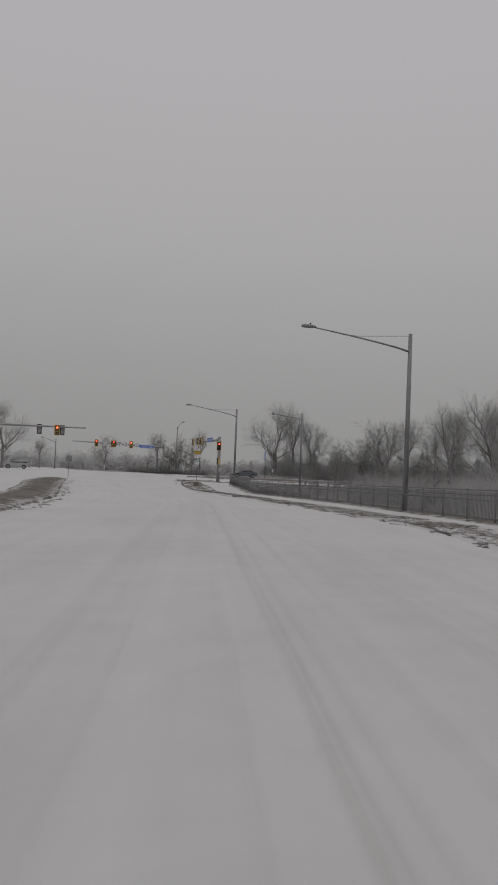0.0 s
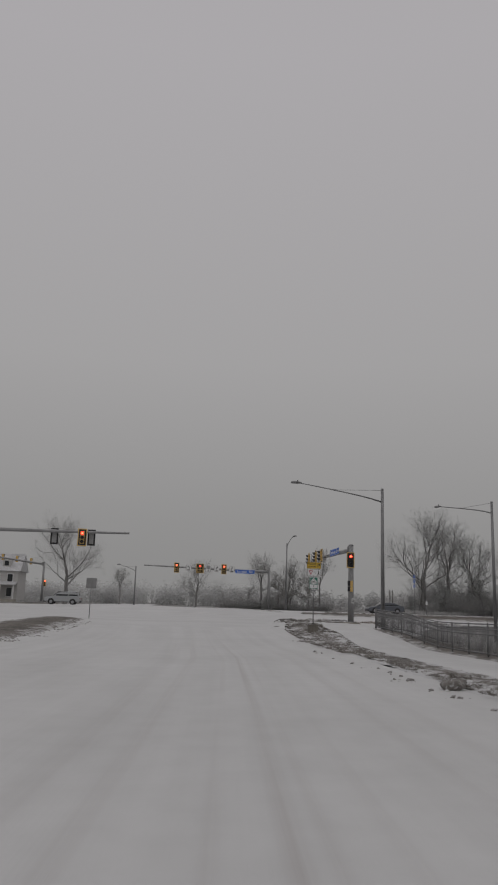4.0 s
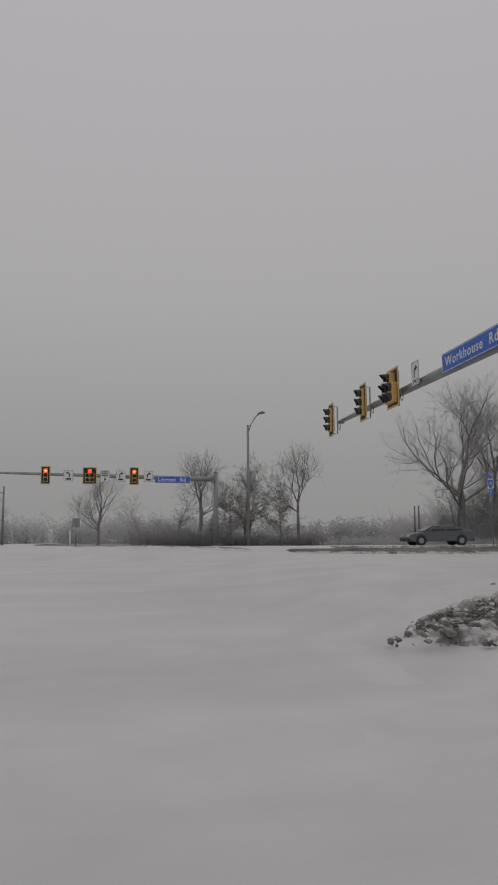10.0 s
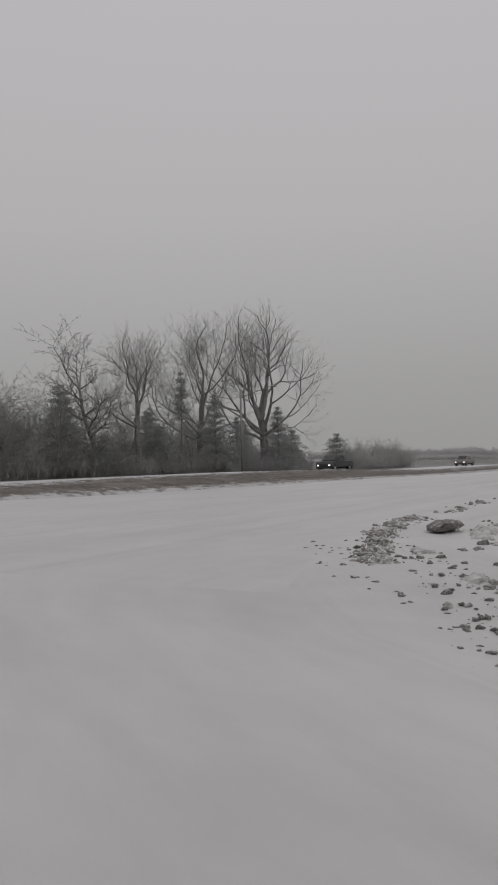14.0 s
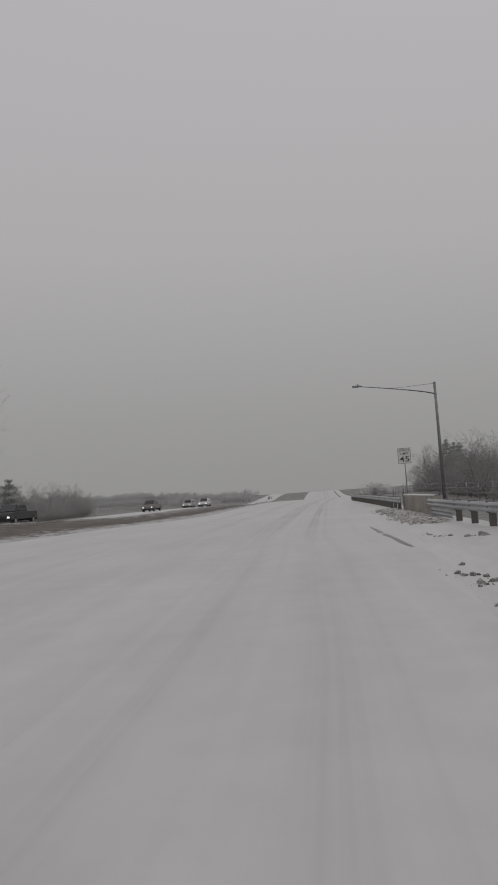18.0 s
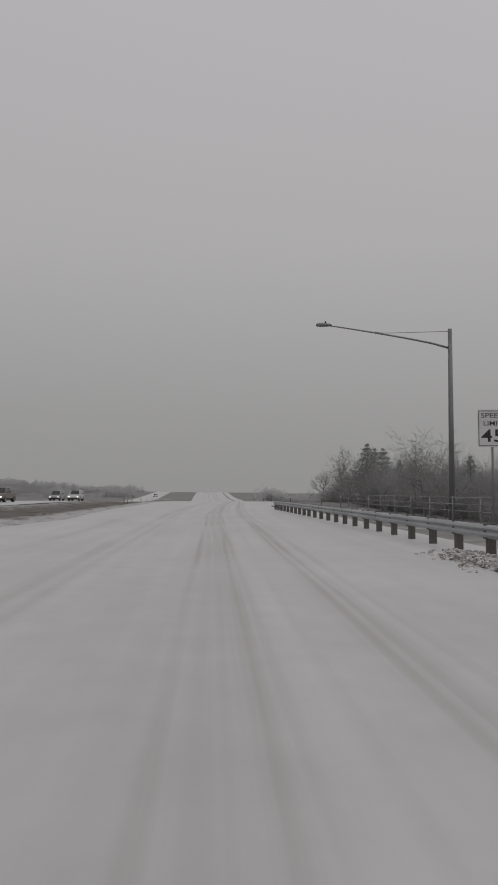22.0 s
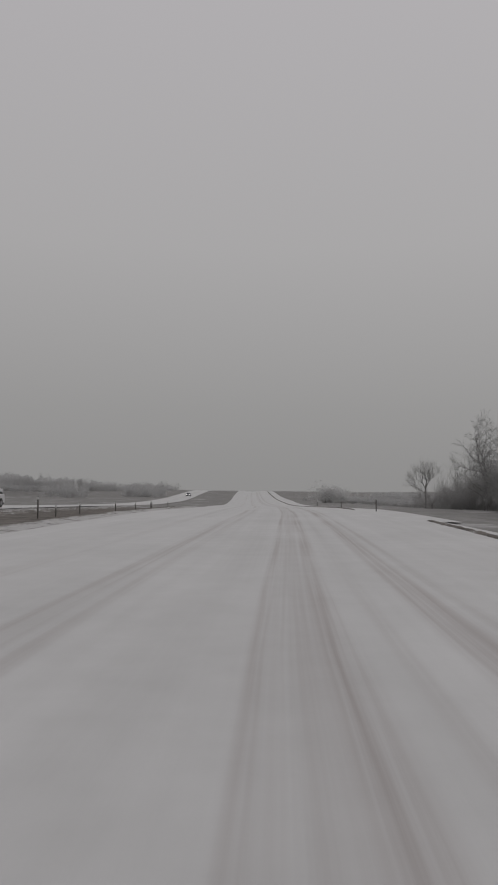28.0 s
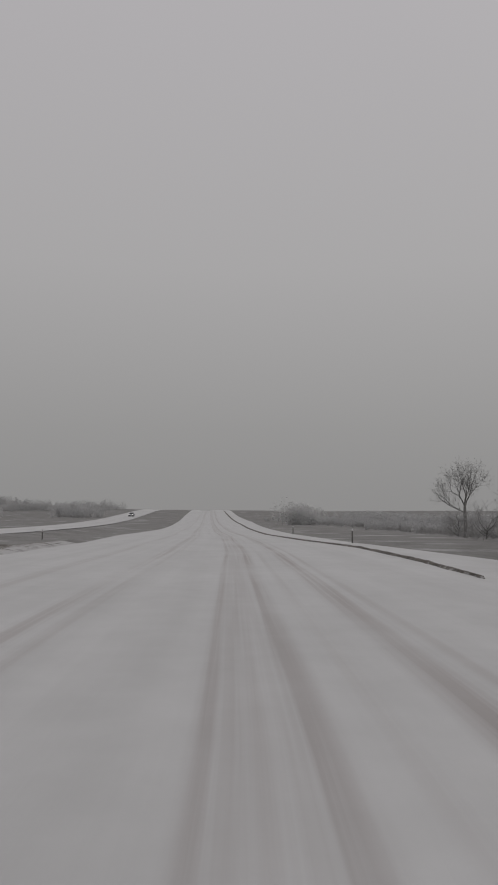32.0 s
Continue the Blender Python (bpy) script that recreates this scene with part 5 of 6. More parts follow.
def tree_model(seed, plan, height, trunk_r, lean=(0, 0), trunk_share=0.75, leaves=0, twig=1.0, spread=0.7, stems=0, lead=0.3, sweep=0, dense=(0, 0, 1, 1, 2)):
    """Meshes of one bare tree: trunk with limbs, and a crown of fine twigs."""
    rng = random.Random(seed)
    out = []
    if stems:
        out = forked(rng, height, spread * height / 2, trunk_r, stems, trunk_share, plan, lead, 4, sweep, dense)
    else:
        branches(rng, Vector((0, 0, -0.2)), Vector((lean[0], lean[1], 1)), height * trunk_share, trunk_r, 0, plan, out)
    top = max(p.z for _, pts, _ in out for p in pts)
    k = height / top
    far = sorted(abs(p.x) for _, pts, _ in out for p in pts)
    wide = 1.0 if stems else spread * height / (2 * k * far[int(0.985 * len(far))])
    tv, tf, cv, cf, lv, lf = [], [], [], [], [], []
    last = len(plan["count"]) - 1
    for level, pts, rad in out:
        pts = [Vector((p.x * k * wide, p.y * k * wide, p.z * k)) for p in pts]
        if level <= last - 2:
            tube(pts, [r * (1 if level == 0 else 1.0) for r in rad], 7 if level == 0 else 5, tv, tf, False)
        else:
            tube(pts, [max(0.008 * twig, r * 0.9) for r in rad], 3, cv, cf, False)
            if leaves and level == last:
                for p in pts[1:]:
                    for _ in range(leaves):
                        if rng.random() < 0.5:
                            a = Vector((rng.gauss(0, 1), rng.gauss(0, 1), rng.gauss(0, 1))).normalized() * 0.06
                            b = a.orthogonal().normalized() * 0.04
                            i = len(lv)
                            q = p + Vector((rng.gauss(0, 0.08), rng.gauss(0, 0.08), rng.gauss(0, 0.08)))
                            lv += [q - a, q - b, q + a, q + b]
                            lf.append((i, i + 1, i + 2, i + 3))
    def data(name, v, f, m):
        me = bpy.data.meshes.new(name)
        me.from_pydata(v, [], f)
        me.polygons.foreach_set("use_smooth", [True] * len(me.polygons))
        me.materials.append(m)
        return me
    return [("trunk", data("trunk", tv, tf, M_BARK)), ("crown", data("crown", cv, cf, M_TWIG))] + ([("leaves", data("leaves", lv, lf, M_LEAF))] if leaves else [])


def pine_model(seed, height, width, bare=0.15, dense=1.0):
    """Meshes of a conifer: a thin trunk and tiers of drooping needle sprays."""
    rng = random.Random(seed)
    tv, tf, nv, nf = [], [], [], []
    tube([Vector((0, 0, -0.2)), Vector((0.05, 0, height * 0.5)), Vector((0, 0.03, height))], [height * 0.018, height * 0.011, 0.01], 6, tv, tf, False)
    n = int(10 * height * dense)
    tiers = max(5, int(height * 1.25))
    for k in range(n):
        t = bare + (1 - bare) * (k + rng.random()) / n
        t = min(1.0, 0.6 * t + 0.4 * (round(t * tiers) + rng.gauss(0, 0.2)) / tiers)
        z = height * t
        a = rng.random() * 2 * math.pi
        uneven = 1 + 0.55 * noise.noise((math.cos(a) * 1.3, math.sin(a) * 1.3, z * 0.45 + seed))
        reach = width * (1 - t) ** 0.7 * (0.4 + 0.75 * rng.random()) * uneven + 0.15
        end = Vector((math.cos(a) * reach, math.sin(a) * reach, z + reach * rng.uniform(-0.2, 0.25)))
        root = Vector((0, 0, z))
        mid = root.lerp(end, 0.5) + Vector((0, 0, 0.12 * reach))
        tube([root, mid, end], [0.025, 0.016, 0.006], 3, tv, tf, False)
        for j in range(int(10 + 17 * reach)):
            s = 0.15 + 0.85 * rng.random()
            p = (root.lerp(mid, s * 2) if s < 0.5 else mid.lerp(end, s * 2 - 1)) + Vector((rng.gauss(0, 0.13), rng.gauss(0, 0.13), rng.gauss(0, 0.1)))
            d = Vector((rng.gauss(0, 1) + math.cos(a) * 0.8, rng.gauss(0, 1) + math.sin(a) * 0.8, rng.gauss(0, 0.7))).normalized() * (0.16 + 0.16 * rng.random())
            w = d.orthogonal().normalized() * 0.04
            i = len(nv)
            nv += [p, p + d * 0.5 + w, p + d, p + d * 0.5 - w]
            nf.append((i, i + 1, i + 2, i + 3))
    def data(name, v, f, m):
        me = bpy.data.meshes.new(name)
        me.from_pydata(v, [], f)
        me.materials.append(m)
        return me
    return [("trunk", data("trunk", tv, tf, M_BARK)), ("crown", data("crown", nv, nf, M_NEEDLE))]


def plant(model, x, y, scale, turn, label, category="tree", group="", stretch=1.0, z=None):
    t = thing("tree", Matrix.Translation((x, y, (gz(x, y) if z is None else z) - 0.05)) @ Matrix.Rotation(radians(turn), 4, "Z"), label, category, group)
    for name, me in model:
        ob = new(name, me)
        ob.parent = t
        ob.matrix_basis = Matrix.Diagonal((scale * stretch, scale * stretch, scale, 1))
    return t


T_BIG = tree_model(56, OAK, 24, 0.62, (0, 0), 0.27, 0, 0.8, 0.98, 5, 0.1, 4)
T_OAK = tree_model(37, OAK, 20, 0.44, (0, 0), 0.27, 0, 0.8, 0.9, 2, 0.55, 5, (1, 1, 1, 2, 2))
T_OAK2 = tree_model(19, OAK, 17, 0.36, (0, 0), 0.36, 0, 0.8, 1.05, 3, 0.1, 2)
T_LEAN = tree_model(31, LEANER, 15, 0.33, (-0.45, 0.0), 0.8, 0, 1.25, 1.0)
T_SLIM = tree_model(31, SLIM, 10, 0.13, (0.02, 0), 0.95)
T_SLIM2 = tree_model(37, SLIM, 9, 0.11, (-0.05, 0.04), 0.95)
T_LEAFY = tree_model(41, SLIM, 9, 0.12, (0.03, 0.0), 0.95, 1)
T_BUSH = tree_model(51, BUSHY, 5, 0.10, (0, 0), 0.25, spread=1.15)
T_SNAG = tree_model(61, dict(LEANER, count=[5, 5, 3, 2, 0]), 11, 0.22, (-0.18, 0), 0.8)
P_A = pine_model(71, 9.0, 3.7, 0.03, 2.2)
P_B = pine_model(73, 11.0, 2.0, 0.55, 1.0)
P_C = pine_model(77, 5.5, 3.3, 0.02, 2.6)

WOOD = "roadside wood"
plant(T_BIG, 98.3, 76.0, 0.98, -55, "great multi-stemmed bare tree at the wood's end", group=WOOD)
plant(T_OAK, 84.2, 76.5, 0.98, 70, "tall bare oak with spreading limbs", group=WOOD)
plant(T_OAK2, 72.4, 76, 0.96, 140, "bare oak with crooked upper limbs", group=WOOD)
plant(T_LEAN, 68.6, 77, 1.0, 10, "bare tree leaning far over to one side", group=WOOD)
plant(P_B, 78.8, 75, 1.0, 0, "slim pine with a tuft of needles at its top", group=WOOD)
for x, y, s, m in ((84.5, 74.5, 1.0, P_A), (62.6, 77, 0.95, P_A), (98.5, 74, 0.95, P_A), (90, 75, 0.75, P_A), (66, 75, 0.7, P_C), (104, 75, 1.05, P_C), (74, 74.5, 0.9, P_C), (58, 78, 0.6, P_A), (51, 80, 0.65, P_A), (122.5, 77, 1.05, P_C), (101, 75.5, 0.7, P_C), (87.5, 77.5, 1.0, P_C), (77, 78, 0.8, P_A), (59, 78.5, 0.9, P_C), (63, 78, 1.0, P_C), (106.5, 76, 0.75, P_C), (95.5, 77.5, 0.75, P_A), (67, 81, 0.9, P_A), (80, 81, 0.8, P_A)):
    plant(m, x, y, s, x * 37, "dark conifer with haze-paled needles at the wood's edge", group=WOOD)
rng = random.Random(4)
for k in range(44):
    x = 46 + k * 1.35 + rng.uniform(-1, 1)
    plant(rng.choice((T_SLIM, T_SLIM2)), x, 76 + rng.uniform(-1.5, 9), rng.uniform(0.75, 1.0), rng.uniform(0, 360), "slim bare young tree in the roadside wood", group=WOOD, stretch=1.0)
for x, y, s in ((127, 77, 1.1), (131, 79, 1.2), (135, 78, 1.15), (139, 79, 1.25), (143, 78, 1.1), (147, 79, 1.2), (151, 79, 1.2), (155, 80, 1.1), (159, 80, 1.0), (109, 76, 0.8), (115, 78, 0.6)):
    plant(T_BUSH, x, y, s, x * 53, "bare rounded shrub beyond the median", "shrub", "roadside shrubs")
for k in range(22):
    x = 45 + k * 2.8 + rng.uniform(-1, 1)
    plant(T_BUSH, x, 74.5 + rng.uniform(0, 3), rng.uniform(0.45, 0.85), rng.uniform(0, 360), "tangled bare shrub at the wood's edge", "shrub", WOOD)
plant(T_BUSH, 56.2, 28.6, 0.26, 40, "small brown shrub at the foot of the bridge wall", "shrub", "roadside shrubs")
plant(T_BUSH, 55, 24.0, 0.62, 120, "bare shrub behind the bridge wall", "shrub", "roadside shrubs")
plant(T_OAK, 41.5, 80, 0.93, 200, "broad bare oak beyond the junction", group=WOOD)
plant(T_OAK2, 46.5, 82, 0.98, 20, "broad bare oak beside another", group=WOOD)
plant(T_OAK2, 51.0, 83, 0.85, 260, "bare oak at the edge of the wood", group=WOOD)
for x, y, s in ((44, 77, 0.8), (48.5, 78, 0.7), (39, 79, 0.5)):
    plant(P_C, x, y, s, x * 41, "low dark conifer under the oaks", group=WOOD)
plant(T_OAK2, 14.6, 79, 0.56, 0, "slim bare tree behind the far signal mast", group=WOOD)
plant(T_LEAFY, 19.4, 80, 1.0, 60, "young tree still holding withered leaves", group=WOOD)
plant(T_OAK2, 24.0, 79, 0.62, 120, "slim bare tree behind the far signal mast", group=WOOD, stretch=0.7)
plant(T_OAK, 19.2, 81, 0.42, 220, "slim bare tree behind the far signal mast", group=WOOD, stretch=0.75)
plant(T_LEAFY, 22.0, 78, 0.7, 300, "young tree still holding withered leaves", group=WOOD)
plant(T_LEAFY, 17.2, 77.5, 0.75, 160, "young tree still holding withered leaves", group=WOOD)
plant(T_SLIM2, 12.4, 81, 0.75, 200, "slim bare tree behind the far signal mast", group=WOOD)
plant(T_SLIM2, 9.4, 84, 0.62, 20, "thin bare sapling across the junction", group=WOOD)
plant(P_C, 15.5, 77, 0.5, 0, "low dark conifer at the verge", group=WOOD)
plant(T_OAK, 5.6, 104, 0.47, 130, "bare oak in the mist across the junction", group=WOOD)
plant(T_OAK, -18.0, 100, 0.84, 30, "great bare oak in front of the house", group=WOOD)
plant(T_OAK2, -9.5, 125, 0.5, 30, "small bare tree in the mist", group=WOOD)
rng = random.Random(51)
for k in range(16):
    plant(rng.choice((T_SLIM, T_SLIM2, T_SLIM)), 40 + k * 2.4 + rng.uniform(-1, 1), rng.uniform(76, 83), rng.uniform(0.7, 1.05), rng.uniform(0, 360), "slender bare tree at the wood's edge", group=WOOD)
CREEK = "creekside trees"
for m, x, y, s in ((T_OAK2, 33.7, -10, 0.75), (T_OAK, 39.5, -10, 0.72), (T_SLIM, 30, 15, 0.8), (T_OAK2, 37, 13, 0.7), (T_SLIM2, 26, -18, 0.9), (T_SLIM, 31, -2, 0.85), (T_SLIM2, 44, 6, 0.9), (T_SLIM, 27, 2, 0.7), (T_OAK, 46, -22, 0.7), (T_SLIM2, 35, -30, 0.95), (T_SLIM, 21, -30, 0.8), (T_OAK2, 48, 2, 0.72), (T_SLIM2, 24, 5, 0.62), (T_SLIM, 52, 14, 0.85), (T_SLIM2, 60, 12, 0.8)):
    plant(m, x, y, s, x * 29 + y * 7, "bare creekside tree behind the railing", group=CREEK)
ROADSIDE = "trees below the guardrail"
rng = random.Random(14)
for k in range(34):
    x = 58 + k * 4.4 + rng.uniform(-2, 2)
    plant(rng.choice((T_SLIM, T_SLIM2, T_BUSH, T_BUSH)), x, rng.uniform(7, 15) - 4 * smooth(110, 60, x), rng.uniform(0.75, 1.15) * (1 - 0.35 * smooth(110, 70, x)), rng.uniform(0, 360), "tangled bare growth in the thicket below the guardrail", "shrub", ROADSIDE)
plant(T_OAK2, 233.5, 13.2, 0.47, 40, "lone bare tree at the end of the thicket", group=ROADSIDE)
plant(T_SNAG, 203.5, 11.5, 1.03, 190, "broken bare snag leaning out of the thicket", group=ROADSIDE)
for m, x, y, s in ((T_SLIM, 86, 15, 0.7), (T_SLIM2, 104, 14, 0.75), (T_SLIM, 112, 13, 0.8), (T_SLIM2, 124, 13, 0.85), (T_SLIM, 145, 13, 0.9), (T_SLIM2, 164, 14, 0.95), (T_BUSH, 118, 16, 1.0), (T_BUSH, 136, 15, 1.1), (T_BUSH, 152, 15, 1.1), (T_BUSH, 168, 15, 1.2), (P_A, 128, 11, 0.7), (P_A, 170, 9, 0.8), (T_SLIM, 176, 12, 1.0), (T_SLIM2, 183, 10, 1.1), (P_A, 187, 11, 1.15), (P_A, 183, 9, 1.05), (P_A, 191, 9, 1.1), (T_SLIM, 195, 12, 0.95), (T_SLIM2, 170, 11, 0.95), (T_SLIM, 158, 10, 0.95), (T_SLIM2, 150, 9, 0.9), (T_SLIM, 139, 9, 0.85), (T_SLIM2, 131, 8, 0.8), (T_SLIM, 118, 8, 0.75), (T_SLIM2, 108, 9, 0.85), (T_SLIM, 98, 8, 0.8), (T_SLIM2, 92, 10, 0.7), (T_SLIM, 80, 9, 0.85), (T_SLIM2, 74, 12, 0.75), (T_SLIM, 68, 8, 0.9), (T_SLIM2, 211, 10, 0.8), (T_SLIM, 219, 12, 0.75), (T_BUSH, 79, 20, 0.62), (T_BUSH, 100, 18, 0.6), (T_BUSH, 92, 19, 0.5), (T_BUSH, 225, 14, 0.7), (T_BUSH, 240, 12, 0.7), (T_BUSH, 212, 13, 0.9)):
    plant(m, x, y - 3 * smooth(110, 60, x), s * (1 - 0.3 * smooth(110, 70, x)), x * 31, "bare tree in the thicket below the guardrail" if m is not P_A else "dark conifer in the thicket below the guardrail", group=ROADSIDE)


def brush(name, pts, width, height, count, seed, label, mat):
    """A tangle of thin stems along a line, as one mesh."""
    rng = random.Random(seed)
    line = resample(pts, 1.0)
    v, f = [], []
    for _ in range(count // 5):
        p = line[rng.randrange(len(line))]
        x, y = p.x + rng.gauss(0, width * 0.4), p.y + rng.gauss(0, width * 0.4)
        h = height * (0.35 + 0.55 * rng.random()) * (0.8 + 0.6 * noise.noise((x * 0.12, y * 0.12, seed)))
        a = Vector((x, y, gz(x, y) - 0.05))
        for _ in range(6):
            d = Vector((rng.gauss(0, 0.33), rng.gauss(0, 0.33), 1)).normalized()
            a = Vector((x + rng.gauss(0, 0.35), y + rng.gauss(0, 0.35), a.z))
            s = h * rng.uniform(0.65, 1.0)
            b = a + d * s * 0.5
            c = b + (d + Vector((rng.gauss(0, 0.25), rng.gauss(0, 0.25), 0.1))).normalized() * s * 0.5
            tube([a, b, c], [0.018, 0.012, 0.005], 3, v, f, False)
            for _ in range(15):
                q = b.lerp(c, rng.uniform(-0.6, 1))
                e = q + (d + Vector((rng.gauss(0, 0.7), rng.gauss(0, 0.7), rng.gauss(0, 0.5)))) * s * 0.26
                i = len(v)
                w = Vector((rng.gauss(0, 1), rng.gauss(0, 1), 0)).normalized() * 0.014
                v += [q - w, q + w, e]
                f.append((i, i + 1, i + 2))
    return tagged(mesh_ob(name, v, f, mat), label, "undergrowth", "", "stuff")


brush("undergrowth", [(44, 78), (60, 77), (80, 76), (104, 76)], 5, 3.8, 6000, 1, "dense bare undergrowth along the wood's edge", M_THICKET)
brush("undergrowth", [(10, 79), (26, 79)], 3, 2.5, 1900, 2, "bare undergrowth behind the far signal mast", M_THICKET)
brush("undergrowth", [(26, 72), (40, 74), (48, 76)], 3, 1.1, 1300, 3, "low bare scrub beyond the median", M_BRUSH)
brush("undergrowth", [(124, 77), (158, 80)], 3.5, 4.6, 4500, 4, "bare scrub beyond the opposite carriageway", M_TWIG)
brush("undergrowth", [(60, 10), (90, 9), (130, 8), (165, 10), (200, 10), (214, 12)], 6, 7.0, 16000, 5, "dense bare thicket below the guardrail", M_THICKET)
brush("undergrowth", [(24, -40), (30, -20), (32, 0), (38, 12), (55, 12)], 8, 5.0, 7000, 6, "dense bare thicket along the creek", M_TWIG)
brush("undergrowth", [(18, -60), (17, -40), (18, -20), (19, 0), (22, 10)], 3, 1.6, 1800, 7, "low scrub on the bank behind the railing", M_TWIG)
brush("undergrowth", [(214, 12), (260, 8), (330, 2)], 5, 1.2, 1200, 8, "low scrub beside the field", M_THICKET)

# ---------------- far woods and rise, haze painted in as paler colours ---
M_FAR1 = thin(material("hazed_woods", (0.48, 0.479, 0.477), (0.54, 0.539, 0.537), 0.05, 1.0, 0, fine=0.4))
M_FAR2 = thin(material("far_hazed_woods", (0.62, 0.62, 0.618), (0.67, 0.67, 0.668), 0.03, 1.0, 0, fine=0.3))

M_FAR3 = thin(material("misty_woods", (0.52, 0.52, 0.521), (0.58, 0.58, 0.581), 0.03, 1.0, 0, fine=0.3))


def far_wood(name, pts, base, height, seed, mat, label, rough=0.45, step=1.2, spread=4.0):
    """A distant line of bare woods: overlapping thin crowns of uneven height."""
    rng = random.Random(seed)
    v, f = [], []
    line = resample(pts, step)
    for p in line:
        for _ in range(3):
            x, y = p.x + rng.gauss(0, spread), p.y + rng.gauss(0, spread)
            h = height * (0.6 + rough * noise.noise((x * 0.03, y * 0.03, seed)) + 0.25 * rng.random())
            w = h * 0.16 * (0.6 + 0.8 * rng.random())
            tube([Vector((x, y, base)), Vector((x + rng.gauss(0, 0.2), y, base + h * 0.55))], [0.1, 0.05], 3, v, f, False)
            for j in range(150):
                q = Vector((rng.gauss(0, 1), rng.gauss(0, 1), rng.gauss(0, 1))).normalized() * rng.random() ** 0.4
                q = Vector((x + q.x * w * 2.2, y + q.y * w * 2.2, base + h * (0.44 + 0.5 * q.z)))
                d = Vector((rng.gauss(0, 0.9), rng.gauss(0, 0.9), 0.4 + 0.5 * rng.random())) * h * 0.07
                e = Vector((rng.gauss(0, 1), rng.gauss(0, 1), rng.gauss(0, 1))).normalized() * 0.16
                i = len(v)
                v += [q - e, q + e, q + d]
                f.append((i, i + 1, i + 2))
    return tagged(mesh_ob(name, v, f, mat), label, "woods", "", "stuff")


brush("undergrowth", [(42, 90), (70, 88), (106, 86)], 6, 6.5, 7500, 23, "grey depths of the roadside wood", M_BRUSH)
brush("undergrowth", [(62, 4), (110, 3), (160, 4), (206, 6)], 7, 8.5, 10000, 25, "grey depths of the thicket below the road", M_THICKET)
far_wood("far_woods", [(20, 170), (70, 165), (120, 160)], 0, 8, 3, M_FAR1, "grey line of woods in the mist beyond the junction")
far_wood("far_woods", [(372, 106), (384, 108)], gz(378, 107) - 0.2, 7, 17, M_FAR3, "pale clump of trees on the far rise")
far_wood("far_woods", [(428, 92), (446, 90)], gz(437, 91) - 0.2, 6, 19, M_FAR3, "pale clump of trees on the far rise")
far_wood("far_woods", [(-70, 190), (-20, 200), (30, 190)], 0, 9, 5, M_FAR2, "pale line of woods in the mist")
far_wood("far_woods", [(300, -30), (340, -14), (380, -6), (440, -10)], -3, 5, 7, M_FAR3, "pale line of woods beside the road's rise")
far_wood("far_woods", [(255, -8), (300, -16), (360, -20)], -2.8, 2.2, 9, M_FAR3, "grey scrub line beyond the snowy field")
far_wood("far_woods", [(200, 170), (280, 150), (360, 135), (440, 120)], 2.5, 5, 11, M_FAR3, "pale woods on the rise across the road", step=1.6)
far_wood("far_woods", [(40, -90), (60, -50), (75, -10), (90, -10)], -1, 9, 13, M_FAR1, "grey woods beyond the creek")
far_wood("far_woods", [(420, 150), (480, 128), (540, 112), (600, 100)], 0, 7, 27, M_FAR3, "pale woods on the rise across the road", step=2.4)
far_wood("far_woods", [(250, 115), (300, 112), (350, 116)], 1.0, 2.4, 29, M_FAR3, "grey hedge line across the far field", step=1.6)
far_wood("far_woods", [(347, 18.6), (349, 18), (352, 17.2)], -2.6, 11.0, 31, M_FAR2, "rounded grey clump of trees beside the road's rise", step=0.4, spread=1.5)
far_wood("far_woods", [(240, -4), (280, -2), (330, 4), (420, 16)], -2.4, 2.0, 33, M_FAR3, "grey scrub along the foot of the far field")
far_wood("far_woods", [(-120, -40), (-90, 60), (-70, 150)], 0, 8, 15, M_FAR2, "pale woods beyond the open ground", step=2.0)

# ---------------- clods, rubble and stones ----------------


def clod_mesh(seed, subdiv=1, sharp=0.3, flat_z=0.6):
    bm = bmesh.new()
    bmesh.ops.create_icosphere(bm, subdivisions=subdiv, radius=1.0)
    for v in bm.verts:
        n = v.co.normalized()
        q = Vector((seed * 7.1, seed * 1.7, 0))
        v.co *= 0.8 + 0.45 * noise.noise(n * 1.1 + q) + sharp * noise.noise(n * 2.9 + q) + 0.7 * sharp * noise.noise(n * 6.5 + q)
        v.co.z *= flat_z
    me = bpy.data.meshes.new("clod")
    bm.to_mesh(me)
    bm.free()
    me.polygons.foreach_set("use_smooth", [True] * len(me.polygons))
    me.materials.append(M_CLOD)
    return me


CLODS = [clod_mesh(k, 2, 0.36, 0.75) for k in range(6)]
CRUMBS = [clod_mesh(k, 1, 0.38, 0.75) for k in range(6)]
LUMPS = [clod_mesh(k + 40, 2, 0.13, 0.85) for k in range(6)]


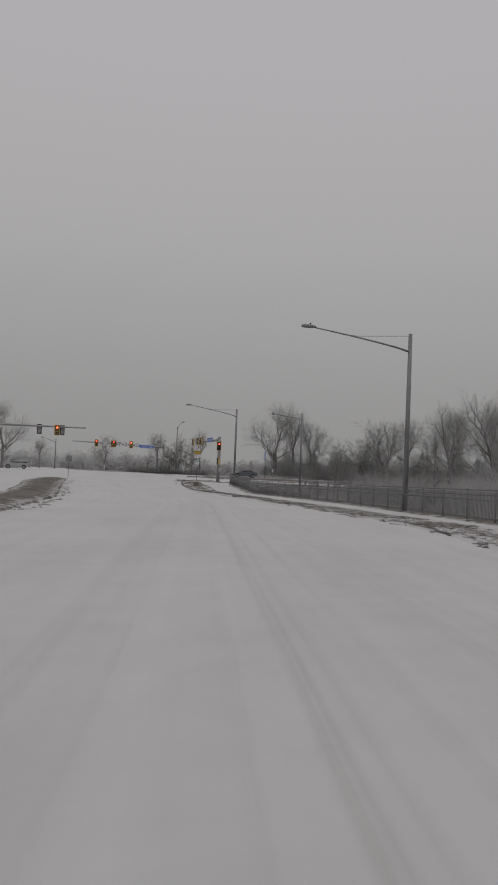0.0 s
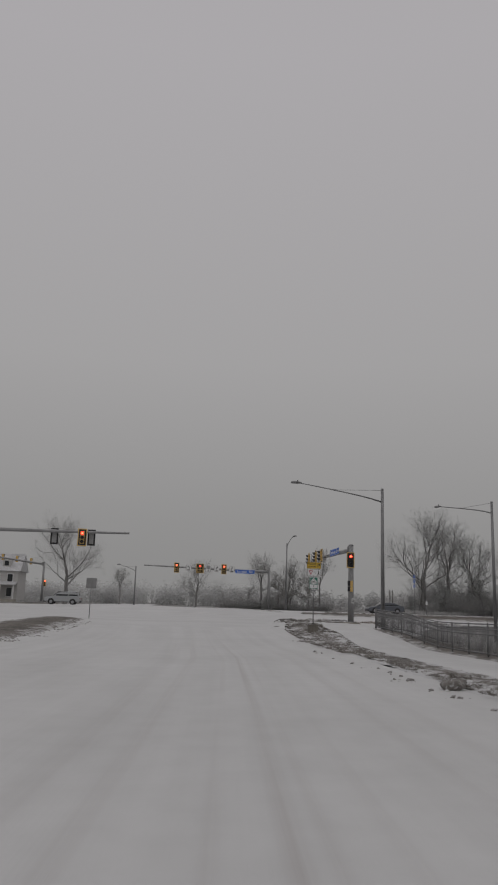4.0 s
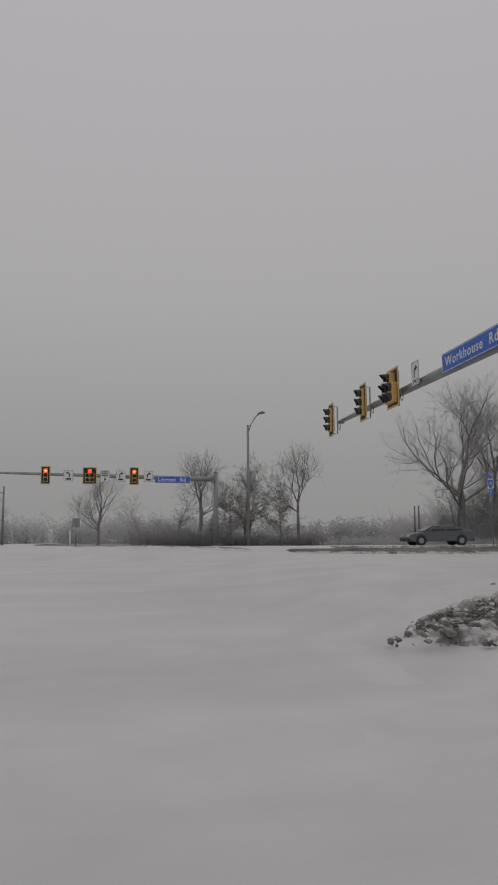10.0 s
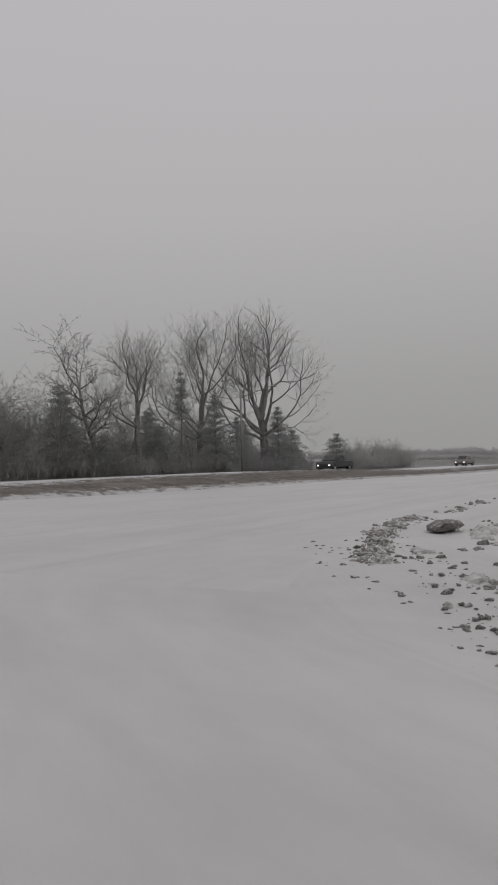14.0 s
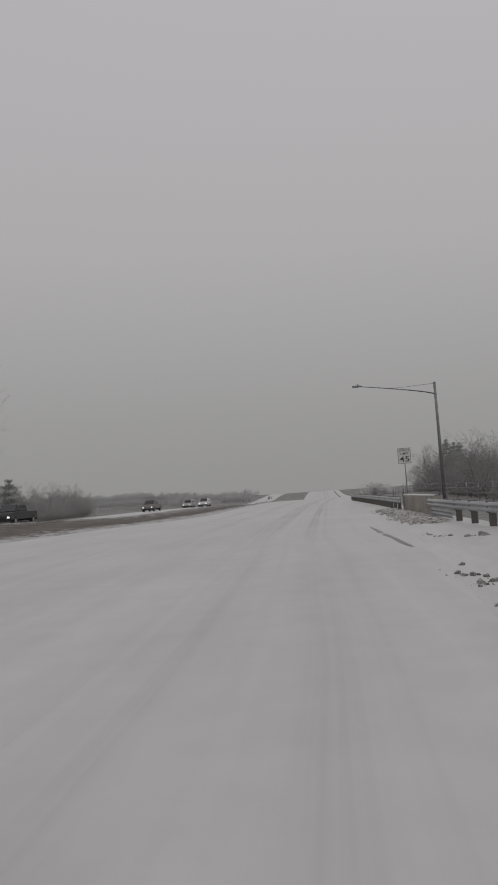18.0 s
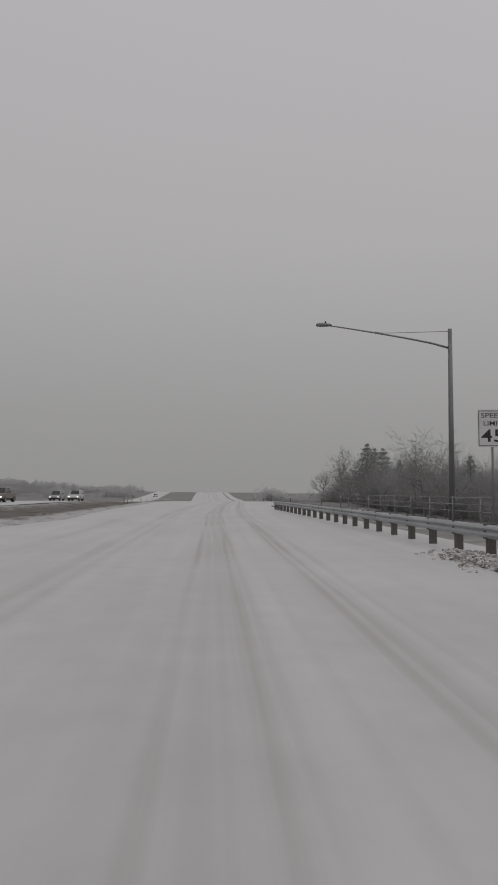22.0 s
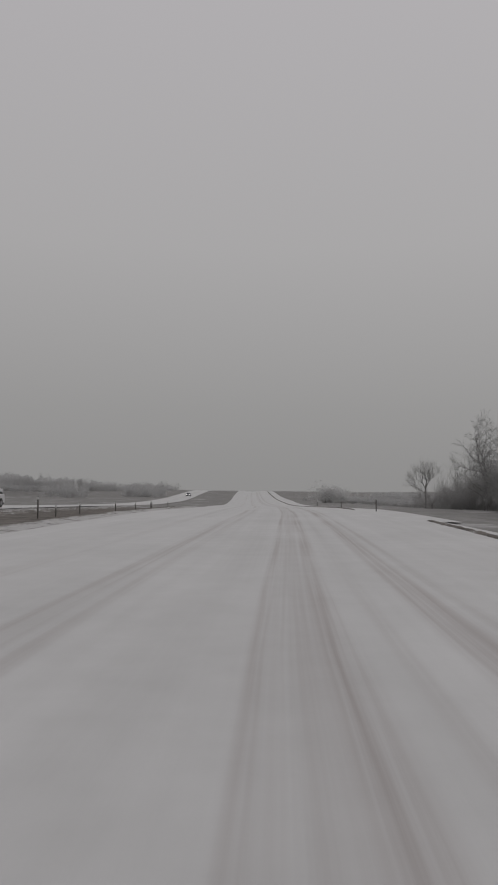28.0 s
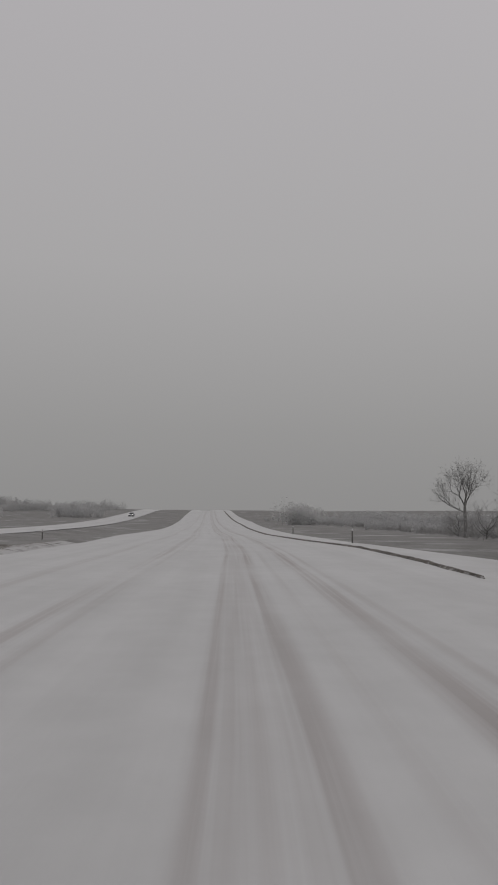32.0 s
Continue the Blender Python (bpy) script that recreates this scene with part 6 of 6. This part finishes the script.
def scatter(name, label, pts, count, size, width, seed, parent_height=0.0, mat=None, lumps=False):
    """Clods along a line, in clusters: the larger ones singly, the crumbs as one mesh."""
    rng = random.Random(seed)
    mat = mat or M_CLOD
    line = resample(pts, 0.5)
    t = thing(name, Matrix(), label, "rubble", "", "stuff")
    v, f = [], []
    heart, left = None, 0
    bases = [([tuple(q.co) for q in me.vertices], [tuple(p.vertices) for p in me.polygons]) for me in (LUMPS if lumps else CRUMBS)]
    big = 0
    for k in range(count):
        if left <= 0:
            p = line[rng.randrange(len(line))]
            heart, left = (p.x + rng.gauss(0, width * 0.45), p.y + rng.gauss(0, width * 0.45)), rng.choice((1, 3, 6, 9, 14))
            s = size * rng.uniform(0.6, 1.7)
        else:
            s = size * (0.22 + rng.random() ** 3 * 0.9)
        left -= 1
        x, y = heart[0] + rng.gauss(0, size * 2.2), heart[1] + rng.gauss(0, size * 2.2)
        m = Matrix.LocRotScale((x, y, gz(x, y) + parent_height * max(0.0, 1 - ((x - p.x) ** 2 + (y - p.y) ** 2) / (width * width + 1e-6)) + s * 0.05), Euler((rng.uniform(-0.4, 0.4), rng.uniform(-0.4, 0.4), rng.random() * 6.28)), (s, s * rng.uniform(0.6, 1.1), s * rng.uniform(0.6, 1.0)))
        if s > size * 0.75 and big < 60:
            big += 1
            ob = new("clod", (LUMPS if lumps else CLODS)[k % 6])
            ob.parent = t
            ob.matrix_basis = m
            ob.material_slots[0].link = "OBJECT"
            ob.material_slots[0].material = mat
        else:
            bv, bf = bases[k % 6]
            i = len(v)
            v += [m @ Vector(q) for q in bv]
            f += [tuple(i + a for a in q) for q in bf]
    if v:
        tagged(mesh_ob("crumbs", v, f, mat, t, lumps), "", "", "", "stuff")
    return t


scatter("snow_rubble", "ploughed ridge of dirty snow clods at the corner", [(20.0, 28.4), (20.9, 28.85), (22.2, 29.35), (23.6, 29.8), (25.0, 30.2), (26.4, 30.5), (27.2, 30.6), (27.6, 30.6)], 900, 0.05, 0.34, 1, 0.07)
scatter("snow_rubble", "second broken row of snow clods at the corner", [(13.9, 24.3), (15.4, 25.2), (16.4, 25.7), (17.2, 26.3), (18.9, 27.3), (20.8, 28.5), (22.6, 29.6)], 300, 0.045, 0.42, 11, 0.02)
scatter("snow_rubble", "clods pressed along a wheel track on the corner", [(15.3, 24.3), (16.5, 25.2), (17.7, 26.0), (19.7, 27.3), (22, 28.7)], 130, 0.05, 0.2, 12)
scatter("snow_rubble", "broken line of clods along the shoulder", [(29.8, 30.5), (32.0, 30.75), (33.8, 30.8), (36.0, 31.2)], 150, 0.06, 0.3, 13)
scatter("snow_rubble", "rounded brown lumps of snow heaped on the corner", [(16.9, 24.4), (17.7, 25.0), (18.5, 25.5)], 170, 0.12, 0.5, 31, 0.08, M_BROWN, True)
scatter("snow_rubble", "heap of dirty clods on the shoulder", [(22.8, 26.8), (24.2, 27.2), (25.4, 27.8)], 130, 0.11, 0.6, 32, 0.05)
scatter("snow_rubble", "few lumps of snow beside the corner", [(20.5, 26.6), (20.6, 27.4)], 30, 0.1, 0.3, 33)
scatter("snow_rubble", "loose dirty snow clods beside the corner", [(14.5, 24.2), (17.0, 26.0), (20.7, 27.0), (25, 28.0), (31, 29.5)], 140, 0.05, 1.2, 2)
scatter("snow_rubble", "dirty clods on the bank before the signal mast", [(7.6, 14.2), (9.0, 16.2), (10.9, 18.5), (12.8, 20.4), (14.2, 21.9)], 2200, 0.055, 0.65, 3, 0.24)
scatter("snow_rubble", "crumbs of dirty snow thrown out on the corner", [(15.2, 25.6), (17.0, 27.0), (19.0, 28.4), (22.0, 30.4)], 130, 0.035, 0.4, 15)
scatter("snow_rubble", "loose clods along the verge", [(5.7, -3.8), (6.0, -3.9), (6.5, -4.3), (6.6, -4.8)], 60, 0.1, 0.3, 4)
scatter("snow_rubble", "loose clods along the verge", [(6.6, -6), (6.9, 0), (7.2, 4), (7.4, 10)], 60, 0.04, 0.4, 21)
scatter("snow_rubble", "broken clods along the approach verge", [(-1, -74), (1.4, -63), (2.8, -50), (3.4, -40), (3.9, -28), (4.6, -14)], 380, 0.065, 0.35, 5)
scatter("snow_rubble", "gravelly clods at the foot of the bridge wall", [(50.5, 30.0), (54, 30.0), (58, 30.0), (64.5, 30.3), (67.5, 30.4)], 3600, 0.062, 0.85, 6, 0.1, M_RUBBLE)
scatter("snow_rubble", "scattered clods on the shoulder", [(43.6, 30.3), (44.4, 30.55), (45.7, 30.7), (47.2, 31.0)], 22, 0.07, 0.22, 7)
scatter("snow_rubble", "few dark clods by the guardrail", [(42.7, 29.5), (43.1, 29.55)], 7, 0.13, 0.15, 41)
scatter("snow_rubble", "broken clods along the traffic island", [(-11.2, -61), (-9.3, -45), (-8.6, -30), (-8.1, -17), (-7.1, 0), (-6.3, 10)], 700, 0.07, 0.4, 8)
rock = tagged(new("boulder", clod_mesh(17, 2)), "dark frozen lump of snow and soil on the verge", "boulder")
rock.data.materials[0] = M_LUMP
rock.matrix_basis = Matrix.LocRotScale((4.3, -29.2, gz(4.3, -29.2) + 0.1), Euler((0, 0, 0.4)), (0.36, 0.26, 0.25))
rock = tagged(new("boulder", clod_mesh(23, 2)), "long grey frozen lump lying on the snow", "boulder")
rock.data.materials[0] = M_LUMP
rock.matrix_basis = Matrix.LocRotScale((24.6, 28.9, gz(24.6, 28.9) + 0.12), Euler((0, 0, 0.3)), (0.74, 0.36, 0.27))
rock = tagged(new("snow_lump", clod_mesh(29, 3)), "flat broken slab of dirty snow on the road", "snow lump")
rock.matrix_basis = Matrix.LocRotScale((6.6, 9.3, gz(6.6, 9.3) + 0.05), Euler((0, 0, 0.2)), (0.23, 0.11, 0.08))


def dead_grass(label, rows, count, seed, length, mat, clump=0.35, bare=-0.25):
    """Short withered blades in clumps across a verge; rows: (left x, left y, right x, right y)."""
    rng = random.Random(seed)
    v, f = [], []
    while len(f) < count:
        i = rng.randrange(len(rows) - 1)
        t, u = rng.random(), rng.uniform(0.06, 0.94)
        a = [p + (q - p) * t for p, q in zip(rows[i], rows[i + 1])]
        x, y = a[0] + (a[2] - a[0]) * u, a[1] + (a[3] - a[1]) * u
        if 0.6 * noise.noise((x * clump, y * clump, seed)) + 0.6 * noise.noise((x * 1.7, y * 1.7, seed)) + 0.9 * noise.noise((x * 5.5, y * 5.5, seed)) < rng.uniform(bare, 0.5):
            continue
        z = gz(x, y) + 0.05
        for _ in range(4):
            w = Vector((rng.gauss(0, 1), rng.gauss(0, 1), 0)).normalized() * 0.007
            p = Vector((x + rng.gauss(0, 0.03), y + rng.gauss(0, 0.03), z))
            e = p + Vector((rng.gauss(0, 0.8), rng.gauss(0, 0.8), 0.25 + 0.7 * rng.random())) * length * rng.uniform(0.35, 0.8)
            k = len(v)
            v += [p - w, p + w, e]
            f.append((k, k + 1, k + 2))
    return tagged(mesh_ob("dead_grass", v, f, mat), label, "grass", "", "stuff")


M_STRAW = material("withered_grass_blades", (0.10, 0.09, 0.079), (0.24, 0.22, 0.197), 1.5, 0.95, 0, fine=6.0)
dead_grass("withered grass poking through the snow on the verge", [(-3.2, -84, -0.6, -84), (-1.2, -74, 1.5, -74), (1.2, -64, 3.9, -64), (2.6, -50, 5.0, -50), (3.3, -40, 5.6, -40), (4.4, -29, 6.3, -29), (5.6, -15, 7.0, -15)], 52000, 3, 0.10, M_STRAW, 0.35, -0.1)
dead_grass("withered grass poking through the snow at the corner", [(5.2, -15, 7.2, -15), (5.9, -2, 8.6, -2), (6.4, 6, 9.2, 6), (7.4, 12, 10.4, 12), (9.2, 16.5, 11.8, 16.5), (11.6, 20.5, 13.5, 19)], 80000, 4, 0.085, M_STRAW, 0.35, -0.1)
dead_grass("withered grass on the traffic island", [(-16.5, -75, -13.8, -75), (-14.2, -58, -11.2, -60), (-13, -43.8, -9.4, -45), (-12.6, -23, -8.6, -28), (-12.4, 4, -7.4, 0), (-10.2, 12, -6.6, 11)], 45000, 5, 0.16, M_STRAW, 0.35, -0.3)
dead_grass("withered grass on the road median", [(20, 56.6, 20, 55), (33, 57.2, 33, 53.5), (45, 57.8, 45, 51.8), (57, 58.3, 57, 50.6), (75, 58.8, 75, 47.2), (95, 58.4, 95, 44.8), (130, 57.3, 130, 45.5), (165, 57.3, 165, 45.4), (190, 56.8, 188, 44.6)], 70000, 6, 0.2, M_STRAW)

# ---------------- vehicles ----------------
# the blue-grey is lightened in the paint itself to stand for haze
M_CARBLUE = plain("dark_blue_grey_paint", (0.10, 0.108, 0.125), 0.4, 0.1)
M_CARBLACK = plain("black_paint", (0.04, 0.04, 0.042), 0.4, 0.2)
M_CARWHITE = plain("white_paint", (0.55, 0.55, 0.56), 0.35, 0.0)
M_CARSILVER = plain("silver_paint", (0.35, 0.36, 0.37), 0.35, 0.5)
M_TRUCK = plain("dull_truck_paint", (0.20, 0.185, 0.175), 0.7)
M_GLASS = plain("tinted_glass", (0.02, 0.022, 0.025), 0.08)
M_TYRE = plain("tyre_rubber", (0.02, 0.02, 0.02), 0.9)
M_RIM = plain("wheel_rim", (0.3, 0.3, 0.31), 0.4, 0.7)
M_HEADLAMP = plain("headlamp", (1.0, 0.96, 0.88), 0.3, 0.0, 1.6)
M_TAIL = plain("tail_lamp", (0.25, 0.015, 0.015), 0.3)


def car(x, y, turn, body, roof, width, paint, label, lit=True):
    """A vehicle from its side outline: body and cabin lofted across the width; it faces local +x."""
    t = thing("car", pose(x, y, gz(x, y) + 0.02, 0, 0, turn), label, "car", "vehicles on the opposite carriageway")

    def loft(name, outline, rows, mat, parent):
        bm = bmesh.new()
        rings = [[bm.verts.new((px, w, pz if s == 1 else zc + (pz - zc) * s)) for px, pz in outline] for w, s, zc in rows]
        n = len(outline)
        for a, b in zip(rings, rings[1:]):
            for k in range(n):
                bm.faces.new((a[k], a[(k + 1) % n], b[(k + 1) % n], b[k]))
        bm.faces.new(rings[0])
        bm.faces.new(rings[-1])
        return part(name, bm, mat, parent, "", False)

    h = width / 2
    zb = sum(q for _, q in body) / len(body)
    loft("body", body, [(-h, 0.86, zb), (-h + 0.07, 1, zb), (h - 0.07, 1, zb), (h, 0.86, zb)], paint, t)
    zr = min(q for _, q in roof)
    cab = loft("cabin", roof, [(-h + 0.1, 0.82, zr), (-h + 0.2, 1, zr), (h - 0.2, 1, zr), (h - 0.1, 0.82, zr)], paint, t)
    # side glass and windscreen
    rx, rz = [q[0] for q in roof], [q[1] for q in roof]
    lo, hi = min(rz), max(rz)
    a0, a1 = min(rx), max(rx)
    top = [q[0] for q in roof if q[1] > lo + 0.6 * (hi - lo)]
    b0, b1 = min(top), max(top)
    for sgn in (-1, 1):
        mid = (b0 + b1) / 2
        for u0, u1, w0, w1 in ((a0 + 0.2, mid - 0.05, b0 + 0.1, mid - 0.05), (mid + 0.05, a1 - 0.25, mid + 0.05, b1 - 0.05)):
            bm = bmesh.new()
            yo, yi = sgn * (h - 0.085), sgn * (h - 0.125)
            q = [bm.verts.new(c) for c in ((u0, yo, lo + 0.08), (u1, yo, lo + 0.08), (w1, yi, hi - 0.09), (w0, yi, hi - 0.09), (u0, yo - sgn * 0.03, lo + 0.08), (u1, yo - sgn * 0.03, lo + 0.08), (w1, yi - sgn * 0.03, hi - 0.09), (w0, yi - sgn * 0.03, hi - 0.09))]
            for face in ((0, 1, 2, 3), (7, 6, 5, 4), (0, 4, 5, 1), (1, 5, 6, 2), (2, 6, 7, 3), (3, 7, 4, 0)):
                bm.faces.new([q[k] for k in face])
            part("side_window", bm, M_GLASS, cab)
    for name, xa, xb in (("windscreen", a1, b1), ("rear_window", a0, b0)):
        s = 1 if name == "windscreen" else -1
        bm = bmesh.new()
        q = [bm.verts.new(c) for c in ((xa - 0.02 * s, -h + 0.22, lo + 0.06), (xa - 0.02 * s, h - 0.22, lo + 0.06), (xb + 0.03 * s, h - 0.32, hi - 0.05), (xb + 0.03 * s, -h + 0.32, hi - 0.05))]
        bm.faces.new(q)
        r = bmesh.ops.extrude_face_region(bm, geom=bm.faces[:])
        bmesh.ops.translate(bm, verts=[e for e in r["geom"] if isinstance(e, bmesh.types.BMVert)], vec=(0.035 * s, 0, 0.02))
        part(name, bm, M_GLASS, cab)
    bx = [q[0] for q in body]
    x0, x1 = min(bx), max(bx)
    r = 0.33
    for wx in ((x0 + 0.95, x1 - 0.9)):
        for sgn in (-1, 1):
            w = pipe("wheel", [(wx, sgn * (h - 0.20), r), (wx, sgn * (h - 0.17), r), (wx, sgn * (h - 0.01), r), (wx, sgn * (h + 0.01), r)], [r * 0.93, r, r, r * 0.9], 20, M_TYRE, t, "", False)
            pipe("rim", [(wx, sgn * (h + 0.005), r), (wx, sgn * (h + 0.025), r)], [r * 0.64, r * 0.55], 16, M_RIM, w, "", False)
            pipe("wheel_arch", [(wx, sgn * (h - 0.3), r + 0.04), (wx, sgn * (h + 0.004), r + 0.04)], [r * 1.2, r * 1.2], 20, M_BLACK, t, "", False)
    zl = 0.66
    for sgn in (-1, 1):
        part("headlight", one_box(0.08, 0.2, 0.12, (x1 - 0.03, sgn * (h - 0.28), zl), None, 0.02), M_HEADLAMP if lit else M_WHITE, t, "lit headlight" if lit else "")
        part("tail_light", one_box(0.06, 0.26, 0.16, (x0 + 0.02, sgn * (h - 0.2), zl + 0.12), None, 0.02), M_TAIL, t)
        part("door_mirror", one_box(0.14, 0.16, 0.12, ((a1 + b1) / 2 + 0.05, sgn * (h + 0.03), lo + 0.12), None, 0.02), paint, t)
    part("bumper", one_box(0.14, width - 0.1, 0.2, (x1 - 0.02, 0, 0.38), None, 0.03), M_BLACK, t)
    part("bumper", one_box(0.14, width - 0.1, 0.2, (x0 + 0.02, 0, 0.38), None, 0.03), M_BLACK, t)
    return t


SEDAN = ([(-2.3, 0.27), (2.2, 0.25), (2.4, 0.42), (2.42, 0.58), (2.25, 0.74), (1.75, 0.86), (1.1, 0.95), (0.0, 0.99), (-1.4, 1.03), (-2.0, 1.07), (-2.38, 1.02), (-2.47, 0.78), (-2.43, 0.45)], [(1.2, 0.93), (0.8, 1.14), (0.35, 1.34), (-0.1, 1.43), (-0.6, 1.45), (-1.1, 1.38), (-1.6, 1.24), (-2.1, 1.05)])
SUV = ([(-2.25, 0.35), (2.25, 0.35), (2.32, 0.7), (2.15, 0.95), (1.15, 1.05), (-2.15, 1.08), (-2.3, 0.7)], [(1.2, 1.02), (0.45, 1.62), (-1.3, 1.72), (-2.0, 1.6), (-2.2, 1.06)])
PICKUP = ([(-2.9, 0.45), (2.8, 0.45), (2.88, 0.8), (2.7, 1.05), (1.4, 1.15), (-2.85, 1.15), (-2.92, 0.8)], [(1.5, 1.12), (0.75, 1.75), (-0.6, 1.82), (-0.95, 1.12)])
car(28.8, 59.2, 178, *SEDAN, 1.83, M_CARBLUE, "dark blue-grey fastback car dusted with snow behind the median", False)
car(91.0, 62.5, 180, *PICKUP, 1.95, M_CARBLACK, "black pickup truck with lit headlights on the far carriageway")
car(148.0, 64.0, 180, *PICKUP, 1.98, M_TRUCK, "brown pickup truck with lit headlights on the far carriageway")
car(177.0, 60.4, 180, *SUV, 1.9, M_CARWHITE, "white estate car with lit headlights on the far carriageway")
car(184.0, 65.0, 180, *SUV, 1.9, M_CARSILVER, "silver estate car with lit headlights on the far carriageway")
car(460.0, 74.0, 180, *SEDAN, 1.83, M_CARSILVER, "grey car with lit headlights far up the road")
car(-14.0, 61.5, 180, *SUV, 1.95, M_CARSILVER, "silver estate car beyond the junction", False)

# ---------------- house across the junction ----------------
M_SIDING = material("pale_siding", (0.42, 0.41, 0.40), (0.50, 0.49, 0.48), 0.6, 0.8, 0.1, fine=8.0, stretch=(0.2, 1, 4))
M_ROOF = material("snowy_shingles", (0.30, 0.30, 0.305), (0.55, 0.55, 0.56), 0.5, 0.9, 0.3, fine=4.0)
house = thing("house", pose(-36, 116, gz(-36, 116) + 0.6), "pale two-storey house with a porch and dormers", "house")
HW, HD = 15.0, 9.0
part("wall", one_box(HW, 0.25, 5.6, (0, -HD / 2, 2.8)), M_SIDING, house)
part("wall", one_box(HW, 0.25, 5.6, (0, HD / 2, 2.8)), M_SIDING, house)
part("wall", one_box(0.25, HD - 0.25, 5.6, (-HW / 2 + 0.125, 0, 2.8)), M_SIDING, house)
part("wall", one_box(0.25, HD - 0.25, 5.6, (HW / 2 - 0.125, 0, 2.8)), M_SIDING, house)
bm = bmesh.new()
q = [bm.verts.new(c) for c in ((-HW / 2 - 0.4, -HD / 2 - 0.5, 5.5), (HW / 2 + 0.4, -HD / 2 - 0.5, 5.5), (HW / 2 + 0.4, HD / 2 + 0.5, 5.5), (-HW / 2 - 0.4, HD / 2 + 0.5, 5.5), (-HW / 2 - 0.4, 0, 9.0), (HW / 2 + 0.4, 0, 9.0))]
for face in ((0, 1, 5, 4), (2, 3, 4, 5), (0, 4, 3), (1, 2, 5), (3, 2, 1, 0)):
    bm.faces.new([q[k] for k in face])
roof = part("roof", bm, M_ROOF, house, "snow-dusted shingle roof")
for x in (-5, 0, 5):
    part("dormer", one_box(1.6, 2.4, 1.6, (x, -2.6, 6.9), None, 0.02), M_SIDING, roof)
    part("dormer_window", one_box(0.8, 0.06, 0.9, (x, -3.84, 7.0)), M_GLASS, roof)
for x in (-6, -3.6, -1.2, 1.2, 3.6, 6):
    w = part("window", one_box(1.15, 0.1, 1.6, (x, -HD / 2 - 0.12, 4.2)), M_WHITE, house)
    part("pane", one_box(0.95, 0.04, 1.4, (x, -HD / 2 - 0.18, 4.2)), M_GLASS, w)
    w = part("window", one_box(1.15, 0.1, 1.8, (x, -HD / 2 - 0.12, 1.5)), M_WHITE, house)
    part("pane", one_box(0.95, 0.04, 1.6, (x, -HD / 2 - 0.18, 1.5)), M_GLASS, w)
bm = bmesh.new()
q = [bm.verts.new(c) for c in ((-HW / 2, -HD / 2 - 3.0, 2.9), (HW / 2, -HD / 2 - 3.0, 2.9), (HW / 2, -HD / 2 - 0.13, 3.5), (-HW / 2, -HD / 2 - 0.13, 3.5))]
bm.faces.new(q)
r = bmesh.ops.extrude_face_region(bm, geom=bm.faces[:])
bmesh.ops.translate(bm, verts=[e for e in r["geom"] if isinstance(e, bmesh.types.BMVert)], vec=(0, 0, -0.18))
part("porch_roof", bm, M_ROOF, house)
part("porch_floor", one_box(HW, 2.9, 0.5, (0, -HD / 2 - 1.6, -0.1)), M_CONC, house)
for k in range(7):
    part("porch_column", one_box(0.22, 0.22, 2.7, (-HW / 2 + 0.3 + k * (HW - 0.6) / 6, -HD / 2 - 2.8, 1.45)), M_WHITE, house)
